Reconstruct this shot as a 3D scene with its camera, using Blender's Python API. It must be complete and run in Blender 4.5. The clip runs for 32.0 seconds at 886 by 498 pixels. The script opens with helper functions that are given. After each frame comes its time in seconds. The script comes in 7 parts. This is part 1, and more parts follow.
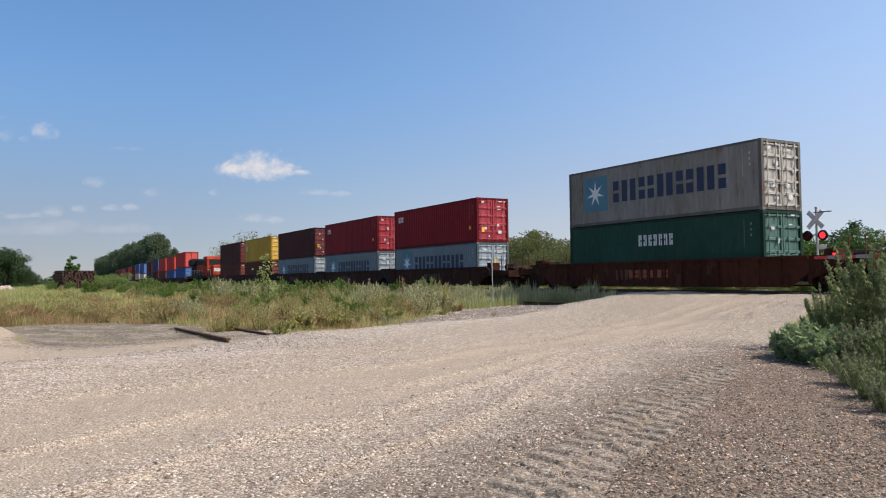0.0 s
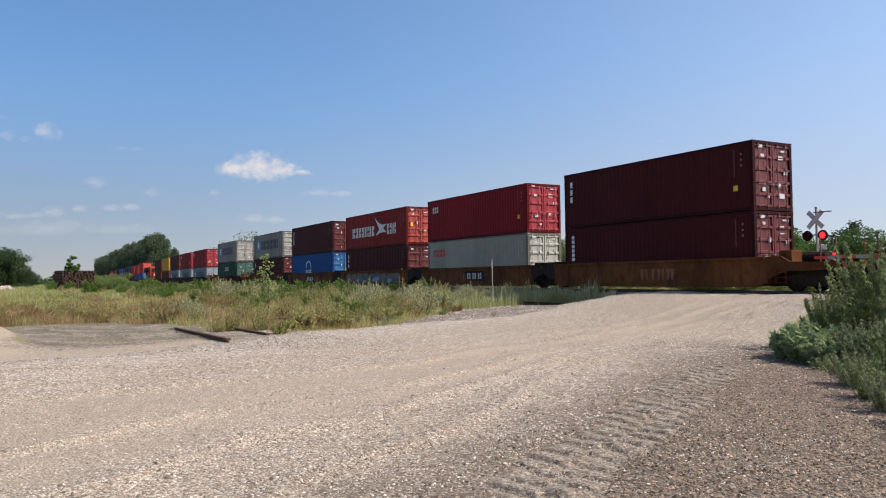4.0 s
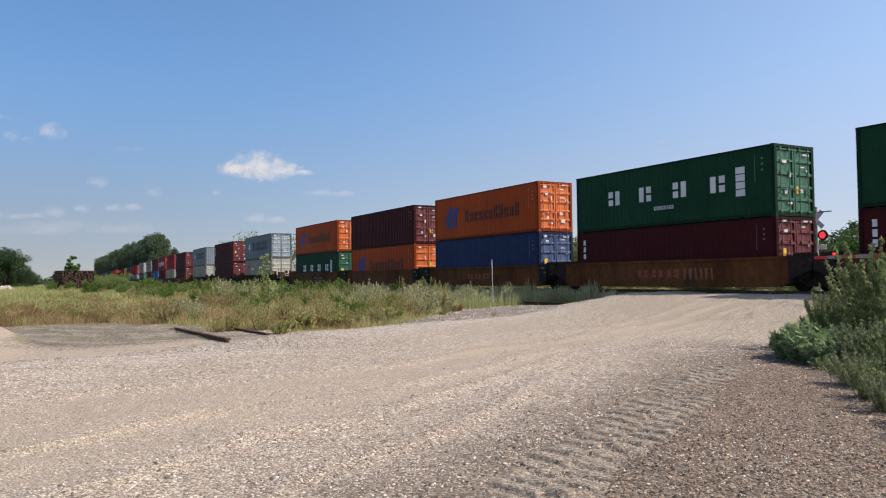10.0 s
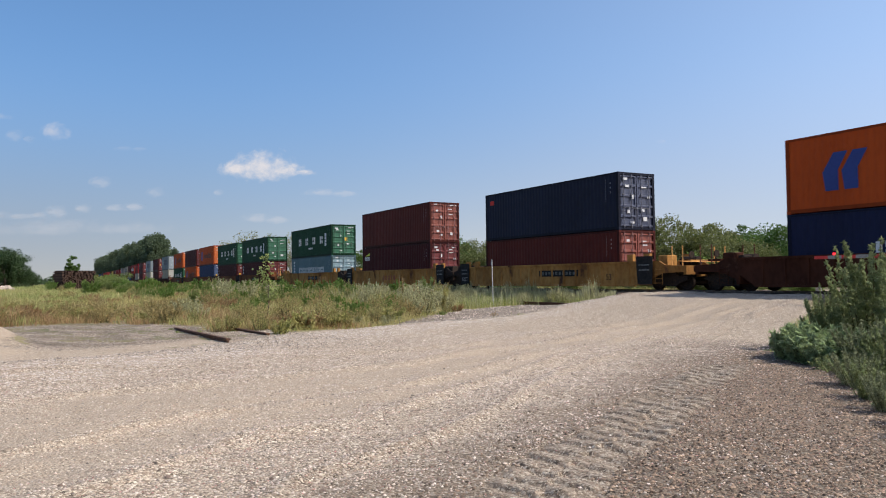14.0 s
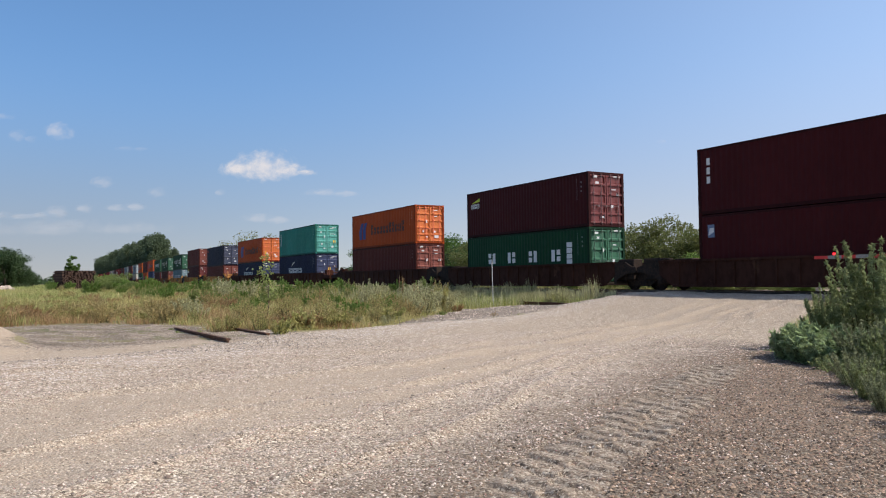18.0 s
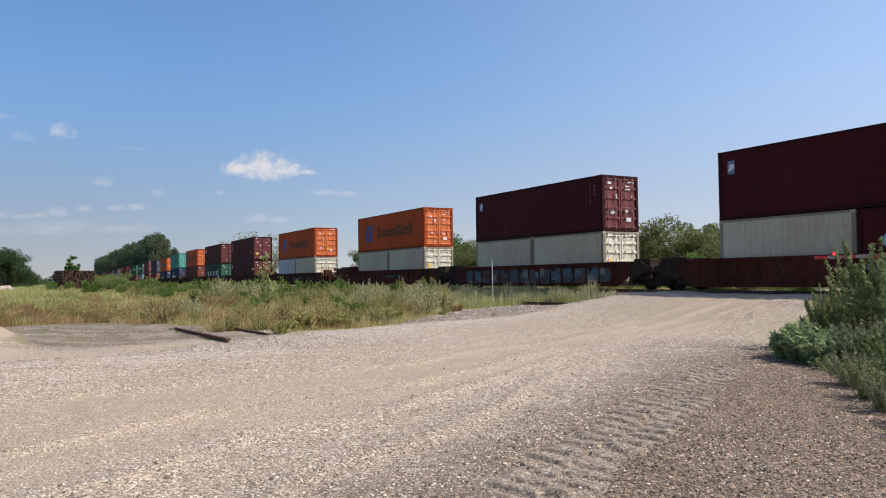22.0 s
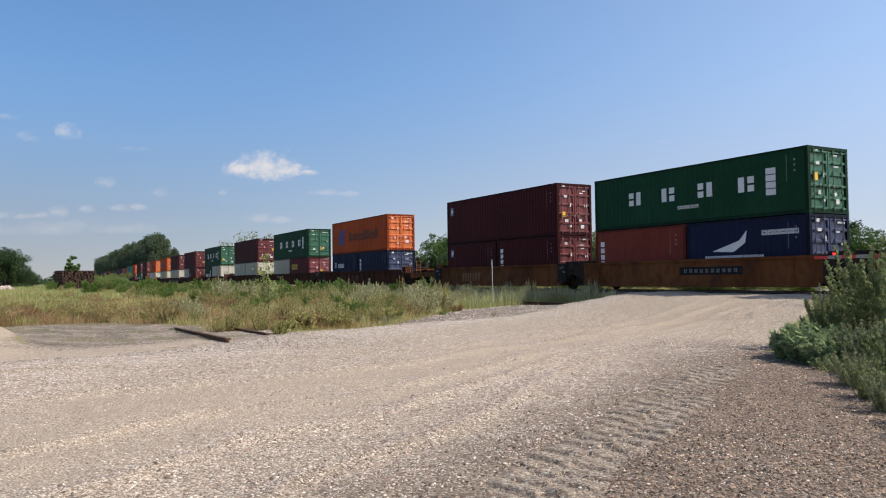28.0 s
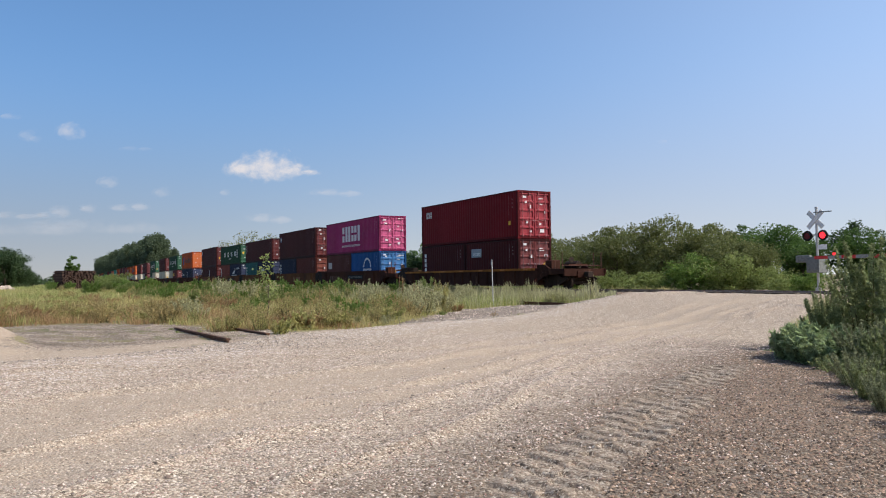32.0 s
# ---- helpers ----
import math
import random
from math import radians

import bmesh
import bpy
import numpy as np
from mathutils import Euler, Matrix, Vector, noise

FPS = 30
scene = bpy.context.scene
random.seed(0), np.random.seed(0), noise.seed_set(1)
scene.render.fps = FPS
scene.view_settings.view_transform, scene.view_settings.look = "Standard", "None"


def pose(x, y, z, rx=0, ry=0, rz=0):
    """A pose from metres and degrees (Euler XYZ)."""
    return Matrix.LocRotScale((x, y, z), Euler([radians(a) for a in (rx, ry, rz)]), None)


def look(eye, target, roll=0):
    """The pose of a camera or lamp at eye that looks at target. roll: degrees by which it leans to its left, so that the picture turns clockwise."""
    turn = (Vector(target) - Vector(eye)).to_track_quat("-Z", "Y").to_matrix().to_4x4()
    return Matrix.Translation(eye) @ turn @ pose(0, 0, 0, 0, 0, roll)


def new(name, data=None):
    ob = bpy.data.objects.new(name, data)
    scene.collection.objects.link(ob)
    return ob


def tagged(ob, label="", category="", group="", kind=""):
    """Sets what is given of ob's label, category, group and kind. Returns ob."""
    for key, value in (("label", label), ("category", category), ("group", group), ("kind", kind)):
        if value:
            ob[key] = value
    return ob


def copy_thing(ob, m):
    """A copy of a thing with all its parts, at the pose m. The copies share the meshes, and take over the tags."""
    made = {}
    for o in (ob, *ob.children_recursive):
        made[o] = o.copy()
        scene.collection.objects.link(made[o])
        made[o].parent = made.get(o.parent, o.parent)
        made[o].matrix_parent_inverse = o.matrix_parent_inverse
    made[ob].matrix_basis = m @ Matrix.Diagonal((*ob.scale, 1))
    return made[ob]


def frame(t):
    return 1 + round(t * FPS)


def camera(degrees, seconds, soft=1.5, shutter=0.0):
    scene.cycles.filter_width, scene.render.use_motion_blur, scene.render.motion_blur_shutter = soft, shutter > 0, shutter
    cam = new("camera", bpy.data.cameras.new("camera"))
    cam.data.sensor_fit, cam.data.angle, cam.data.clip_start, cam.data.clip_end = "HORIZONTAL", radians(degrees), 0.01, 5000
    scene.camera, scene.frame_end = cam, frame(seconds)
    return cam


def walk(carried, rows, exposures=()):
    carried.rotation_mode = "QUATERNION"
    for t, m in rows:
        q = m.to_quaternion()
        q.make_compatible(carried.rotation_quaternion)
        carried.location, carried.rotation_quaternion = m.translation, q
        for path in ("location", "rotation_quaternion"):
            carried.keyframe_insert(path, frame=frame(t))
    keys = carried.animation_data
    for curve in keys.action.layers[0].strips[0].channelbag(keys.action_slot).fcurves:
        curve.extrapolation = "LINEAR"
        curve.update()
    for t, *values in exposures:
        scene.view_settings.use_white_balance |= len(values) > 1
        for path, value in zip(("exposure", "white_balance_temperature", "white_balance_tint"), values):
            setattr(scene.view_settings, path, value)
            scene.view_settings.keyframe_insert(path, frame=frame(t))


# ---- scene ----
# ---------------------------------------------------------------- camera
CAM_AT = Matrix(((0.490203, 0.038744, 0.870747, 0.0),
                 (0.871533, -0.008617, -0.490262, -26.347),
                 (-0.011491, 0.999212, -0.037991, 0.666),
                 (0.0, 0.0, 0.0, 1.0)))
cam = camera(59.42, 32.0, soft=1.05, shutter=0.06)
walk(cam, [(0.0, CAM_AT), (32.0, CAM_AT)])

# ---------------------------------------------------------------- sky, sun, exposure
SUN_AZ, SUN_EL = radians(40), radians(47)          # from the +x axis towards +y, and up
scene.view_settings.exposure = 0.0
world = bpy.data.worlds.new("sky")
scene.world = world
world.use_nodes = True
wn, wl = world.node_tree.nodes, world.node_tree.links
wn.clear()
sky = wn.new("ShaderNodeTexSky")
sky.sky_type = "NISHITA"
sky.sun_disc = False
sky.sun_elevation = SUN_EL
sky.sun_rotation = radians(90) - SUN_AZ
sky.air_density, sky.dust_density, sky.ozone_density = 1.0, 1.4, 1.6
bg = wn.new("ShaderNodeBackground")
bg.inputs["Strength"].default_value = 0.192
wo = wn.new("ShaderNodeOutputWorld")
wc = wn.new("ShaderNodeTexCoord")
wv = wn.new("ShaderNodeVectorMath")                # keeps the haze of the lowest few degrees out of the sky
wv.operation = "MULTIPLY_ADD"
wv.inputs[1].default_value, wv.inputs[2].default_value = (1.0, 1.0, 0.9), (0.0, 0.0, 0.135)
wl.new(wc.outputs["Generated"], wv.inputs[0])
wl.new(wv.outputs[0], sky.inputs["Vector"])
# clearer and deeper blue away from the sun, brighter towards it, a soft lavender haze low down
wd = wn.new("ShaderNodeVectorMath")
wd.operation = "DOT_PRODUCT"
wd.inputs[1].default_value = (math.cos(SUN_AZ), math.sin(SUN_AZ), 0.0)
wl.new(wc.outputs["Generated"], wd.inputs[0])
wx = wn.new("ShaderNodeSeparateXYZ")
wl.new(wc.outputs["Generated"], wx.inputs[0])


def sky_range(value, a, b, lo, hi):
    r = wn.new("ShaderNodeMapRange")
    r.interpolation_type = "SMOOTHSTEP"
    for key, q in (("From Min", a), ("From Max", b), ("To Min", lo), ("To Max", hi)):
        r.inputs[key].default_value = q
    wl.new(value, r.inputs["Value"])
    return r.outputs["Result"]


hs = wn.new("ShaderNodeHueSaturation")
wl.new(sky_range(wd.outputs["Value"], -0.7, 0.25, 1.2, 0.97), hs.inputs["Saturation"])
wl.new(sky_range(wd.outputs["Value"], -0.9, 0.15, 0.955, 1.155), hs.inputs["Value"])
wl.new(sky.outputs[0], hs.inputs["Color"])
hz = wn.new("ShaderNodeMix")
hz.data_type, hz.blend_type = "RGBA", "MULTIPLY"
hz.inputs["B"].default_value = (1.24, 0.82, 0.60, 1)
wl.new(sky_range(wx.outputs["Z"], -0.04, 0.29, 1.0, 0.0), hz.inputs["Factor"])
wl.new(hs.outputs[0], hz.inputs["A"])
# duller, greyer haze low down on the side away from the sun
hl = wn.new("ShaderNodeMix")
hl.data_type, hl.blend_type = "RGBA", "MULTIPLY"
hl.inputs["B"].default_value = (0.80, 0.75, 0.75, 1)
hm = wn.new("ShaderNodeMath")
hm.operation = "MULTIPLY"
wl.new(sky_range(wd.outputs["Value"], -0.85, -0.35, 1.0, 0.0), hm.inputs[0])
wl.new(sky_range(wx.outputs["Z"], 0.0, 0.24, 1.0, 0.0), hm.inputs[1])
wl.new(hm.outputs[0], hl.inputs["Factor"])
wl.new(hz.outputs["Result"], hl.inputs["A"])
# clearer low sky on the sunny side
hr = wn.new("ShaderNodeMix")
hr.data_type, hr.blend_type = "RGBA", "MULTIPLY"
hr.inputs["B"].default_value = (0.83, 0.95, 1.03, 1)
hn = wn.new("ShaderNodeMath")
hn.operation = "MULTIPLY"
wl.new(sky_range(wd.outputs["Value"], -0.3, 0.2, 0.0, 1.0), hn.inputs[0])
wl.new(sky_range(wx.outputs["Z"], 0.02, 0.24, 1.0, 0.0), hn.inputs[1])
wl.new(hn.outputs[0], hr.inputs["Factor"])
wl.new(hl.outputs["Result"], hr.inputs["A"])
wl.new(hr.outputs["Result"], bg.inputs["Color"])
wl.new(bg.outputs[0], wo.inputs["Surface"])
sun = new("sun", bpy.data.lights.new("sun", "SUN"))
sun.data.energy, sun.data.angle, sun.data.color = 4.5, radians(0.53), (1.0, 0.95, 0.87)
sun.matrix_basis = look((0, 0, 60), (-math.cos(SUN_AZ) * math.cos(SUN_EL), -math.sin(SUN_AZ) * math.cos(SUN_EL), 60 - math.sin(SUN_EL)))


# ---------------------------------------------------------------- materials
def surface(name, tones, big=0.6, fine=14.0, rough=0.7, metal=0.0, bump=0.2, own_colour=False, rust=None,
            rust_at=0.62, rust_scale=1.1, stretch=(1, 1, 1), island=0.0, each=0.0, leaf=False, bump_at=0.02, coat=0.0, gloss=0.3):
    """Paint, metal, soil, wood or leaf: tones mixed by a large and a fine noise, optional rust or stains, bump."""
    m = bpy.data.materials.new(name)
    m.use_nodes = True
    n, l = m.node_tree.nodes, m.node_tree.links
    n.clear()
    out = n.new("ShaderNodeOutputMaterial")
    b = n.new("ShaderNodeBsdfPrincipled")
    co = n.new("ShaderNodeTexCoord")
    mp = n.new("ShaderNodeMapping")
    mp.inputs["Scale"].default_value = stretch
    l.new(co.outputs["Object"], mp.inputs["Vector"])

    def noise_of(scale, detail=5.0, rough_=0.6):
        t = n.new("ShaderNodeTexNoise")
        t.inputs["Scale"].default_value, t.inputs["Detail"].default_value, t.inputs["Roughness"].default_value = scale, detail, rough_
        l.new(mp.outputs[0], t.inputs["Vector"])
        return t.outputs["Fac"]

    def mix(fac, a, c, blend="MIX"):
        x = n.new("ShaderNodeMix")
        x.data_type, x.blend_type = "RGBA", blend
        for sock, v in ((x.inputs["Factor"], fac), (x.inputs["A"], a), (x.inputs["B"], c)):
            if isinstance(v, (int, float)):
                sock.default_value = v
            elif isinstance(v, tuple):
                sock.default_value = (*v, 1.0)
            else:
                l.new(v, sock)
        return x.outputs["Result"]

    def ramp(fac, lo, hi):
        r = n.new("ShaderNodeMapRange")
        r.inputs["From Min"].default_value, r.inputs["From Max"].default_value = lo, hi
        l.new(fac, r.inputs["Value"])
        return r.outputs["Result"]

    large, small = noise_of(big), noise_of(fine, 6.0)
    if own_colour:
        info = n.new("ShaderNodeObjectInfo")
        base = mix(ramp(large, 0.35, 0.7), info.outputs["Color"], mix(1.0, info.outputs["Color"], tones[0], "MULTIPLY"))
        base = mix(ramp(small, 0.45, 0.75), base, mix(1.0, base, tones[1], "MULTIPLY"))
    else:
        base = mix(ramp(large, 0.35, 0.65), tones[0], tones[1])
        if len(tones) > 2:
            base = mix(ramp(small, 0.42, 0.68), base, tones[2])
    if island or each:
        src = n.new("ShaderNodeNewGeometry").outputs["Random Per Island"] if island else n.new("ShaderNodeObjectInfo").outputs["Random"]
        amount = island or each
        v = n.new("ShaderNodeMapRange")
        v.inputs["To Min"].default_value, v.inputs["To Max"].default_value = 1 - amount, 1 + amount
        l.new(src, v.inputs["Value"])
        h = n.new("ShaderNodeHueSaturation")
        l.new(v.outputs[0], h.inputs["Value"])
        l.new(base, h.inputs["Color"])
        base = h.outputs[0]
    rgh = None
    if rust:
        spots = n.new("ShaderNodeTexNoise")
        spots.inputs["Scale"].default_value, spots.inputs["Detail"].default_value, spots.inputs["Roughness"].default_value = rust_scale, 9.0, 0.72
        l.new(mp.outputs[0], spots.inputs["Vector"])
        fac = ramp(spots.outputs["Fac"], rust_at, rust_at + 0.08)
        base = mix(fac, base, mix(small, rust, (rust[0] * 0.45, rust[1] * 0.4, rust[2] * 0.4)))
    l.new(base, b.inputs["Base Color"])
    rr = n.new("ShaderNodeMapRange")
    rr.inputs["To Min"].default_value, rr.inputs["To Max"].default_value = max(rough - 0.12, 0.05), min(rough + 0.12, 1.0)
    l.new(small, rr.inputs["Value"])
    l.new(rr.outputs[0], b.inputs["Roughness"])
    b.inputs["Metallic"].default_value = metal
    b.inputs["Specular IOR Level"].default_value = gloss
    b.inputs["Coat Weight"].default_value = coat
    if bump:
        bp = n.new("ShaderNodeBump")
        bp.inputs["Strength"].default_value, bp.inputs["Distance"].default_value = bump, bump_at
        l.new(small, bp.inputs["Height"])
        l.new(bp.outputs[0], b.inputs["Normal"])
    if leaf:
        tr = n.new("ShaderNodeBsdfTranslucent")
        l.new(base, tr.inputs["Color"])
        ms = n.new("ShaderNodeMixShader")
        ms.inputs[0].default_value = 0.52
        b.inputs["Specular IOR Level"].default_value = 0.25
        l.new(b.outputs[0], ms.inputs[1])
        l.new(tr.outputs[0], ms.inputs[2])
        l.new(ms.outputs[0], out.inputs["Surface"])
    else:
        l.new(b.outputs[0], out.inputs["Surface"])
    return m


def glow(name, colour, strength):
    m = bpy.data.materials.new(name)
    m.use_nodes = True
    b = m.node_tree.nodes["Principled BSDF"]
    b.inputs["Base Color"].default_value = (*colour, 1)
    b.inputs["Emission Color"].default_value = (*colour, 1)
    b.inputs["Emission Strength"].default_value = strength
    return m


PAINT = surface("container_paint", [(0.8, 0.76, 0.74), (0.86, 0.83, 0.81)], big=0.5, fine=5.0, rough=0.62, bump=0.06, gloss=0.12,
                own_colour=True, rust=(0.16, 0.07, 0.035), rust_at=0.73, rust_scale=1.6, stretch=(1, 1, 0.45))
PAINT_RUSTY = surface("rusty_container_paint", [(0.7, 0.66, 0.6), (0.78, 0.72, 0.66)], big=0.7, fine=6.0, rough=0.55, bump=0.1, gloss=0.16,
                      own_colour=True, rust=(0.19, 0.085, 0.04), rust_at=0.575, rust_scale=1.4, stretch=(1.2, 1.2, 0.3))
CAR_PAINT = surface("wagon_paint", [(0.5, 0.44, 0.4), (0.62, 0.55, 0.5)], big=0.45, fine=4.0, rough=0.75, bump=0.12, gloss=0.12,
                    own_colour=True, rust=(0.11, 0.05, 0.028), rust_at=0.58, rust_scale=0.9, stretch=(1, 1, 0.6))
# the wall paint again, lighter and glossier for door ends that face the sun
SUNLIT_DOOR_PAINT = surface("door_paint", [(0.84, 0.80, 0.77), (0.88, 0.85, 0.83)], big=0.8, fine=6.0, rough=0.42, bump=0.06, gloss=0.4,
                     own_colour=True, rust=(0.17, 0.08, 0.045), rust_at=0.70, rust_scale=2.0, stretch=(1, 1, 0.5))
DECAL = surface("painted_marking", [(0.86, 0.85, 0.84), (0.9, 0.9, 0.9)], big=1.0, fine=12.0, rough=0.55, bump=0.03, own_colour=True)
GALV = surface("galvanised_steel", [(0.42, 0.42, 0.42), (0.56, 0.56, 0.55), (0.3, 0.27, 0.24)], big=3.0, fine=20.0, rough=0.45, metal=0.5, bump=0.05)
DARK_STEEL = surface("grimy_steel", [(0.014, 0.011, 0.010), (0.03, 0.021, 0.016), (0.05, 0.03, 0.02)], big=2.0, fine=12.0, rough=0.85, metal=0.0, bump=0.15, gloss=0.15)
RUST_STEEL = surface("rusted_steel", [(0.10, 0.05, 0.03), (0.17, 0.085, 0.045), (0.06, 0.035, 0.025)], big=2.5, fine=16.0, rough=0.85, metal=0.1, bump=0.2)
RAIL_STEEL = surface("rail_steel", [(0.09, 0.055, 0.04), (0.13, 0.08, 0.055), (0.2, 0.19, 0.18)], big=1.0, fine=9.0, rough=0.5, metal=0.4, bump=0.08)
TIE_WOOD = surface("creosoted_wood", [(0.035, 0.026, 0.02), (0.075, 0.055, 0.04), (0.12, 0.10, 0.08)], big=2.0, fine=11.0, rough=0.9, bump=0.5, stretch=(1, 6, 6), each=0.25)
GREY_WOOD = surface("weathered_wood", [(0.15, 0.12, 0.09), (0.22, 0.18, 0.14), (0.10, 0.08, 0.06)], big=2.0, fine=11.0, rough=0.9, bump=0.5, stretch=(1, 6, 6))
WHITE_PAINT = surface("white_sign_paint", [(0.78, 0.78, 0.76), (0.7, 0.7, 0.68), (0.6, 0.58, 0.55)], big=2.0, fine=15.0, rough=0.5, bump=0.03)
# white lowered to put the gate arm's shade into the colour; also dims lettering
DULL_WHITE = surface("grimy_white_paint", [(0.34, 0.33, 0.31), (0.26, 0.25, 0.23), (0.2, 0.19, 0.18)], big=2.0, fine=15.0, rough=0.6, bump=0.03)
RED_PAINT = surface("red_reflective_paint", [(0.5, 0.03, 0.03), (0.42, 0.03, 0.03), (0.55, 0.06, 0.05)], big=2.0, fine=15.0, rough=0.4, bump=0.03)
BLACK_PAINT = surface("black_paint", [(0.010, 0.010, 0.011), (0.016, 0.016, 0.016), (0.035, 0.03, 0.027)], big=2.0, fine=12.0, rough=0.7, bump=0.05, gloss=0.1)
RED_LAMP = glow("lit_red_lens", (1.0, 0.02, 0.03), 2.5)
RED_LENS = surface("unlit_red_lens", [(0.10, 0.008, 0.01), (0.13, 0.01, 0.012)], big=2.0, fine=8.0, rough=0.2, bump=0.0)


# ---------------------------------------------------------------- mesh helpers
def mesh_of(name, verts, faces, smooth=False):
    me = bpy.data.meshes.new(name)
    me.from_pydata([tuple(v) for v in verts], [], faces)
    if smooth:
        me.shade_smooth()
    return me


class Build:
    """Gathers boxes, tubes, prisms and strips into one mesh."""

    def __init__(self):
        self.v, self.f = [], []

    def add(self, verts, faces):
        k = len(self.v)
        self.v += [tuple(p) for p in verts]
        self.f += [tuple(i + k for i in q) for q in faces]
        return self

    def box(self, x0, x1, y0, y1, z0, z1, bevel=0.0):
        if bevel:
            e = bevel
            pts = []
            for z, ins in ((z0, e), (z0 + e, 0), (z1 - e, 0), (z1, e)):
                pts += [(x0 + ins, y0 + ins, z), (x1 - ins, y0 + ins, z), (x1 - ins, y1 - ins, z), (x0 + ins, y1 - ins, z)]
            q = [(3, 2, 1, 0), (12, 13, 14, 15)]
            for r in range(3):
                for i in range(4):
                    a, c = r * 4 + i, r * 4 + (i + 1) % 4
                    q.append((a, c, c + 4, a + 4))
            return self.add(pts, q)
        pts = [(x, y, z) for z in (z0, z1) for x, y in ((x0, y0), (x1, y0), (x1, y1), (x0, y1))]
        return self.add(pts, [(3, 2, 1, 0), (4, 5, 6, 7), (0, 1, 5, 4), (1, 2, 6, 5), (2, 3, 7, 6), (3, 0, 4, 7)])

    def tube(self, a, b, r, n=8, r2=None):
        a, b = Vector(a), Vector(b)
        w = (b - a).normalized()
        u = w.orthogonal().normalized()
        v = w.cross(u)
        r2 = r if r2 is None else r2
        pts = [a + (u * math.cos(t) + v * math.sin(t)) * r for t in [2 * math.pi * i / n for i in range(n)]]
        pts += [b + (u * math.cos(t) + v * math.sin(t)) * r2 for t in [2 * math.pi * i / n for i in range(n)]]
        q = [(i, (i + 1) % n, (i + 1) % n + n, i + n) for i in range(n)]
        return self.add(pts, q + [tuple(range(n - 1, -1, -1)), tuple(range(n, 2 * n))])

    def prism(self, outline, axis, lo, hi):
        """An outline of 2D points drawn out along an axis from lo to hi."""
        n = len(outline)

        def place(p, t):
            return {"x": (t, p[0], p[1]), "y": (p[0], t, p[1]), "z": (p[0], p[1], t)}[axis]
        pts = [place(p, lo) for p in outline] + [place(p, hi) for p in outline]
        q = [(i, (i + 1) % n, (i + 1) % n + n, i + n) for i in range(n)]
        return self.add(pts, q + [tuple(range(n - 1, -1, -1)), tuple(range(n, 2 * n))])

    def mesh(self, name, smooth=False):
        me = mesh_of(name, self.v, self.f, smooth)
        bm = bmesh.new()
        bm.from_mesh(me)
        bmesh.ops.recalc_face_normals(bm, faces=bm.faces)
        bm.to_mesh(me)
        bm.free()
        return me


def part(name, data, material, parent, label="", at=None, colour=None):
    """One mesh object under a thing or a part; data is a Build or a ready mesh."""
    me = data.mesh(name) if isinstance(data, Build) else data
    if material is not None and not me.materials:
        me.materials.append(material)
    ob = new(name, me)
    if material is not None and me.materials[0] != material:
        ob.material_slots[0].link = "OBJECT"
        ob.material_slots[0].material = material
    ob.parent = parent
    if at is not None:
        ob.matrix_basis = at
    if colour is not None:
        ob.color = (*colour, 1.0)
    if label:
        ob["label"] = label
    return ob


def thing(name, label, category, group="", at=None, kind=""):
    ob = new(name)
    ob.empty_display_size = 0.2
    if at is not None:
        ob.matrix_basis = at
    return tagged(ob, label, category, group, kind)


# ---------------------------------------------------------------- the line of the track
CURVE_FROM, CURVE, CURVE_LENGTH, HALF = 43.83, 4.5965e-4, 130.0, 1.22


def track(s, side=HALF, z=0.0):
    """Pose on the track s metres along it; side is the offset across, HALF the centre line."""
    a = max(-s - CURVE_FROM, 0.0)
    b = min(a, CURVE_LENGTH)
    th = CURVE * b
    x, y = (s, 0.0) if a == 0 else (-CURVE_FROM - math.sin(th) / CURVE, (1 - math.cos(th)) / CURVE)
    if a > CURVE_LENGTH:
        x, y = x - (a - CURVE_LENGTH) * math.cos(th), y + (a - CURVE_LENGTH) * math.sin(th)
    return pose(x + side * math.sin(th), y + side * math.cos(th), z, 0, 0, -math.degrees(th))


def soft(a, b, t):
    t = min(max((t - a) / (b - a), 0.0), 1.0)
    return t * t * (3 - 2 * t)
# ---------------------------------------------------------------- ground
DRIFTING = []
LOWLAND = -0.73


def np_mesh(name, verts, faces):
    """A mesh from arrays: verts (n, 3) and faces (m, 3) or (m, 4)."""
    me = bpy.data.meshes.new(name)
    k = faces.shape[1]
    me.vertices.add(len(verts))
    me.vertices.foreach_set("co", np.ascontiguousarray(verts, dtype=np.float32).ravel())
    me.loops.add(faces.size)
    me.loops.foreach_set("vertex_index", np.ascontiguousarray(faces, dtype=np.int32).ravel())
    me.polygons.add(len(faces))
    me.polygons.foreach_set("loop_start", np.arange(0, faces.size, k, dtype=np.int32))
    me.polygons.foreach_set("loop_total", np.full(len(faces), k, dtype=np.int32))
    me.update(calc_edges=True)
    return me


def smooth(a, b, t):
    t = np.clip((t - a) / (b - a), 0.0, 1.0)
    return t * t * (3 - 2 * t)


def wave(x, y, s, seed):
    """Cheap rolling noise, about -1 to 1."""
    r = np.random.RandomState(seed)
    out = np.zeros(np.shape(x))
    for k in range(7):
        a, p, f = r.uniform(0, 6.28), r.uniform(0, 6.28), r.uniform(0.6, 1.9) / s
        out += np.sin((x * math.cos(a) + y * math.sin(a)) * f * 6.28 + p)
    return out / 3.2


def track_y(x):
    """Offset of the track's curve at x, as an array."""
    a = np.clip(-x - CURVE_FROM, 0, CURVE_LENGTH)
    return CURVE * a * a / 2 + np.clip(-x - CURVE_FROM - CURVE_LENGTH, 0, None) * math.tan(CURVE * CURVE_LENGTH)


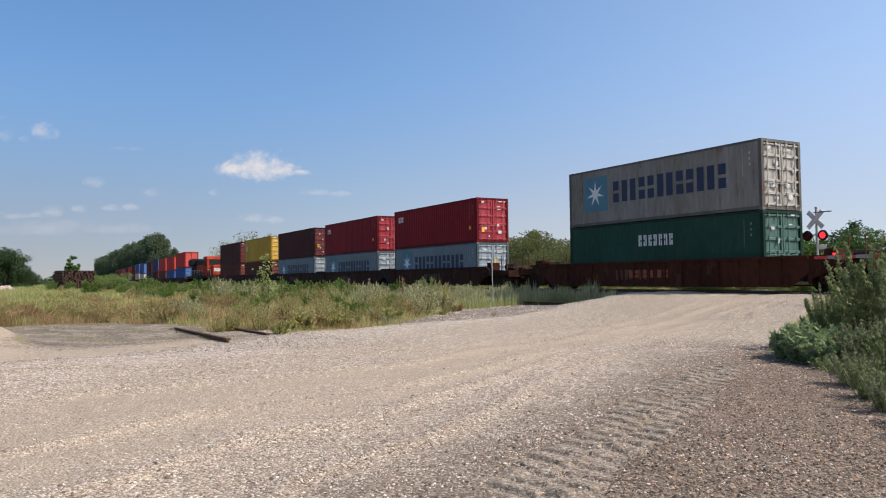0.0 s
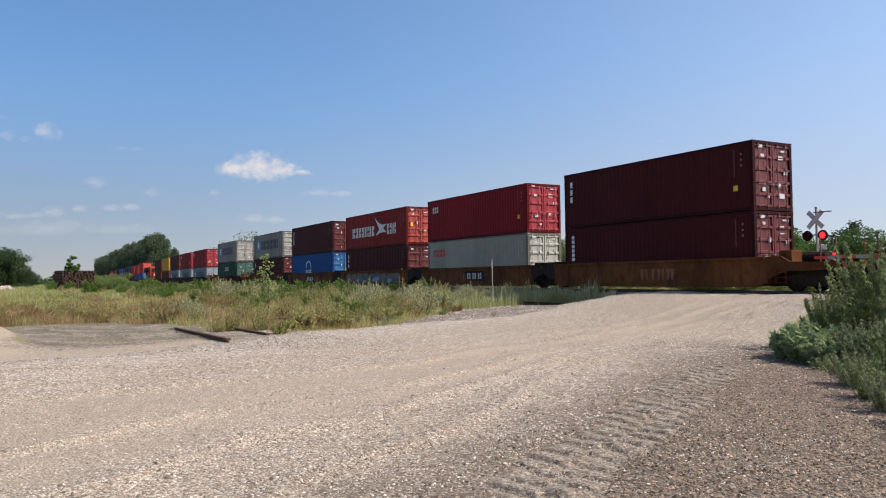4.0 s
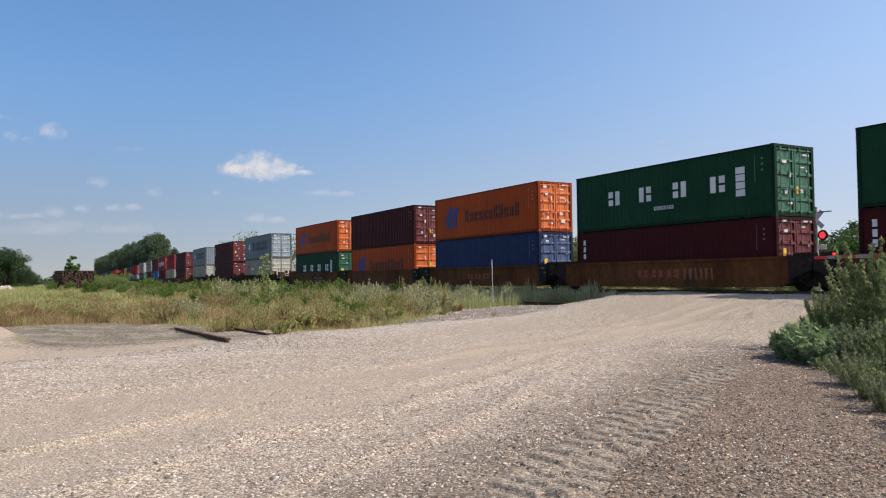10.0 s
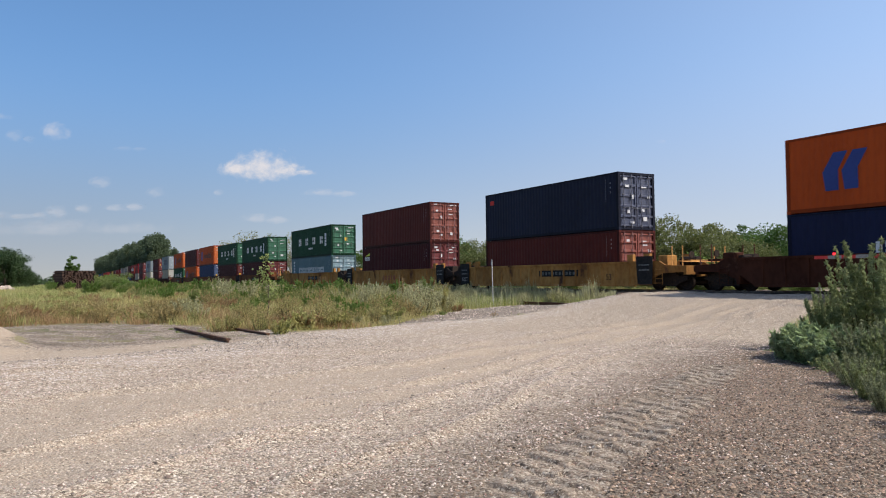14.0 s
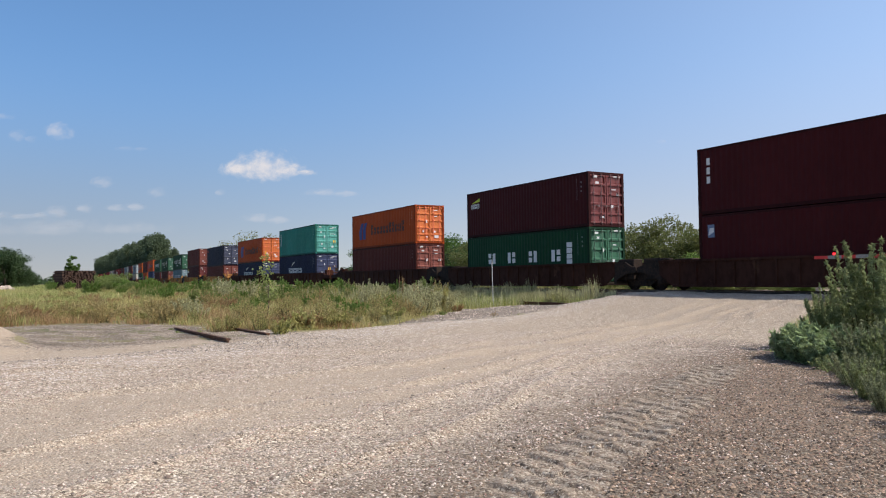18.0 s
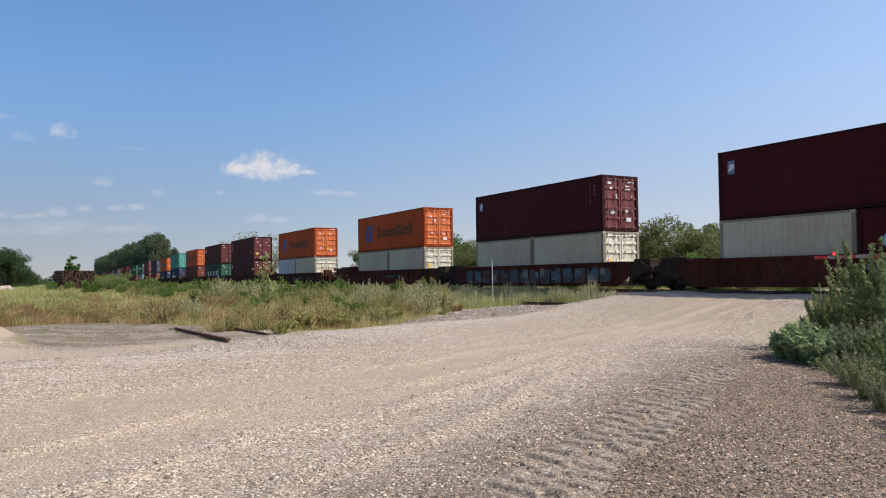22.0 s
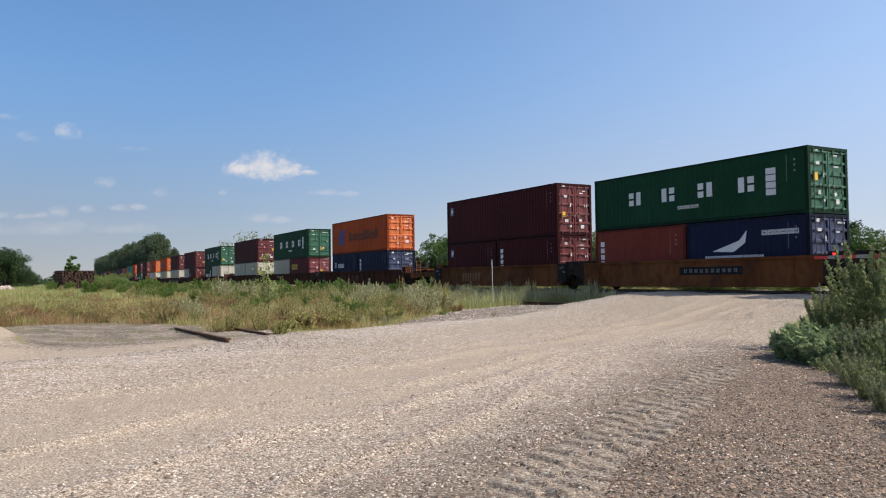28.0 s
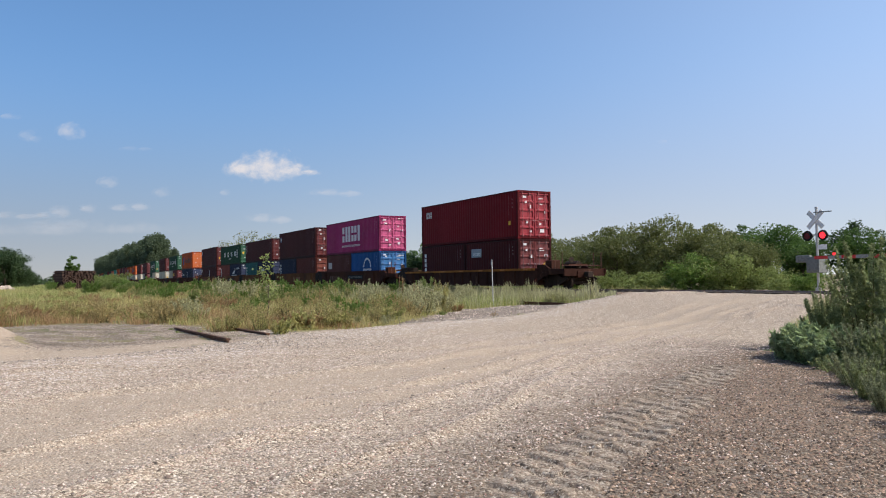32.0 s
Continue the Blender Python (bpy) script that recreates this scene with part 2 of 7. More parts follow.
ROAD_Y = [-34, -26, -24.2, -20.7, -16.2, -13.2, -10.3, -6.2, -3, -1, 8, 30]
ROAD_LEFT = [-16, -15.5, -16.5, -19.2, -21.2, -22.0, -23.2, -24.6, -25.7, -27.4, -31.5, -42]


def road_mask(x, y, wide=1.0):
    """1 on the gravel road and its turning place, 0 in the grass."""
    edge = 0.35 * wave(x, y, 6.0, 3) + 0.12 * wave(x, y, 1.3, 4)
    left = np.interp(y, ROAD_Y, ROAD_LEFT)
    right = np.interp(y, [-34, -22, -18.9, -16.7, -14.2, -3, 8, 30], [9, 0.5, -4.1, -6.3, -9.6, -16.5, -21, -31])
    m = smooth(-0.45 * wide, 0.45, x - left + edge) * smooth(-0.35 * wide, 0.35, right - x + edge * 0.7)
    lane = smooth(-0.6, 0.6, -20.6 - y + 2.0 * edge + 0.3 * wave(x, y, 1.7, 45) + 0.42 * np.minimum(x + 22, 0)) * smooth(-31, -26, x + edge) * smooth(1.0, -1.0, x - left) * smooth(-36, -31, y)
    return np.clip(m + lane * 0.9, 0, 1)


def stony(x, y):
    """1 on the bare stony strip between the road and the weeds along the track."""
    left = np.interp(y, ROAD_Y, ROAD_LEFT)
    width = np.interp(y, [-16.4, -13.2, -10.4, -8.0, -4.5, -2.2, -1.0], [0.0, 3.0, 5.0, 6.2, 6.6, 5.0, 2.6])
    u = left - x
    rag = 0.35 * wave(x, y, 2.0, 71) + 0.2 * wave(x, y, 0.7, 72)
    return smooth(0.3, -0.5, u - width + rag) * smooth(-0.8, 0.2, u) * smooth(-16.8, -15.2, y) * smooth(-2.4, -3.2, y - track_y(x))


def side_lane(x, y):
    """1 on the packed sandy lane that leaves the road towards the west."""
    mid = np.interp(y, [-30, -26.4, -24.6, -22.2, -20.8], [-16.3, -16.7, -17.1, -18.6, -19.4])
    return np.exp(-((x - mid + 0.15 * wave(x, y, 2.5, 27)) / 0.95) ** 4) * smooth(-21.2, -22.4, y)


def windrow_edge(x, y):
    """1 on the long row of loose pale stones along the road's western edge."""
    mid = np.interp(y, [-28, -26.4, -24, -20, -15.4, -10, -4], [-12.9, -13.2, -14.5, -17.2, -20.1, -22.2, -24.8])
    half = np.interp(y, [-28, -20, -10, -4], [1.7, 1.6, 1.3, 0.9])
    return np.exp(-((x - mid + 0.25 * wave(x, y, 3.0, 28)) / half) ** 4)


def wheel_lane(x, y):
    """0 at the western and 1 at the eastern edge of the packed wheel lane that bends from the crossing to the turning place, and its width."""
    west = np.interp(y, [-30, -26.4, -25.2, -22.9, -19.5, -14.9, -7, -1, 6], [-9.6, -10.1, -10.6, -10.8, -11.9, -14.2, -17.6, -20.2, -23.5])
    east = np.interp(y, [-30, -26.4, -25.6, -24.6, -23.3, -21.5, -17.6, -9.8, -3, 6], [-4.9, -5.9, -6.25, -7.1, -7.6, -8.5, -11.2, -14.9, -17.8, -22])
    return (x - west + 0.1 * wave(x, y, 5.0, 23)) / (east - west), east - west


def ruts(x, y):
    """1 in the packed wheel lane and on the side lane."""
    u, wide = wheel_lane(x, y)
    lane = smooth(-0.06, 0.1, u) * smooth(1.1, 0.86, u) * (1 - 0.6 * np.exp(-((u - 0.66) * wide / 0.3) ** 2))
    thin = 0.7 * np.exp(-((u + 0.42) * wide / 0.4) ** 4) * smooth(-21, -17, y)
    return np.maximum(np.maximum(lane, thin) * (0.85 + 0.25 * wave(x, y, 2.0, 24)), side_lane(x, y)).clip(0, 1)


def windrows(x, y):
    """1 on the low ridges of loose stones thrown up beside and between the wheel tracks."""
    u, wide = wheel_lane(x, y)
    out = np.zeros(np.shape(u))
    for off, w in ((-0.05, 0.16), (0.66, 0.13), (1.08, 0.16), (-0.75, 0.13), (1.5, 0.14)):
        out = np.maximum(out, np.exp(-((u - off) * wide / w) ** 2))
    return out * smooth(-1.3, 0.1, wave(x, y, 6.0, 26))


def yard(x, y):
    """1 on the bare ground between the side lane and the grass, where soil shows among the stones."""
    return smooth(-17.6, -19.4, x) * smooth(-20.3, -21.6, y) * (1 - side_lane(x, y)) * (1 - smooth(0.24, 0.4, tan_heap(x, y)))


def tan_heap(x, y):
    return np.exp(-(((x + 20.0) / 2.0) ** 2 + ((y + 27.1) / 0.92) ** 2))


TREAD_A, TREAD_B = np.array([-8.75, -16.1]), np.array([-3.6, -24.2])


def tread_band(x, y):
    """1 where the big tyre has pressed its lugs into the loose gravel."""
    d = (TREAD_B - TREAD_A) / np.linalg.norm(TREAD_B - TREAD_A)
    dx_, dy_ = x - TREAD_A[0], y - TREAD_A[1]
    along, across = dx_ * d[0] + dy_ * d[1], -dx_ * d[1] + dy_ * d[0]
    length = np.linalg.norm(TREAD_B - TREAD_A)
    c = across - 0.05 * wave(along, along * 0, 3.0, 9)
    return smooth(0.46, 0.3, np.abs(c)) * smooth(0, 0.6, along) * smooth(length, length - 0.6, along) * smooth(-0.9, -0.3, wave(x, y, 2.5, 15))


def ground_height(x, y):
    lat = y - track_y(x) - HALF
    field = LOWLAND + 0.05 * wave(x, y, 9.0, 1) + 0.02 * wave(x, y, 2.2, 2)
    bank = -0.21 - smooth(1.75, 3.7, np.abs(lat)) * 0.6
    off = np.maximum(field, bank)
    ramp = LOWLAND + 0.02 * wave(x, y, 7.0, 5) + (0.67 - 0.03) * smooth(-13.0, -2.6, lat + 0.0) * (1 - smooth(2.6, 12, lat))
    ramp = ramp + 0.012 * wave(x, y, 1.1, 6) + 0.006 * wave(x, y, 0.35, 7)
    m = road_mask(x, y, 7.0)
    z = off * (1 - m) + ramp * m
    z = np.where((np.abs(lat) < 0.95), np.minimum(z, -0.08), z)
    # wheel ruts along the road
    z = z + m * 0.055 * windrows(x, y) * smooth(-2.0, -6.0, y) + m * 0.05 * windrow_edge(x, y) - m * 0.022 * ruts(x, y) + m * 0.014 * np.abs(wave(x, y, 0.5, 18)) * (1 - ruts(x, y)) * 0.5
    # shallow bed of the big tyre's track
    z = z - 0.05 * smooth(0.1, 0.9, tread_band(x, y))
    # heap of gravel beside the lane
    z = z + 0.7 * tan_heap(x, y)
    return z


def axis(core0, core1, step, lo, hi, grow, next_to):
    """Grid lines: a fine core, a medium stretch beside it, and ever wider steps to both ends."""
    c = list(np.arange(core0, core1 + 1e-6, step))
    to, mid_step = next_to
    if to > core1:
        c += list(np.arange(c[-1] + mid_step, to, mid_step))
    else:
        c = list(np.arange(c[0] - mid_step, to, -mid_step))[::-1] + c
    core0, core1 = c[0], c[-1]
    a, s = core1, (mid_step if to > core0 + 1 and to >= core1 - 1 else step)
    while a < hi:
        s *= grow
        a += s
        c.append(a)
    a, s = core0, step
    while a > lo:
        s *= grow
        a -= s
        c.insert(0, a)
    return np.array(c)


gx = axis(-10.5, -2.0, 0.065, -4200, 4200, 1.04, (-25.0, 0.12))
gy = axis(-26.0, -14.5, 0.065, -4200, 4200, 1.04, (-2.0, 0.12))
GX, GY = np.meshgrid(gx, gy)
GZ = ground_height(GX, GY)
nx, ny = len(gx), len(gy)
idx = np.arange(nx * ny).reshape(ny, nx)
quads = np.stack([idx[:-1, :-1], idx[:-1, 1:], idx[1:, 1:], idx[1:, :-1]], -1).reshape(-1, 4)
ground_me = np_mesh("ground", np.stack([GX, GY, GZ], -1).reshape(-1, 3), quads)
ground_me.shade_smooth()
att = ground_me.attributes.new("gravel", "FLOAT", "POINT")
lat_all = np.abs(GY - track_y(GX) - HALF)
gravel = np.maximum(np.maximum(road_mask(GX, GY), stony(GX, GY)), smooth(4.2, 3.0, lat_all)) * (1 - 0.6 * yard(GX, GY) * smooth(-0.15, 0.45, wave(GX, GY, 1.9, 46)))
att.data.foreach_set("value", gravel.astype(np.float32).ravel())
att2 = ground_me.attributes.new("coarse", "FLOAT", "POINT")
coarse_at = lambda GX, GY, lat_all: np.clip(smooth(-2.3, 0.2, (GX - TREAD_A[0]) * 0.84 + (GY - TREAD_A[1]) * 0.54 + 0.3 * wave(GX, GY, 3.0, 21)) * smooth(-12, -14, GY) + 0.95 * smooth(-17.6, -19.4, GX) * smooth(-20.3, -21.6, GY) * (1 - smooth(0.24, 0.4, tan_heap(GX, GY))) * (1 - ruts(GX, GY)) * (0.45 + 0.65 * smooth(-0.5, 0.5, wave(GX, GY, 2.4, 44)))
                 + smooth(4.2, 3.4, lat_all) * (1 - road_mask(GX, GY)) + 1.0 * stony(GX, GY) * (1 - 0.6 * road_mask(GX, GY)), 0, 1)
coarse = coarse_at(GX, GY, lat_all)
att2.data.foreach_set("value", coarse.astype(np.float32).ravel())


att4 = ground_me.attributes.new("tread", "FLOAT", "POINT")
att4.data.foreach_set("value", tread_band(GX, GY).astype(np.float32).ravel())
att3 = ground_me.attributes.new("packed", "FLOAT", "POINT")
att3.data.foreach_set("value", np.maximum(ruts(GX, GY), 1.6 * smooth(0.24, 0.4, tan_heap(GX, GY))).astype(np.float32).ravel())


def ground_material():
    m = bpy.data.materials.new("gravel_and_soil")
    m.use_nodes = True
    n, l = m.node_tree.nodes, m.node_tree.links
    b = n["Principled BSDF"]
    co = n.new("ShaderNodeTexCoord").outputs["Object"]

    def tex(kind, scale, detail=4.0):
        t = n.new(kind)
        t.inputs["Scale"].default_value = scale
        if kind == "ShaderNodeTexNoise":
            t.inputs["Detail"].default_value = detail
        l.new(co, t.inputs["Vector"])
        return t

    def mix(fac, a, c):
        x = n.new("ShaderNodeMix")
        x.data_type = "RGBA"
        for sock, v in ((x.inputs["Factor"], fac), (x.inputs["A"], a), (x.inputs["B"], c)):
            if isinstance(v, (int, float)):
                sock.default_value = v
            elif isinstance(v, tuple):
                sock.default_value = (*v, 1)
            else:
                l.new(v, sock)
        return x.outputs["Result"]

    def span(v, a, c, lo=0.0, hi=1.0):
        r = n.new("ShaderNodeMapRange")
        for k, q in (("From Min", a), ("From Max", c), ("To Min", lo), ("To Max", hi)):
            r.inputs[k].default_value = q
        l.new(v, r.inputs["Value"])
        return r.outputs["Result"]

    def times(a, c):
        r = n.new("ShaderNodeMath")
        r.operation = "MULTIPLY"
        l.new(a, r.inputs[0])
        if isinstance(c, float):
            r.inputs[1].default_value = c
        else:
            l.new(c, r.inputs[1])
        return r.outputs[0]

    stones = tex("ShaderNodeTexVoronoi", 36.0)
    chips = tex("ShaderNodeTexVoronoi", 85.0)
    sep = n.new("ShaderNodeSeparateColor")
    l.new(stones.outputs["Color"], sep.inputs[0])
    sep2 = n.new("ShaderNodeSeparateColor")
    l.new(chips.outputs["Color"], sep2.inputs[0])
    wide, mid, fine = tex("ShaderNodeTexNoise", 0.35), tex("ShaderNodeTexNoise", 2.2), tex("ShaderNodeTexNoise", 60.0, 6.0)
    ramp = n.new("ShaderNodeValToRGB")
    cr = ramp.color_ramp
    cr.elements[0].color, cr.elements[1].color = (0.04, 0.028, 0.02, 1), (0.88, 0.76, 0.60, 1)
    for at, c in ((0.2, (0.20, 0.147, 0.104, 1)), (0.5, (0.29, 0.218, 0.154, 1)), (0.72, (0.35, 0.232, 0.168, 1)), (0.86, (0.42, 0.34, 0.26, 1))):
        e = cr.elements.new(at)
        e.color = c
    l.new(sep.outputs[0], ramp.inputs[0])
    ramp2 = n.new("ShaderNodeValToRGB")
    c2 = ramp2.color_ramp
    c2.elements[0].color, c2.elements[1].color = (0.10, 0.07, 0.046, 1), (0.70, 0.585, 0.44, 1)
    l.new(sep2.outputs[1], ramp2.inputs[0])
    packed = mix(span(fine.outputs["Fac"], 0.3, 0.7), (0.32, 0.242, 0.172), (0.39, 0.298, 0.213))
    packed = mix(span(sep2.outputs[0], 0.68, 0.72), packed, ramp2.outputs[0])
    loose = mix(span(sep2.outputs[2], 0.5, 0.56), ramp.outputs[0], ramp2.outputs[0])
    pa = n.new("ShaderNodeAttribute")
    pa.attribute_name = "packed"
    less = n.new("ShaderNodeMath")
    less.operation = "MULTIPLY_ADD"
    l.new(pa.outputs["Fac"], less.inputs[0])
    less.inputs[1].default_value = -0.9
    l.new(span(mid.outputs["Fac"], 0.30, 0.6, 0.65, 1.0), less.inputs[2])
    blend = less.outputs[0]
    gravel_c = mix(blend, packed, loose)
    dull = mix(0.7, loose, (0.055, 0.036, 0.023))
    ca = n.new("ShaderNodeAttribute")
    ca.attribute_name = "coarse"
    gravel_c = mix(times(ca.outputs["Fac"], 0.9), gravel_c, dull)
    soil = mix(span(wide.outputs["Fac"], 0.4, 0.6), (0.13, 0.12, 0.055), (0.21, 0.18, 0.085))
    soil = mix(span(mid.outputs["Fac"], 0.45, 0.6), soil, (0.20, 0.14, 0.09))
    ga = n.new("ShaderNodeAttribute")
    ga.attribute_name = "gravel"
    edge = n.new("ShaderNodeMath")
    edge.operation = "ADD"
    l.new(ga.outputs["Fac"], edge.inputs[0])
    l.new(span(mid.outputs["Fac"], 0.3, 0.7, -0.25, 0.25), edge.inputs[1])
    l.new(mix(span(edge.outputs[0], 0.42, 0.58), soil, gravel_c), b.inputs["Base Color"])
    b.inputs["Roughness"].default_value = 0.92
    b.inputs["Specular IOR Level"].default_value = 0.25
    bump = n.new("ShaderNodeBump")
    bump.inputs["Strength"].default_value, bump.inputs["Distance"].default_value = 0.9, 0.014
    bump.invert = True
    ta = n.new("ShaderNodeAttribute")
    ta.attribute_name = "tread"
    l.new(span(ta.outputs["Fac"], 0.0, 1.0, 0.9, 0.5), bump.inputs["Strength"])
    l.new(stones.outputs["Distance"], bump.inputs["Height"])
    bump2 = n.new("ShaderNodeBump")
    bump2.inputs["Strength"].default_value, bump2.inputs["Distance"].default_value = 0.6, 0.006
    l.new(fine.outputs["Fac"], bump2.inputs["Height"])
    l.new(bump.outputs[0], bump2.inputs["Normal"])
    l.new(bump2.outputs[0], b.inputs["Normal"])
    return m


ground_me.materials.append(ground_material())
ground = tagged(new("ground", ground_me), "pale gravel road through dry flat grassland", "ground", kind="structure")


def tyre_track():
    """A strip along the big tyre's path with its two staggered rows of pressed lugs."""
    d = (TREAD_B - TREAD_A) / np.linalg.norm(TREAD_B - TREAD_A)
    length = float(np.linalg.norm(TREAD_B - TREAD_A))
    al, ac = np.linspace(0, length, 800), np.linspace(-0.48, 0.48, 56)
    AL, AC = np.meshgrid(al, ac)
    X, Y = TREAD_A[0] + AL * d[0] - AC * d[1], TREAD_A[1] + AL * d[1] + AC * d[0]
    c = AC - 0.05 * wave(AL, AL * 0, 3.0, 9)
    saw = ((AL - 0.5 * c + 0.012 * wave(X, Y, 0.9, 16)) / 0.29 + 0.4 * (c > 0.02)) % 1.0
    lug = smooth(0.0, 0.45, saw) * smooth(1.0, 0.8, saw) * (0.88 + 0.2 * wave(X, Y, 1.1, 12)).clip(0.3, 1.2)
    t = tread_band(X, Y)
    rough = 0.0015 * wave(X, Y, 0.16, 41)
    Z = ground_height(X, Y) + 0.05 * smooth(0.1, 0.9, t) + t * (lug * 0.034 - 0.016 + rough) - (1 - t) * 0.012
    i = np.arange(X.size).reshape(X.shape)
    f = np.stack([i[:-1, :-1], i[:-1, 1:], i[1:, 1:], i[1:, :-1]], -1).reshape(-1, 4)
    me = np_mesh("tyre_track", np.stack([X, Y, Z], -1).reshape(-1, 3), f)
    me.shade_smooth()
    for key, v in (("gravel", X * 0 + 1), ("coarse", coarse_at(X, Y, X * 0 + 9) * (1 - 0.4 * t)), ("packed", X * 0 + 0.1), ("tread", t)):
        me.attributes.new(key, "FLOAT", "POINT").data.foreach_set("value", v.astype(np.float32).ravel())
    me.materials.append(ground_me.materials[0])
    ob = new("tyre_track", me)
    ob.parent = ground
    ob["label"] = "row of tyre lugs pressed into loose gravel"


tyre_track()


def gz(x, y):
    return float(ground_height(np.array([x], float), np.array([y], float))[0])


# ---------------------------------------------------------------- loose stones on the road
def pebbles(name, count, x0, x1, y0, y1, lo, hi, seed, material, keep, label):
    r = np.random.RandomState(seed)
    x, y = r.uniform(x0, x1, count), r.uniform(y0, y1, count)
    ok = r.uniform(0, 1, count) < keep(x, y) * (1 - 0.85 * tread_band(x, y)) * (1 - 0.88 * ruts(x, y))
    x, y = x[ok], y[ok]
    k = len(x)
    size = lo + (hi - lo) * r.uniform(0, 1, k) ** 2.2
    base = np.array([(1, 0, 0), (0.25, 0.95, 0.1), (-0.85, 0.45, 0), (-0.7, -0.7, 0.1), (0.35, -0.9, 0), (0.15, 0.1, 0.72), (-0.3, -0.15, 0.62)])
    v = base[None] * (1 + r.uniform(-0.3, 0.3, (k, 7, 3))) * size[:, None, None]
    a = r.uniform(0, 6.28, k)
    c, s = np.cos(a)[:, None], np.sin(a)[:, None]
    v = np.stack([v[..., 0] * c - v[..., 1] * s, v[..., 0] * s + v[..., 1] * c, v[..., 2]], -1)
    v[..., 0] += x[:, None]
    v[..., 1] += y[:, None]
    v[..., 2] += (ground_height(x, y) + size * 0.22 + 0.05 * tread_band(x, y))[:, None]
    f = np.array([(0, 1, 5), (1, 2, 5), (2, 6, 5), (2, 3, 6), (3, 4, 6), (4, 5, 6), (4, 0, 5)])
    faces = (f[None] + 7 * np.arange(k)[:, None, None]).reshape(-1, 3)
    me = np_mesh(name, v.reshape(-1, 3), faces)
    me.materials.append(material)
    return tagged(new(name, me), label, "gravel", kind="stuff")


STONE = surface("mixed_stone", [(0.41, 0.34, 0.275), (0.54, 0.46, 0.385), (0.38, 0.265, 0.205)], big=8.0, fine=60.0, rough=0.85, bump=0.2, island=0.65)
DARK_STONE = surface("grey_ballast_stone", [(0.17, 0.118, 0.078), (0.29, 0.21, 0.145), (0.17, 0.105, 0.072)], big=8.0, fine=60.0, rough=0.85, bump=0.2, island=0.85)
pebbles("road_gravel", 210000, -16.5, 0.0, -27.0, -13.0, 0.0045, 0.0155, 11, STONE,
        lambda x, y: road_mask(x, y) * (0.35 + 0.45 * smooth(-0.3, 0.6, wave(x, y, 2.4, 31))) * (1 - 0.8 * smooth(-1.0, 0.6, (x - TREAD_A[0]) * 0.84 + (y - TREAD_A[1]) * 0.54)), "loose pale gravel stones on the road")
pebbles("roadside_gravel", 150000, -9.5, 0.5, -24.5, -13.5, 0.0055, 0.017, 12, DARK_STONE,
        lambda x, y: road_mask(x, y) * smooth(-1.4, 1.2, (x - TREAD_A[0]) * 0.84 + (y - TREAD_A[1]) * 0.54), "coarse brown-grey gravel beside the weeds")
pebbles("far_road_gravel", 48000, -34.0, -8.0, -24.0, -2.0, 0.007, 0.021, 13, STONE,
        lambda x, y: road_mask(x, y) * 0.75 * (1 - 0.85 * yard(x, y)), "loose pale stones on the rising road")
PALE_CHIP = surface("pale_chip", [(0.49, 0.43, 0.37), (0.57, 0.515, 0.455), (0.44, 0.335, 0.28)], big=8.0, fine=60.0, rough=0.8, bump=0.2, island=0.35)
pebbles("pale_chips", 40000, -15.0, 0.0, -26.0, -13.0, 0.003, 0.010, 20, PALE_CHIP,
        lambda x, y: road_mask(x, y) * (0.35 + 0.4 * coarse_at(x, y, x * 0 + 9)), "scattered pale chips on the gravel")
ROAD_DARK = surface("dark_chip", [(0.15, 0.10, 0.075), (0.22, 0.16, 0.12), (0.11, 0.075, 0.06)], big=8.0, fine=60.0, rough=0.8, bump=0.2, island=0.6)
pebbles("dark_chips", 2600, -22.0, -1.0, -27.0, -6.0, 0.006, 0.026, 19, ROAD_DARK,
        lambda x, y: road_mask(x, y), "scattered dark stones on the gravel road")
GREY_STONE = surface("grey_rock", [(0.20, 0.165, 0.13), (0.33, 0.28, 0.23), (0.15, 0.115, 0.09)], big=8.0, fine=60.0, rough=0.85, bump=0.2, island=0.6)
PINK_CHIP = surface("pink_chip", [(0.34, 0.17, 0.14), (0.42, 0.23, 0.19), (0.26, 0.12, 0.10)], big=8.0, fine=60.0, rough=0.8, bump=0.2, island=0.45)
pebbles("pink_chips", 26000, -15.0, 0.0, -26.5, -13.0, 0.004, 0.010, 23, PINK_CHIP,
        lambda x, y: road_mask(x, y) * 0.7, "scattered reddish stones on the gravel")
pebbles("edge_row_stones", 90000, -26.0, -10.0, -27.5, -4.0, 0.006, 0.021, 24, PALE_CHIP,
        lambda x, y: road_mask(x, y) * windrow_edge(x, y), "row of loose pale stones along the road")
pebbles("windrow_stones", 80000, -22.0, -5.0, -26.0, -3.0, 0.005, 0.014, 25, STONE,
        lambda x, y: road_mask(x, y) * windrows(x, y), "low ridges of loose stones between wheel tracks")
pebbles("bank_rocks", 36000, -33.0, -19.5, -16.8, -1.2, 0.012, 0.05, 26, GREY_STONE,
        lambda x, y: stony(x, y) * (0.35 + 0.4 * smooth(-0.3, 0.5, wave(x, y, 1.2, 29))), "broken grey rocks on the bank beside the road")
pebbles("ballast", 34000, -75.0, -10.0, -3.2, 5.6, 0.02, 0.055, 14, DARK_STONE,
        lambda x, y: smooth(3.6, 2.9, np.abs(y - track_y(x) - HALF)) * (1 - 0.9 * road_mask(x, y)), "grey crushed-stone ballast under the track")

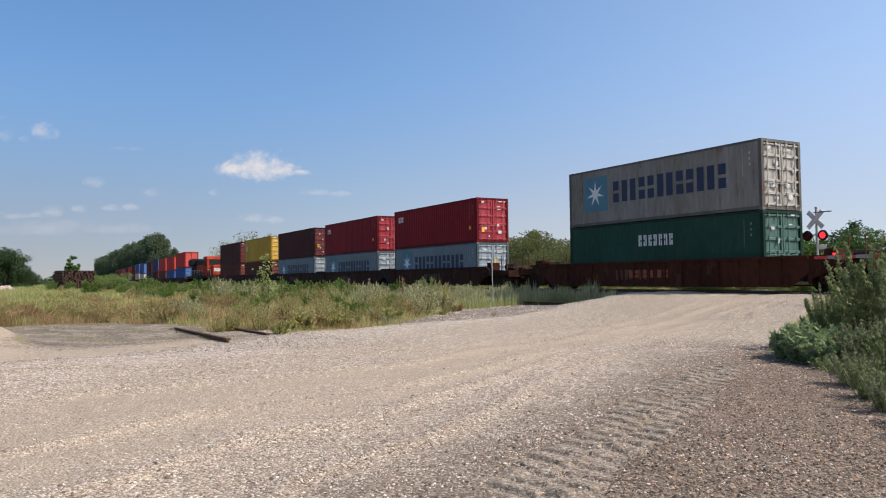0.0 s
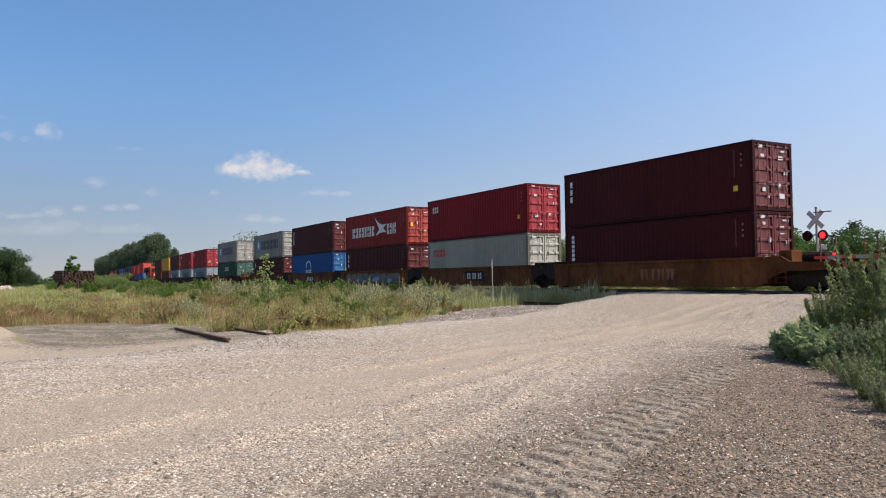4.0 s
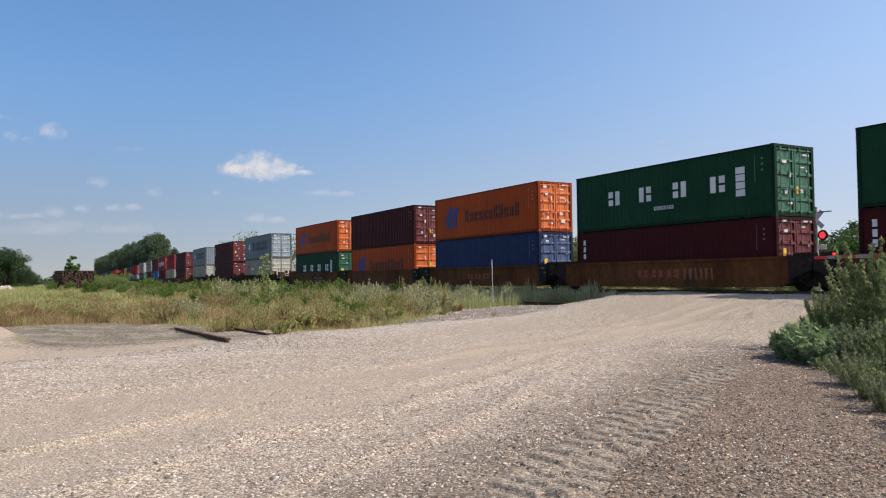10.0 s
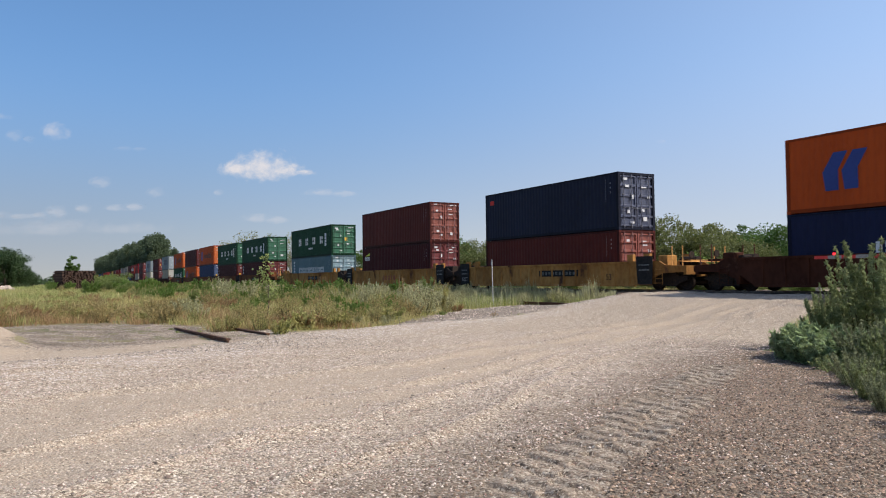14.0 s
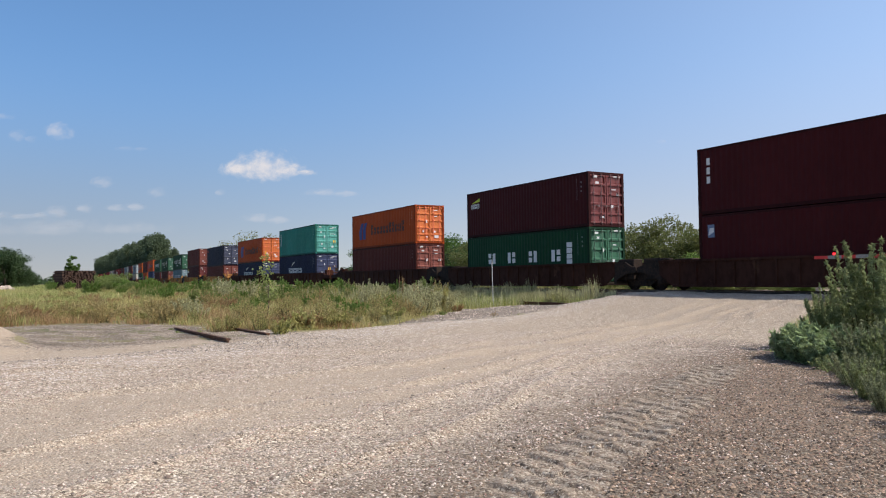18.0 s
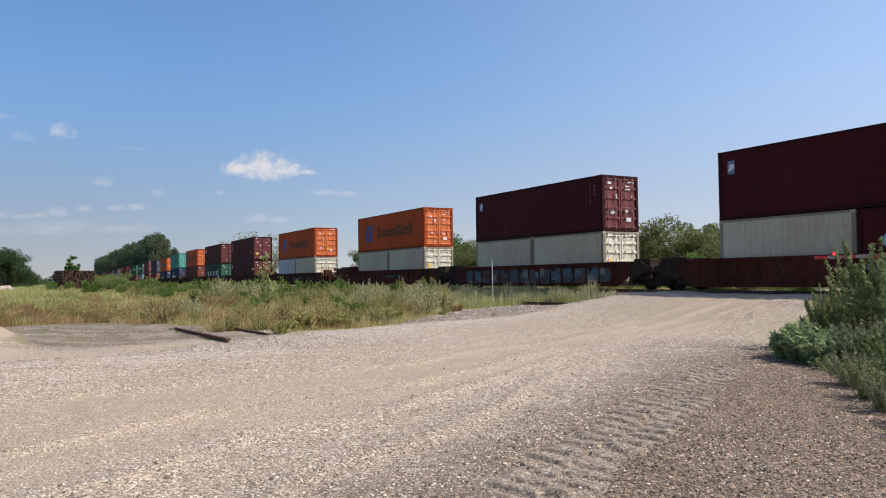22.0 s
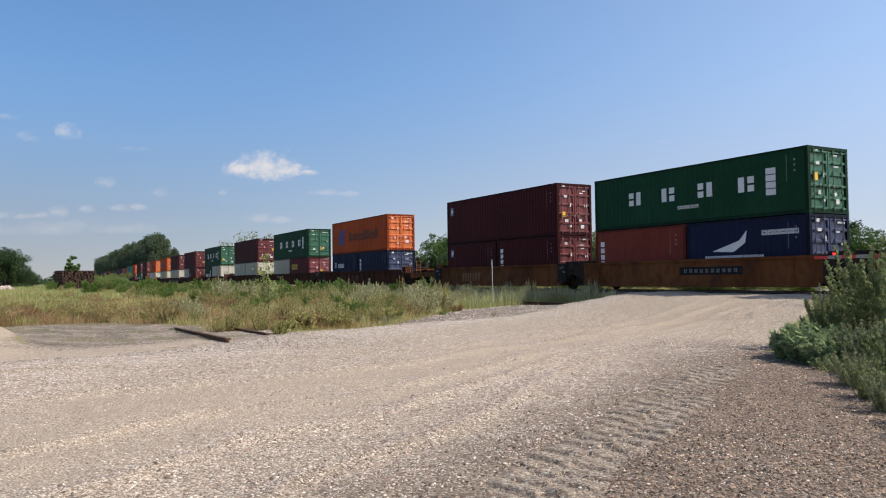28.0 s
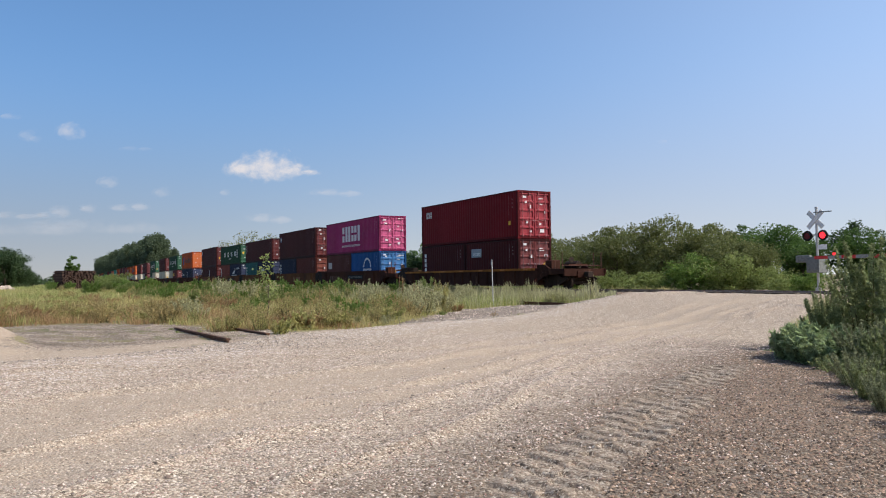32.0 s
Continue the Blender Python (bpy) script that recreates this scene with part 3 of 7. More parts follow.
pebbles("edge_stones", 30000, -46.0, -20.0, -13.0, -2.0, 0.010, 0.032, 15, STONE,
        lambda x, y: np.maximum(0.35 * smooth(0.1, 0.5, road_mask(x + 1.0, y)), stony(x, y)) * smooth(0.95, 0.6, road_mask(x, y)) * (x < -18), "grey-brown broken stones along the road's edge")
pebbles("lane_stones", 26000, -32.0, -15.0, -27.5, -19.5, 0.008, 0.026, 16, GREY_STONE,
        lambda x, y: road_mask(x, y) * 0.9 * (1 - smooth(0.24, 0.4, tan_heap(x, y))) * (1 - 0.9 * side_lane(x, y)), "grey stones on the side lane")

# ---------------------------------------------------------------- track
line = tagged(new("railway_track"), "rusty steel rails on dark wooden ties", "railway track", kind="structure")
RAIL_PROFILE = [(-0.07, -0.17), (0.07, -0.17), (0.07, -0.155), (0.012, -0.135), (0.012, -0.045), (0.036, -0.035), (0.036, 0.0), (-0.036, 0.0), (-0.036, -0.035), (-0.012, -0.045), (-0.012, -0.135), (-0.07, -0.155)]


def sweep(profile, side, stations):
    v, f, n = [], [], len(profile)
    for s in stations:
        m = track(s, HALF)
        for p in profile:
            v.append(m @ Vector((0, side + p[0], p[1])))
    for k in range(len(stations) - 1):
        for i in range(n):
            j = (i + 1) % n
            f.append((k * n + i, k * n + j, (k + 1) * n + j, (k + 1) * n + i))
    b = Build().add(v, f)
    return b


stations = [900, 500, 200, 60, 0, -20, -43] + [-43.83 - 5 * k for k in range(27)] + [-176, -300, -600, -1300]
for side in (-0.7535, 0.7535):
    part("rail", sweep(RAIL_PROFILE, side, stations), RAIL_STEEL, line)
tie_me = Build().box(-0.115, 0.115, -1.3, 1.3, -0.35, -0.175, 0.01).mesh("tie")
tie_me.materials.append(TIE_WOOD)
tie_stations = [-0.55 * k for k in range(0, 240)]
for s in tie_stations:
    part("tie", tie_me, TIE_WOOD, line, at=track(s) @ pose(0, 0, 0, 0, 0, random.uniform(-1.2, 1.2)))
rest = Build()
for k in range(900):
    s = 0.6 + 0.6 * k if k < 250 else -132.5 - 0.62 * (k - 250)
    m = track(s)
    rest.add([m @ Vector(p) for p in ((-0.11, -1.3, -0.3), (0.11, -1.3, -0.3), (0.11, 1.3, -0.3), (-0.11, 1.3, -0.3), (-0.11, -1.3, -0.18), (0.11, -1.3, -0.18), (0.11, 1.3, -0.18), (-0.11, 1.3, -0.18))],
             [(4, 5, 6, 7), (0, 1, 5, 4), (1, 2, 6, 5), (2, 3, 7, 6), (3, 0, 4, 7)])
far_ties = part("far_ties", rest, TIE_WOOD, line)
far_ties["kind"] = "stuff"
# crossing planks between and beside the rails
for k, (y0, y1) in enumerate(((-0.62, -0.22), (-0.2, 0.2), (0.22, 0.62), (-1.3, -0.86), (0.86, 1.3))):
    for j in range(3):
        a = -28.6 + j * 4.1
        part("crossing_plank", Build().box(a, a + 4.06, HALF + y0, HALF + y1, -0.17, -0.03, 0.01), TIE_WOOD, line)

# ---------------------------------------------------------------- remains of an old spur beside the road
spur = tagged(new("old_spur"), "two dark rusted rails of an abandoned spur in the gravel", "old rails", kind="structure")
for y, x0, x1, dz in ((-21.98, -23.7, -17.75, -0.05), (-20.65, -23.5, -19.1, -0.06)):
    pr = [(p[0] * 1.3, p[1] * 1.15) for p in RAIL_PROFILE]
    tilt = pose((x0 + x1) / 2, y, LOWLAND + 0.13 + dz, 0, -0.4, 0.6)
    b = Build()
    b.prism(pr, "x", -(x1 - x0) / 2, (x1 - x0) / 2)
    part("old_rail", b, RUST_STEEL, spur, at=tilt)
lying = thing("old_timber", "weathered dark timber lying on the stony bank", "timber", at=pose(-28.8, -3.1, gz(-28.8, -3.1) + 0.07, 0, -1.0, 6))
part("beam", Build().box(-2.0, 2.0, -0.11, 0.11, -0.08, 0.07, 0.015), GREY_WOOD, lying)
stray = thing("discarded_rail", "long rusty rail lying in weeds beside the track", "rail", at=pose(-35.5, -3.55, gz(-35.5, -3.55) + 0.2, 0, 0, 1.0))
part("rail_bar", Build().prism([(p[0] * 1.2, p[1] * 1.2) for p in RAIL_PROFILE], "x", -7.0, 7.0), RUST_STEEL, stray)
for x in (-6, -2, 2, 6):
    part("tie_stub", Build().box(x - 0.12, x + 0.12, -0.9, 0.5, -0.42, -0.2, 0.01), TIE_WOOD, stray)
# ---------------------------------------------------------------- containers
MOVING = []                                        # (thing, metres along the track at 0 s, height above the rail)
CW, L40, L20, HIGH, LOW = 2.438, 12.192, 6.058, 2.896, 2.591
MESHES = {}


def shared(key, maker):
    if key not in MESHES:
        MESHES[key] = maker()
    return MESHES[key]


def corrugated(b, length, y, out, z0, z1, along="x", pitch=0.278, depth=0.015):
    """A wall of trapezoid waves; out is -1 or 1, the way it faces."""
    n = max(int(length / pitch), 3)
    step = length / n
    pts = []
    for i in range(n):
        a = -length / 2 + i * step
        pts += [(a + 0.12 * step, 0.0), (a + 0.38 * step, 0.0), (a + 0.62 * step, depth), (a + 0.88 * step, depth)]
    pts = [(-length / 2, depth)] + pts + [(length / 2, depth)]
    lo, hi = [], []
    for t, d in pts:
        w = y - out * d
        lo.append((t, w, z0) if along == "x" else (w, t, z0))
        hi.append((t, w, z1) if along == "x" else (w, t, z1))
    k = len(pts)
    return b.add(lo + hi, [(i, i + 1, i + 1 + k, i + k) for i in range(k - 1)])


def body_mesh(L, H, closed_end):
    b = Build()
    h = CW / 2
    for out in (-1, 1):
        corrugated(b, L - 0.3, out * (h - 0.012), out, 0.14, H - 0.1)
    corrugated(b, CW - 0.3, -(L / 2 - 0.02), -1, 0.14, H - 0.1, "y")
    if closed_end:
        corrugated(b, CW - 0.3, L / 2 - 0.02, 1, 0.14, H - 0.1, "y")
    return b.mesh("body")


def frame_mesh(L, H):
    b = Build()
    h = CW / 2
    for x in (-1, 1):
        for y in (-1, 1):
            xs, ys = sorted((x * (L / 2 - 0.005), x * (L / 2 - 0.16))), sorted((y * (h - 0.004), y * (h - 0.15)))
            b.box(xs[0], xs[1], ys[0], ys[1], 0.1, H - 0.1)
    for y in (-1, 1):
        ys = sorted((y * (h - 0.006), y * (h - 0.07)))
        b.box(-L / 2 + 0.16, L / 2 - 0.16, ys[0], ys[1], 0.03, 0.17)
        b.box(-L / 2 + 0.16, L / 2 - 0.16, ys[0], ys[1], H - 0.1, H - 0.006)
    for x in (-1, 1):
        xs = sorted((x * (L / 2 - 0.006), x * (L / 2 - 0.1)))
        b.box(xs[0], xs[1], -h + 0.16, h - 0.16, 0.03, 0.17)
        b.box(xs[0], xs[1], -h + 0.16, h - 0.16, H - 0.13, H - 0.006)
    return b.mesh("frame")


def roof_mesh(L, H):
    b = Build()
    n = int(L / 0.6)
    for i in range(n):
        a = -L / 2 + 0.1 + (L - 0.2) * i / n
        b.box(a, a + 0.4, -CW / 2 + 0.06, CW / 2 - 0.06, H - 0.05, H - 0.02)
    b.box(-L / 2 + 0.05, L / 2 - 0.05, -CW / 2 + 0.05, CW / 2 - 0.05, H - 0.08, H - 0.04)
    b.box(-L / 2 + 0.05, L / 2 - 0.05, -CW / 2 + 0.06, CW / 2 - 0.06, 0.08, 0.12)
    return b.mesh("roof")


def door_mesh(H):
    """A leaf 1.13 wide with pressed panels, facing +x, its middle at y = 0."""
    b = Build()
    z0, z1, w = 0.18, H - 0.15, 0.555
    b.box(-0.09, -0.055, -w, w, z0, z1)
    for y in (-1, 1):
        ys = sorted((y * w, y * (w - 0.07)))
        b.box(-0.056, 0.01, ys[0], ys[1], z0, z1)
    rows = 5
    for i in range(rows + 1):
        c = z0 + (z1 - z0) * i / rows
        t = 0.075 if 0 < i < rows else 0.05
        c = min(max(c, z0 + t), z1 - t)
        b.prism([(-0.05, c - t), (0.012, c - t * 0.55), (0.012, c + t * 0.55), (-0.05, c + t)], "y", -w + 0.07, w - 0.07)
    return b.mesh("door")


def rod_mesh(H):
    b = Build().tube((0.045, 0, 0.1), (0.045, 0, H - 0.08), 0.021, 8)
    for z in (0.22, H * 0.33, H * 0.62, H - 0.2):
        b.box(0.008, 0.07, -0.05, 0.05, z - 0.04, z + 0.04)
    return b.mesh("lock_rod")


def handle_mesh():
    return Build().tube((0.06, 0, 1.1), (0.06, 0.36, 1.1), 0.014, 6).box(0.01, 0.07, 0.3, 0.38, 1.05, 1.15).mesh("handle")


def casting_mesh():
    b = Build().box(-0.089, 0.089, -0.081, 0.081, 0, 0.118, 0.008)
    b.box(-0.03, 0.03, -0.084, -0.08, 0.03, 0.085)
    return b.mesh("corner_casting")


def blocks(b, x0, x1, z0, z1, n, y, gap=0.3, rise=(), first=0):
    """Plain bars that stand for a word of n characters, on the face y that looks towards -y; rise: characters that reach higher."""
    w = (x1 - x0) / n
    for i in range(n):
        a, c = x0 + i * w + w * gap / 2, x0 + (i + 1) * w - w * gap / 2
        top = z1 if not rise or i in rise else z0 + (z1 - z0) * 0.72
        h, q = top - z0, c - a
        bars = (((0.0, 0.38, 0.0, 1.0), (0.6, 1.0, 0.56, 1.0), (0.6, 1.0, 0.0, 0.42)), ((0.0, 0.4, 0.56, 1.0), (0.0, 0.4, 0.0, 0.42), (0.62, 1.0, 0.0, 1.0)))
        cells = bars[(i + first) % 2]
        for u0, u1, v0, v1 in cells:
            b.box(a + q * u0, a + q * u1, y - 0.004, y, z0 + h * v0, z0 + h * v1)
    return b


def column(b, x, w, z0, z1, n, y, gap=0.25):
    h = (z1 - z0) / n
    for i in range(n):
        b.box(x, x + w, y - 0.004, y, z0 + i * h + h * gap / 2, z0 + (i + 1) * h - h * gap / 2)
    return b


WHITE, INK, RED, YELLOW = (0.72, 0.72, 0.7), (0.02, 0.03, 0.07), (0.6, 0.04, 0.03), (0.75, 0.45, 0.04)


def emblem(kind, L, H):
    """The painted words and emblems of a side wall as plain shapes: a list of (name, Build, colour)."""
    y, x0, x1 = -CW / 2 + 0.008, -L / 2, L / 2
    B = Build
    if kind == "star":
        c = x0 + 2.1
        pts = [(c + r * math.sin(k * math.pi / 7), H * 0.56 + r * math.cos(k * math.pi / 7)) for k in range(14) for r in ((0.66, 0.2)[k % 2],)]
        return [("emblem", B().box(c - 0.92, c + 0.92, y - 0.004, y, H * 0.56 - 0.88, H * 0.56 + 0.88), (0.08, 0.19, 0.25)),
                ("emblem", B().prism(pts, "y", y - 0.008, y - 0.005), WHITE),
                ("lettering", blocks(B(), x0 + 3.35, x0 + 10.5, H * 0.37, H * 0.73, 6, y, 0.16, (), 3), INK)]
    if kind == "arrow":
        c = x0 + 1.55
        b = B()
        for dx in (0.0, 0.75):
            b.prism([(c + dx, H * 0.5), (c + dx + 0.45, H * 0.74), (c + dx + 1.0, H * 0.74), (c + dx + 0.62, H * 0.52),
                     (c + dx + 0.62, H * 0.26), (c + dx + 0.1, H * 0.26)], "y", y - 0.004, y)
        return [("emblem", b, (0.025, 0.05, 0.21)), ("lettering", blocks(B(), x0 + 4.0, x0 + 10.35, H * 0.37, H * 0.65, 11, y, 0.3, (0, 6, 7, 10)), (0.022, 0.014, 0.014))]
    if kind == "wide":
        b = B()
        for k in range(4):
            blocks(b, x0 + 2.5 + 2.15 * k, x0 + 3.3 + 2.15 * k, H * 0.42, H * 0.66, 1, y, 0.02, (), k + 3)
        small = blocks(B(), x0 + 5.6, x0 + 6.85, H * 0.26, H * 0.32, 8, y, 0.3)
        return [("lettering", b, WHITE), ("lettering", small, WHITE),
                ("emblem", column(B(), x0 + 10.3, 0.46, H * 0.32, H * 0.75, 4, y, 0.12), WHITE)]
    if kind == "wide_low":
        b = B()
        for k in range(4):
            blocks(b, x0 + 2.5 + 2.15 * k, x0 + 3.3 + 2.15 * k, H * 0.4, H * 0.62, 1, y, 0.02, (), k + 3)
        return [("lettering", b, WHITE), ("emblem", column(B(), x0 + 10.3, 0.46, H * 0.33, H * 0.75, 4, y, 0.12), WHITE)]
    if kind == "short_wide":
        return [("lettering", blocks(B(), x0 + 0.9, x0 + 4.3, H * 0.35, H * 0.55, 4, y, 0.2), WHITE),
                ("emblem", column(B(), x0 + 4.5, 0.45, H * 0.35, H * 0.75, 4, y, 0.12), WHITE)]
    if kind == "flag":
        b = B().prism([(x0 + 6.3, H * 0.84), (x0 + 7.0, H * 0.70), (x0 + 7.7, H * 0.62), (x0 + 8.5, H * 0.62), (x0 + 8.0, H * 0.52), (x0 + 8.5, H * 0.40), (x0 + 7.4, H * 0.40), (x0 + 6.5, H * 0.33), (x0 + 7.2, H * 0.5), (x0 + 6.8, H * 0.66)], "y", y - 0.004, y)
        return [("lettering", blocks(B(), x0 + 1.45, x0 + 6.3, H * 0.33, H * 0.62, 7, y, 0.3), WHITE), ("emblem", b, WHITE),
                ("lettering", blocks(B(), x0 + 8.6, x0 + 10.4, H * 0.33, H * 0.62, 3, y, 0.3), WHITE)]
    if kind == "capital":
        return [("lettering", blocks(B(), x0 + 5.1, x0 + 7.4, H * 0.59, H * 0.77, 7, y, 0.4), WHITE)]
    if kind == "corner_word":
        return [("lettering", blocks(B(), x0 + 0.7, x0 + 1.6, H * 0.68, H * 0.83, 3, y, 0.4), WHITE)]
    if kind == "red_word":
        return [("lettering", blocks(B(), x0 + 0.85, x0 + 2.45, H * 0.62, H * 0.79, 4, y, 0.16), RED)]
    if kind == "down6":
        return [("lettering", column(B(), x0 + 0.55, 0.22, H * 0.38, H * 0.86, 6, y), WHITE)]
    if kind == "down3":
        return [("lettering", column(B(), x0 + 0.5, 0.18, H * 0.45, H * 0.86, 3, y), WHITE)]
    if kind == "down4":
        return [("lettering", column(B(), x0 + 0.4, 0.28, H * 0.3, H * 0.8, 4, y), WHITE)]
    if kind == "small_sign":
        return [("emblem", B().box(x0 + 0.5, x0 + 0.85, y - 0.004, y, H * 0.66, H * 0.85), (0.15, 0.2, 0.3)),
                ("emblem", B().prism([(x0 + 0.53, H * 0.69), (x0 + 0.82, H * 0.74), (x0 + 0.82, H * 0.8), (x0 + 0.6, H * 0.8)], "y", y - 0.007, y - 0.004), WHITE)]
    if kind == "beacon":
        return [("lettering", blocks(B(), x0 + 0.5, x0 + 1.5, H * 0.64, H * 0.74, 6, y, 0.2), WHITE),
                ("emblem", B().prism([(x0 + 0.6, H * 0.76), (x0 + 1.55, H * 0.78), (x0 + 1.55, H * 0.86)], "y", y - 0.004, y), (0.6, 0.65, 0.05))]
    if kind == "beacon_mid":
        return [("emblem", B().box(x0 + 0.75, x0 + 1.95, y - 0.004, y, H * 0.62, H * 0.83), (0.26, 0.30, 0.34)),
                ("lettering", blocks(B(), x0 + 0.95, x0 + 1.85, H * 0.66, H * 0.73, 6, y - 0.005, 0.3), WHITE)]
    if kind == "low_word":
        return [("lettering", blocks(B(), x0 + 2.5, x0 + 10.1, H * 0.38, H * 0.60, 14, y, 0.25), (0.55, 0.58, 0.58)),
                ("lettering", column(B(), x0 + 0.8, 0.4, H * 0.4, H * 0.88, 4, y, 0.4), (0.55, 0.58, 0.58))]
    if kind == "swoosh":
        return [("lettering", blocks(B(), x0 + 3.4, x0 + 7.9, H * 0.36, H * 0.54, 6, y, 0.22), WHITE),
                ("emblem", B().prism([(x0 + 4.2, H * 0.58), (x0 + 4.8, H * 0.72), (x0 + 5.5, H * 0.78), (x0 + 5.5, H * 0.74), (x0 + 4.9, H * 0.68)], "y", y - 0.004, y), WHITE)]
    if kind == "globe":
        c, b = x0 + L * (0.44 if L > 7 else 0.58), B()
        for k in range(8):
            a0, a1 = math.pi * k / 8, math.pi * (k + 0.85) / 8
            b.prism([(c + r * math.cos(a), H * 0.5 + r * math.sin(a)) for a, r in ((a0, 0.66), (a0, 0.8), (a1, 0.8), (a1, 0.66))], "y", y - 0.004, y)
        return [("emblem", b, WHITE), ("lettering", blocks(B(), c - 0.9, c + 0.9, H * 0.34, H * 0.46, 5, y, 0.2), WHITE)]
    if kind == "big_word":
        b = B()
        blocks(b, x0 + 4.0, x0 + 8.2, H * 0.36, H * 0.82, 3, y, 0.14, (), 3)
        return [("lettering", b, (0.7, 0.62, 0.66)), ("lettering", blocks(B(), x0 + 4.0, x0 + 8.2, H * 0.2, H * 0.26, 19, y, 0.4), (0.7, 0.62, 0.66))]
    if kind == "wing":
        return [("emblem", B().prism([(x0 + 1.4, H * 0.5), (x0 + 2.8, H * 0.66), (x0 + 3.2, H * 0.82), (x0 + 3.1, H * 0.62), (x0 + 2.5, H * 0.48)], "y", y - 0.004, y), WHITE),
                ("lettering", blocks(B(), x0 + 1.0, x0 + 4.0, H * 0.34, H * 0.43, 12, y, 0.2), WHITE),
                ("lettering", blocks(B(), x0 + 3.9, x0 + 5.6, H * 0.72, H * 0.8, 12, y, 0.2), WHITE)]
    if kind == "stripe_word":
        return [("emblem", column(B(), x0 + 0.6, 0.45, H * 0.52, H * 0.72, 3, y, 0.4), (0.6, 0.45, 0.42)),
                ("lettering", blocks(B(), x0 + 1.4, x0 + 2.9, H * 0.52, H * 0.66, 5, y, 0.2), WHITE)]
    if kind == "yellow_word":
        return [("lettering", blocks(B(), x0 + 0.6, x0 + 2.6, H * 0.55, H * 0.76, 5, y, 0.2), YELLOW)]
    if kind == "red_patch":
        return [("emblem", B().box(x0 + 0.55, x0 + 0.95, y - 0.004, y, H * 0.76, H * 0.85), RED)]
    if kind == "label":
        return [("emblem", B().box(x0 + 0.5, x0 + 1.4, y - 0.004, y, H * 0.5, H * 0.72), (0.45, 0.43, 0.42))]
    if kind == "disc":
        return [("emblem", B().tube((x0 + 1.1, y - 0.004, H * 0.55), (x0 + 1.1, y, H * 0.55), 0.25, 16), (0.25, 0.45, 0.65))]
    return []


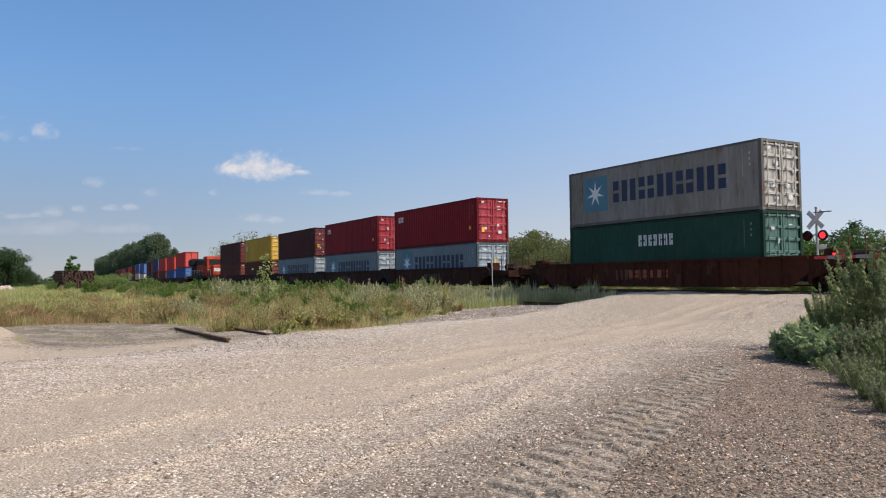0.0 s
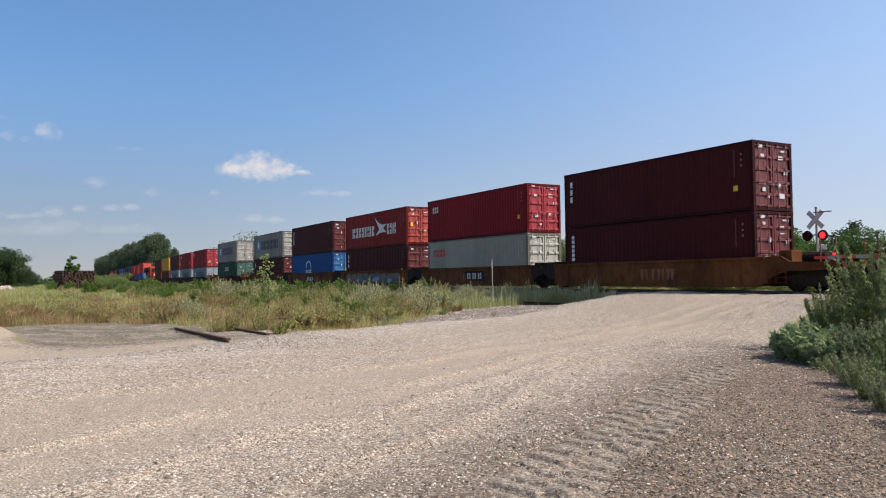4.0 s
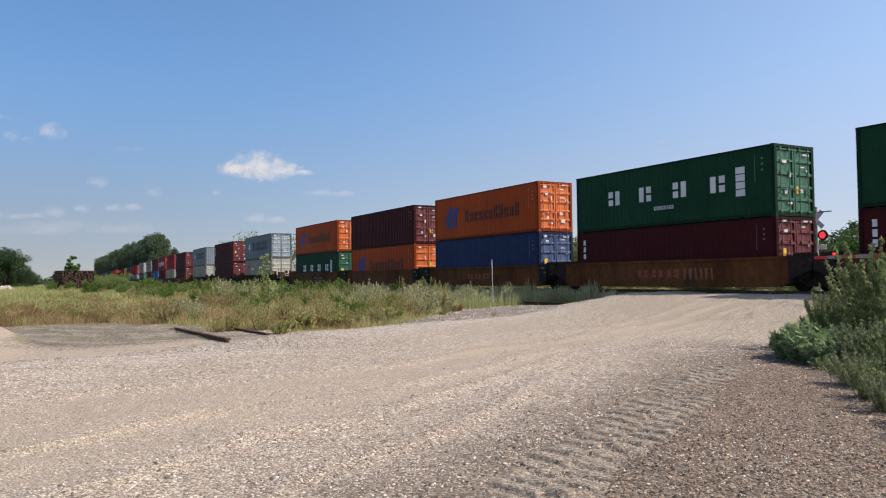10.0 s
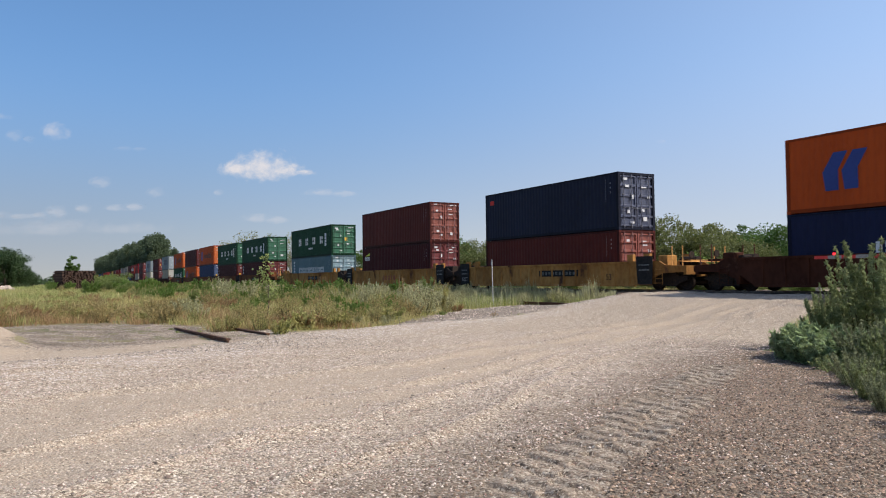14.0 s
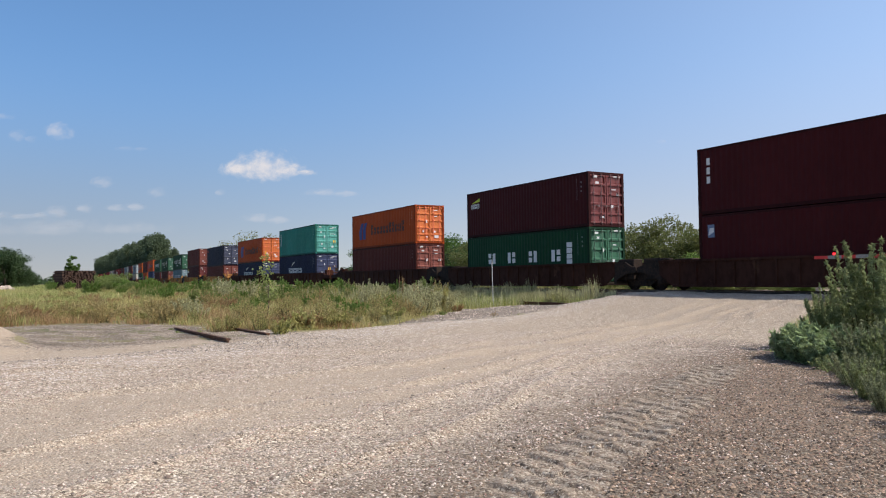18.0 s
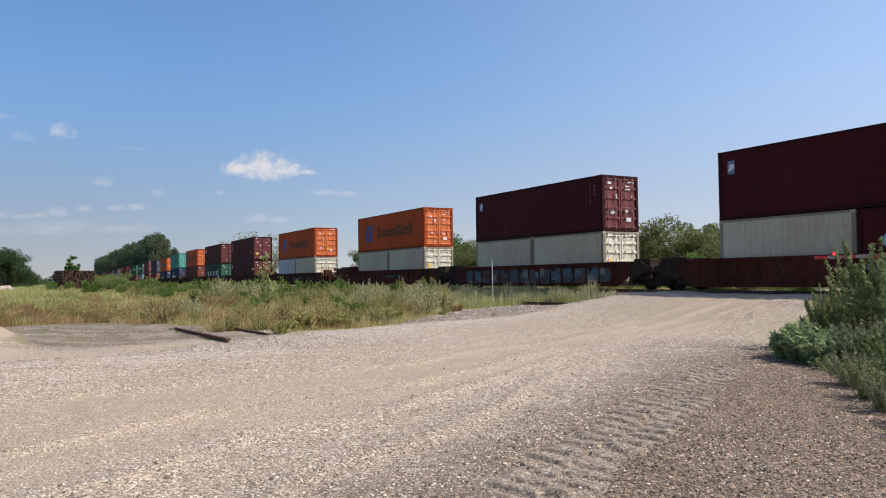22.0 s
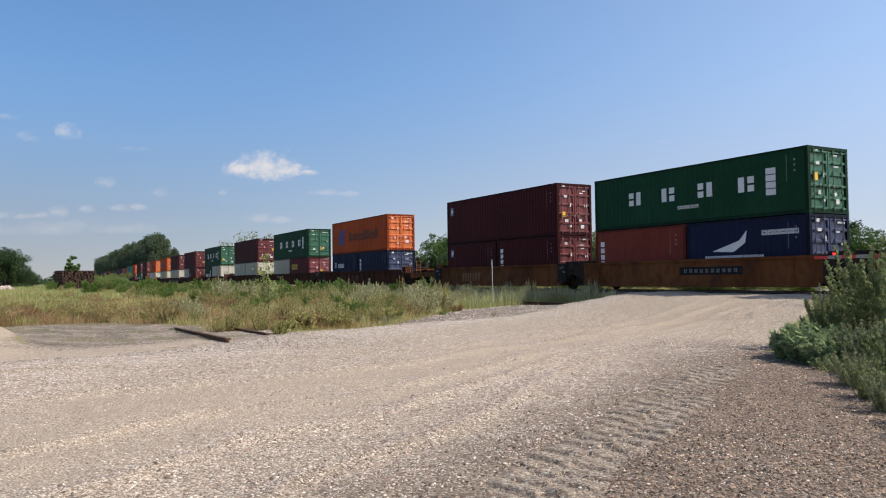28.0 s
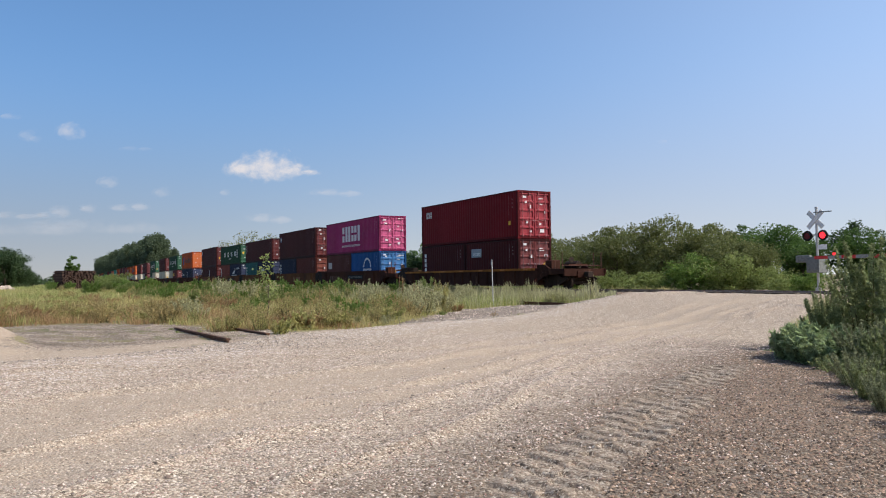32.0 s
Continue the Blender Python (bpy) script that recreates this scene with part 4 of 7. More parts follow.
def container(length, height, colour, marks, label, rusty=False, closed=False, detail=True, data=True):
    """A dry freight container, its base centre at the origin, the doors towards +x."""
    L, H = length, height
    c = thing("shipping_container", label, "container", "containers on the train")
    paint = PAINT_RUSTY if rusty else PAINT
    part("body", shared(("body", L, H, closed), lambda: body_mesh(L, H, closed)), paint, c, colour=colour)
    dark = tuple(v * 0.8 for v in colour)
    # halved: shade of the top rails and corner posts is put into this colour
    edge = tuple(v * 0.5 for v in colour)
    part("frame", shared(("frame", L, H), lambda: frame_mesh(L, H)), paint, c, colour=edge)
    part("roof", shared(("roof", L, H), lambda: roof_mesh(L, H)), paint, c, colour=dark)
    if not closed:
        for k, y in enumerate((-0.585, 0.585)):
            # door colour raised above the walls' to paint in the sunlight on this end
            door = part("door", shared(("door", H), lambda: door_mesh(H)), paint if rusty else SUNLIT_DOOR_PAINT, c, at=pose(L / 2 - 0.03, y, 0), colour=tuple(min(v * 1.7 + 0.02 if rusty else (v ** 0.69) * w, 1) for v, w in zip(colour, (1.08, 1, 0.86) if colour[0] > 2 * colour[2] else (1, 1, 1))))
            if detail:
                for j, dy in enumerate((-0.3, 0.22)):
                    # rods and handles get a pale offset: sunlit highlights put into their colour
                    part("lock_rod", shared(("rod", H), lambda: rod_mesh(H)), GALV if (colour[0] > 0.3 and rusty) else PAINT, door, at=pose(0, dy, 0),
                         colour=tuple(min(v * 1.5 + 0.09, 1) for v in colour))
                    part("handle", shared("handle", handle_mesh), PAINT, door, at=pose(0, dy if k == 0 else dy - 0.36, 0), colour=tuple(min(v * 1.4 + 0.12, 1) for v in colour))
        if detail:
            rnd = random.Random(label + str(len(MOVING)))
            b = Build()
            for yy, z, w, h in ((-0.62, 0.78, 0.2, 0.12), (-0.3, 0.62, 0.16, 0.2), (0.45, 0.83, 0.34, 0.05), (0.5, 0.72, 0.3, 0.05), (0.8, 0.6, 0.2, 0.14), (-0.55, 0.32, 0.2, 0.16), (0.4, 0.34, 0.24, 0.14), (0.72, 0.9, 0.42, 0.07), (-0.75, 0.91, 0.3, 0.12), (0.55, 0.2, 0.3, 0.2), (-0.3, 0.18, 0.22, 0.1)):
                if rnd.random() < 0.85:
                    z += rnd.uniform(-0.05, 0.05)
                    w *= rnd.uniform(0.6, 1.2)
                    b.box(L / 2 - 0.019, L / 2 - 0.011, yy - w / 2, yy + w / 2, z * H - h / 2, z * H + h / 2)
            if b.v:
                part("door_lettering", b, DECAL, c, colour=tuple(0.58 + 0.2 * v for v in colour))["kind"] = "stuff"
            if rnd.random() < 0.5:
                wy, wz = rnd.choice((-0.9, 0.1, 0.62)), H * rnd.uniform(0.2, 0.5)
                part("warning_decal", Build().box(L / 2 - 0.019, L / 2 - 0.008, wy, wy + 0.26, wz, wz + 0.3), DECAL, c, colour=YELLOW)
    if detail:
        for x in (-1, 1):
            for y in (-1, 1):
                for z in (0, H - 0.118):
                    part("corner_casting", shared("casting", casting_mesh), paint, c, at=pose(x * (L / 2 - 0.089), y * (CW / 2 - 0.081), z), colour=dark)
    for name, b, col in shared(("mark", marks, L, H), lambda: [(n, q.mesh(n), k) for n, q, k in emblem(marks, L, H)]):
        mark = part(name, b, DECAL, c, colour=col)
        if name == "lettering":
            mark["kind"] = "stuff"
    if data and detail:
        def col_mesh():
            b = column(Build(), L / 2 - 0.95, 0.03, H * 0.5, H * 0.9, 14, -CW / 2 + 0.008, 0.4)
            return column(b, L / 2 - 0.62, 0.07, H * 0.62, H * 0.86, 3, -CW / 2 + 0.008, 0.6).mesh("data_lettering")
        part("data_lettering", shared(("data", L, H), col_mesh), DECAL, c, colour=tuple(min(0.14 + 1.1 * v, 0.5) for v in colour))["kind"] = "stuff"
        if marks in ("corner_word", "down3"):
            part("warning_decal", shared(("warn", L, H), lambda: Build().box(L / 2 - 1.0, L / 2 - 0.78, -CW / 2 + 0.004, -CW / 2 + 0.008, H * 0.3, H * 0.38).mesh("warning_decal")), DECAL, c, colour=YELLOW)
    return c


MAROON, BROWN, CRIMSON, REDBOX = (0.056, 0.0062, 0.0072), (0.098, 0.018, 0.013), (0.215, 0.007, 0.014), (0.23, 0.017, 0.014)
ORANGE, GREEN, GREY, BLUEBOX = (0.43, 0.07, 0.011), (0.008, 0.052, 0.022), (0.19, 0.232, 0.255), (0.012, 0.08, 0.25)
NAVY, TEAL, SLATE, CREAM = (0.011, 0.016, 0.044), (0.035, 0.23, 0.18), (0.115, 0.19, 0.215), (0.49, 0.45, 0.335)
KINDS = {
    # colour, marks, label, rusty, closed end
    "grey_star": (GREY, "star", "grey steel container with star emblem", False, False),
    "worn_star": ((0.245, 0.232, 0.21), "star", "weathered grey container streaked with rust", True, False),
    "plain_end_star": (GREY, "star", "grey container with a corrugated closed end", False, True),
    "green_capital": ((0.021, 0.064, 0.044), "capital", "dark green container with white lettering", False, False),
    "dark_crimson": (tuple(v * 0.72 for v in CRIMSON), "corner_word", "dark crimson container with a small white word", False, False),
    "crimson_word": (CRIMSON, "corner_word", "crimson container with a small white word", False, False),
    "maroon_plain": (MAROON, "", "plain dark maroon steel container", False, False),
    "maroon_sign": (MAROON, "small_sign", "maroon container with a small square sign", False, False),
    "maroon_down6": (MAROON, "down6", "maroon container with white downward lettering", False, False),
    "maroon_down3": (MAROON, "down3", "maroon container with three white letters downward", False, False),
    "maroon_beacon": (MAROON, "beacon", "maroon container with white and yellow emblem", False, False),
    "brown_plain": (BROWN, "", "plain brown-red steel container", False, False),
    "blue_globe": (BLUEBOX, "globe", "bright blue container with white globe emblem", False, False),
    "red_flag": (REDBOX, "flag", "brick red container with white flag emblem", False, False),
    "white_redword": ((0.33, 0.32, 0.255), "red_word", "off-white container with small red lettering", False, False),
    "orange": (ORANGE, "arrow", "orange container with blue arrow emblem", False, False),
    "green": (GREEN, "wide", "green container with widely spaced white lettering", False, False),
    "green_low": (GREEN, "wide_low", "green container with large white lettering", False, False),
    "blue_dull": ((0.022, 0.04, 0.105), "", "plain dull blue steel container", False, False),
    "slate_word": (SLATE, "low_word", "grey-blue container with pale lettering", False, False),
    "navy_patch": ((0.016, 0.02, 0.04), "red_patch", "blue-black container with a red patch", False, False),
    "navy_swoosh": ((0.011, 0.016, 0.048), "swoosh", "navy container with white lettering and swoosh", False, False),
    "teal_down": (TEAL, "down6", "sea-green container with white downward lettering", False, False),
    "cream20": (CREAM, "", "short plain cream-white container", False, False),
    "paleblue20": ((0.45, 0.5, 0.53), "", "short pale grey-blue container", False, False),
    "maroon20": (MAROON, "disc", "short maroon container with round blue mark", False, False),
    "maroon20_down": (MAROON, "down4", "short maroon container with white downward lettering", False, False),
    "maroon20_sign": (MAROON, "small_sign", "short maroon container with a small sign", False, False),
    "maroon20_beacon": (MAROON, "beacon_mid", "short maroon container with a pale blue sign", False, False),
    "maroon20_yellow": ((0.10, 0.016, 0.02), "yellow_word", "short maroon container with yellow lettering", False, False),
    "green20": (GREEN, "short_wide", "short green container with white lettering", False, False),
    "navy20_word": (NAVY, "stripe_word", "short navy container with white lettering", False, False),
    "navy20_wing": (NAVY, "wing", "short navy container with white wing emblem", False, False),
    "navy20": (NAVY, "down4", "short navy-blue steel container", False, False),
    "red20_down": ((0.20, 0.04, 0.025), "down4", "short red-brown container with white lettering", False, False),
    "brown20": (BROWN, "", "short brown-red steel container", False, False),
    "brown20_label": ((0.10, 0.028, 0.022), "label", "short brown container with a pale label", False, False),
    "teal20_down": ((0.02, 0.105, 0.10), "down4", "short sea-green container with white lettering", False, False),
    "blue20_globe": (BLUEBOX, "globe", "short bright blue container with globe emblem", False, False),
    "yellow": ((0.52, 0.31, 0.035), "label", "yellow steel container with dark mark", False, False),
    "bright_red": ((0.45, 0.03, 0.025), "", "plain bright red steel container", False, False),
    "blue_plain": ((0.03, 0.08, 0.26), "", "plain blue steel container", False, False),
}


def load(kind, s_right, z, length=L40, height=HIGH, detail=True, data=True):
    """A container whose door end stands s_right metres along the track at 0 s."""
    colour, marks, label, rusty, closed = KINDS[kind]
    c = container(length, height, colour, marks, label, rusty, closed, detail, data)
    c.matrix_basis = track(s_right - length / 2, HALF, z)
    MOVING.append((c, s_right - length / 2, z))
    return c


# ---------------------------------------------------------------- well wagons
FLOOR = 0.38
SILL = 1.36                                        # top of the side sills above the rail


OCHRE, RUSTRED, SOOT, GOLD, DULLRED = (0.18, 0.068, 0.022), (0.078, 0.025, 0.012), (0.06, 0.022, 0.013), (0.48, 0.24, 0.07), (0.085, 0.023, 0.013)


def sill_mesh(hs, ribs, SILL=SILL):
    b = Build()
    cut = 0.2 if ribs == 2 else 0.75               # the deep wells have square corners
    b.prism([(-hs, 0.24 + cut * 0.64), (-hs + cut, 0.24), (hs - cut, 0.24), (hs, 0.24 + cut * 0.64), (hs, SILL), (-hs, SILL)], "y", -0.05, 0.04)
    b.box(-hs, hs, -0.12, 0.05, SILL - 0.08, SILL + 0.02)
    b.box(-hs + cut + 0.1, hs - cut - 0.1, -0.12, 0.05, 0.18, 0.27)
    for k in range(ribs):
        x = -hs + 1.2 + (2 * hs - 2.4) * k / (ribs - 1)
        b.prism([(x - 0.05, -0.05), (x - 0.035, -0.11), (x + 0.035, -0.11), (x + 0.05, -0.05)], "z", 0.27, SILL - 0.08)
    return b.mesh("side_sill")


def platform_mesh(length):
    """An end platform from x = 0 to length, over a truck."""
    b = Build()
    b.box(0, length, -0.55, 0.55, 0.62, 1.0, 0.03)
    b.prism([(0, 0.45), (0, SILL + 0.01), (min(0.7, length), SILL + 0.01), (min(1.1, length), 1.16), (length, 1.1), (length, 0.84), (min(0.9, length), 0.8)], "y", -1.46, -1.36)
    b.prism([(0, 0.45), (0, SILL + 0.01), (min(0.7, length), SILL + 0.01), (min(1.1, length), 1.16), (length, 1.1), (length, 0.84), (min(0.9, length), 0.8)], "y", 1.36, 1.46)
    b.box(-0.06, 0.1, -1.46, 1.46, 0.3, 1.02)
    b.box(0.1, length * 0.9, -1.36, 1.36, 0.93, 0.97)
    if length > 1.8:
        b.box(length - 0.2, length - 0.05, -1.42, 1.42, 0.72, 1.12)
    return b.mesh("end_platform")


def frame_side_mesh():
    return Build().prism([(-1.2, 0.5), (-1.2, 0.62), (-0.7, 0.66), (-0.45, 0.82), (0.45, 0.82), (0.7, 0.66), (1.2, 0.62), (1.2, 0.5),
                          (0.75, 0.36), (0.5, 0.2), (-0.5, 0.2), (-0.75, 0.36)], "y", -0.07, 0.07).box(-0.3, 0.3, -0.1, 0.1, 0.25, 0.55).mesh("side_frame")


def wheel_mesh():
    b = Build()
    n = 20
    rings = [(-0.07, 0.40), (-0.065, 0.435), (0.055, 0.42), (0.065, 0.36), (0.02, 0.32), (0.02, 0.16), (0.07, 0.12), (0.07, 0.0)]
    pts = [(r * math.cos(2 * math.pi * i / n), y, r * math.sin(2 * math.pi * i / n) + 0.42) for y, r in rings for i in range(n)]
    q = [(k * n + i, k * n + (i + 1) % n, (k + 1) * n + (i + 1) % n, (k + 1) * n + i) for k in range(len(rings) - 1) for i in range(n)]
    return b.add(pts, q).mesh("wheel")


def truck(parent, x):
    t = part("truck", shared("bolster", lambda: Build().box(-0.22, 0.22, -1.0, 1.0, 0.4, 0.68, 0.03).tube((-0.88, -0.9, 0.42), (-0.88, 0.9, 0.42), 0.09).tube((0.88, -0.9, 0.42), (0.88, 0.9, 0.42), 0.09).box(-0.95, 0.95, -0.55, 0.55, 0.28, 0.62, 0.05).mesh("truck")),
             DARK_STEEL, parent, at=pose(x, 0, 0))
    for y in (-1, 1):
        part("side_frame", shared("side_frame", frame_side_mesh), DARK_STEEL, t, at=pose(0, y * 1.0, 0))
        for w in (-0.88, 0.88):
            part("wheel", shared("wheel", wheel_mesh), DARK_STEEL, t, at=pose(w, y * 0.76, 0, 0, 0, 0 if y > 0 else 180))
    return t


def letters(text, size, parent, at, material, name="lettering"):
    cu = bpy.data.curves.new("letters", "FONT")
    cu.body, cu.size, cu.extrude, cu.align_x = text, size, 0.002, "CENTER"
    ob = bpy.data.objects.new("letters", cu)
    scene.collection.objects.link(ob)
    me = bpy.data.meshes.new_from_object(ob.evaluated_get(bpy.context.evaluated_depsgraph_get()))
    bpy.data.objects.remove(ob)
    me.materials.clear()
    return part(name, me, material, parent, at=at)


def well_wagon(s, colour, half, left, right, label, trucks, ribs, extras):
    """s: its middle along the track; half: half the sill; left and right: how far its ends reach; trucks: their places."""
    w = thing("well_wagon", label, "railway wagon", "wagons of the train")
    top = SILL - 0.2 if "chord" in extras else SILL
    for y in (-1, 1):
        part("side_sill", shared(("sill", half, ribs, top), lambda: sill_mesh(half, ribs, top)), CAR_PAINT, w, at=pose(0, y * 1.42, 0, 0, 0, 0 if y < 0 else 180), colour=colour)
    part("well_floor", shared(("floor", half), lambda: Build().box(-half + 0.9, half - 0.9, -1.36, 1.36, 0.26, FLOOR - 0.012).mesh("well_floor")), DARK_STEEL, w)
    dk = tuple(v * 0.85 for v in colour)
    for reach, turn in ((right, 0), (left, 180)):
        n = round(reach - half, 2)
        short = n < 1.8
        part("end_platform", shared(("platform", n), lambda: platform_mesh(n)), DARK_STEEL if short else CAR_PAINT, w, at=pose(half if turn == 0 else -half, 0, 0, 0, 0, turn), colour=dk)
        if short:
            part("articulation", shared(("joint", n), lambda: Build().box(0.05, n, -0.7, 0.7, 0.4, 1.16, 0.05).box(0.1, n * 0.8, -1.3, -0.75, 0.5, 1.5, 0.04).box(0.1, n * 0.8, 0.75, 1.3, 0.5, 1.5, 0.04)
                                            .tube((n * 0.5, -1.42, 0.4), (n * 0.5, -1.42, 1.35), 0.03, 6).mesh("articulation")), DARK_STEEL, w, at=pose(half if turn == 0 else -half, 0, 0, 0, 0, turn))
    for x in trucks:
        truck(w, x)
    for sx, reach in ((1, right), (-1, left)):
        if reach - half > 1.6:
            e = sx * (reach - 0.3)
            pale = tuple(min(v * 1.9 + 0.03, 1) for v in colour)
            for y in (-1.36, 1.36):
                for x in (e, e - sx * 0.62):
                    part("grab_post", shared("grab_post", lambda: Build().tube((0, 0, 0.9), (0, 0, 2.02), 0.024, 6).mesh("grab_post")), CAR_PAINT, w, at=pose(x, y, 0), colour=pale)
            part("end_rail", shared("end_rail", lambda: Build().tube((0, -1.36, 1.3), (0, 1.36, 1.3), 0.02, 6).mesh("end_rail")), CAR_PAINT, w, at=pose(e, 0, 0), colour=pale)
            part("crossover_step", Build().box(min(e, e - sx * 0.7), max(e, e - sx * 0.7), -0.9, 0.4, 1.3, 1.38, 0.01), CAR_PAINT, w, colour=colour)
            part("equipment_box", Build().box(min(sx * (half + 0.45), sx * (half + 1.0)), max(sx * (half + 0.45), sx * (half + 1.0)), -1.2, -0.6, 1.1, 1.62, 0.03), CAR_PAINT if len(label) % 2 else DARK_STEEL, w, colour=colour)
            part("air_reservoir", Build().tube((sx * (half + 0.5), 0.3, 1.35), (sx * (half + 1.5), 0.3, 1.35), 0.22, 10), DARK_STEEL, w)
            part("brake_rigging", Build().box(min(sx * (half + 0.5), sx * (reach - 0.3)), max(sx * (half + 0.5), sx * (reach - 0.3)), -0.9, 0.9, 0.5, 0.86, 0.05), DARK_STEEL, w)
            part("coupler", shared("coupler", lambda: Build().box(0, 0.55, -0.12, 0.12, 0.66, 0.92, 0.02).box(0.45, 0.8, -0.17, 0.17, 0.62, 0.96, 0.04).mesh("coupler")),
                 DARK_STEEL, w, at=pose(sx * (reach - 0.36), 0, 0, 0, 0, 0 if sx > 0 else 180))
            lad = Build()
            for k in range(4):
                lad.tube((sx * (half + 0.5), -1.5, 0.35 + 0.2 * k), (sx * (half + 0.95), -1.5, 0.35 + 0.2 * k), 0.013, 6)
            for dx in (0.5, 0.95):
                lad.tube((sx * (half + dx), -1.49, 0.28), (sx * (half + dx), -1.49, 1.02), 0.014, 6)
            part("ladder", lad, CAR_PAINT, w, colour=dk)["kind"] = "stuff"
    if right - half > 1.6 or left - half > 1.6:
        part("brake_wheel", shared("brake_wheel", lambda: Build().tube((0, 0, 0), (0.04, 0, 0), 0.16, 16).tube((-0.02, 0, -0.6), (-0.02, 0, 0), 0.03, 6).mesh("brake_wheel")), DARK_STEEL, w,
             at=pose((right - 0.5) if right - half > 1.6 else -(left - 0.5), -0.6, 1.62))
    for sx, reach in ((1, right), (-1, left)):
        part("brake_cylinder", shared("cylinder", lambda: Build().box(-0.12, 0.12, -0.28, 0.28, 0.98, 1.5, 0.02).mesh("brake_cylinder")), DARK_STEEL, w, at=pose(sx * (half + 0.35), -0.62, 0))
        part("cross_shaft", shared("shaft", lambda: Build().tube((0, -1.2, 1.03), (0, 1.2, 1.03), 0.05, 8).mesh("cross_shaft")), DARK_STEEL, w, at=pose(sx * (half + 0.6), 0, 0))
    if "guides" in extras:
        for sx in (-1, 1):
            for dx in (0.15, 1.25):
                for y in (-1, 1):
                    part("container_guide", shared("guide", lambda: Build().prism([(-0.2, SILL), (-0.2, 1.72), (0.2, 1.72), (0.2, SILL)], "y", -0.08, 0.08).mesh("container_guide")),
                         CAR_PAINT, w, at=pose(sx * (half - dx), y * 1.3, 0), colour=colour)
    if "panel" in extras:
        for sx in (-1, 1):
            big = colour == GOLD                     # the yellow wagons carry large black panels
            if big:
                p = part("end_panel", shared("large_panel", lambda: Build().prism([(-0.55, 1.6), (0.55, 1.6), (0.5, 0.3), (-0.45, 0.3)], "y", -0.03, 0.0).mesh("end_panel")), BLACK_PAINT, w, at=pose(sx * (half - 0.1), -1.56, 0))
                if sx < 0:
                    letters("125T", 0.34, p, pose(0.02, -0.034, 0.5, 90, 0, 0), DULL_WHITE)
                part("lettering", shared("large_panel_bars", lambda: blocks(blocks(Build(), -0.36, 0.36, 1.16, 1.22, 5, -0.031), -0.36, 0.36, 0.92, 1.0, 4, -0.031).mesh("lettering")), DECAL, p, colour=(0.2, 0.2, 0.2))["kind"] = "stuff"
            else:
                p = part("end_panel", shared("panel", lambda: Build().box(-0.36, 0.36, -0.03, 0.0, 0.42, 1.4, 0.01).mesh("end_panel")), BLACK_PAINT, w, at=pose(sx * (half + 0.12), -1.56, 0))
                letters("125T", 0.17, p, pose(0, -0.034, 1.12, 90, 0, 0), DULL_WHITE)
                part("lettering", shared("panel_bars", lambda: blocks(Build(), 0.1, 0.32, 0.9, 0.98, 3, -0.031).mesh("lettering")), DECAL, p, colour=(0.2, 0.2, 0.2))["kind"] = "stuff"
    if "tall_end" in extras:
        n = left - half
        for y in (-1, 1):
            part("end_bulkhead", shared(("bulkhead", y, n), lambda: Build().prism([(0.9, 1.36), (0.5, 1.6), (-n * 0.62, 1.7), (-n * 0.7, 1.3), (-n * 0.98, 1.18), (-n * 0.98, 0.8), (-n * 0.6, 0.62), (0.2, 0.3), (0.9, 0.3)], "y", y * 1.5 - 0.05, y * 1.5 + 0.05).mesh("end_bulkhead")),
                 CAR_PAINT, w, at=pose(-half, 0, 0), colour=colour)
        part("tool_box", Build().box(-half - n * 0.5, -half + 0.3, -1.2, 1.2, 1.0, 1.78, 0.05), CAR_PAINT, w, colour=dk)
        part("placard", Build().box(-half - n * 0.86, -half - n * 0.66, -1.562, -1.552, 0.95, 1.12), DECAL, w, colour=(0.5, 0.24, 0.02))
        part("placard", Build().box(-half - n * 0.5, -half - n * 0.25, -1.562, -1.552, 0.92, 1.1), DECAL, w, colour=(0.2, 0.09, 0.03))
        part("placard", Build().box(-half + 0.2, -half + 0.62, -1.562, -1.552, 0.98, 1.06), DECAL, w, colour=(0.45, 0.16, 0.03))
    if "rods" in extras:
        for dx in (0.75, 1.2, 1.95):
            part("grab_rod", shared("grab_rod", lambda: Build().tube((0, 0, 0.45), (0, 0, 1.95), 0.028, 6).mesh("grab_rod")), CAR_PAINT, w, at=pose(half + dx, -1.5, 0), colour=(0.42, 0.22, 0.08))
        part("lamp_bracket", Build().box(half + 0.2, half + 0.32, -1.52, -1.42, 1.3, 1.46, 0.01), DECAL, w, colour=(0.5, 0.07, 0.03))
    if "chord" in extras:                            # worn yellow top chord with reflectors
        part("top_chord", Build().box(-half + 0.1, half - 0.1, -1.56, -1.542, top - 0.1, top + 0.03, 0.004), CAR_PAINT, w, colour=(0.42, 0.17, 0.035))
        for k in range(7):
            x = -half + 1.0 + (2 * half - 2.0) * k / 6
            part("reflector", shared("reflector", lambda: Build().box(-0.22, 0.22, -1.566, -1.559, 0.0, 0.07).mesh("reflector")), DECAL, w, at=pose(x, 0, top - 0.07), colour=(0.5, 0.16, 0.03))
    if "53" in extras:
        letters("53", 0.42, w, pose(half - 2.6, -1.545, 0.5, 90, 0, 0), BLACK_PAINT)
    if "name" in extras:
        part("lettering", shared("wagon_name", lambda: blocks(Build(), -1.5, 1.3, 0.6, 0.95, 3, -1.474).mesh("lettering")), DECAL, w, colour=(0.30, 0.07, 0.03))["kind"] = "stuff"
    if "whitename" in extras:
        p = part("emblem", shared("name_plate", lambda: Build().box(-0.6, 1.7, -1.476, -1.471, 0.5, 1.12).mesh("emblem")), BLACK_PAINT, w)
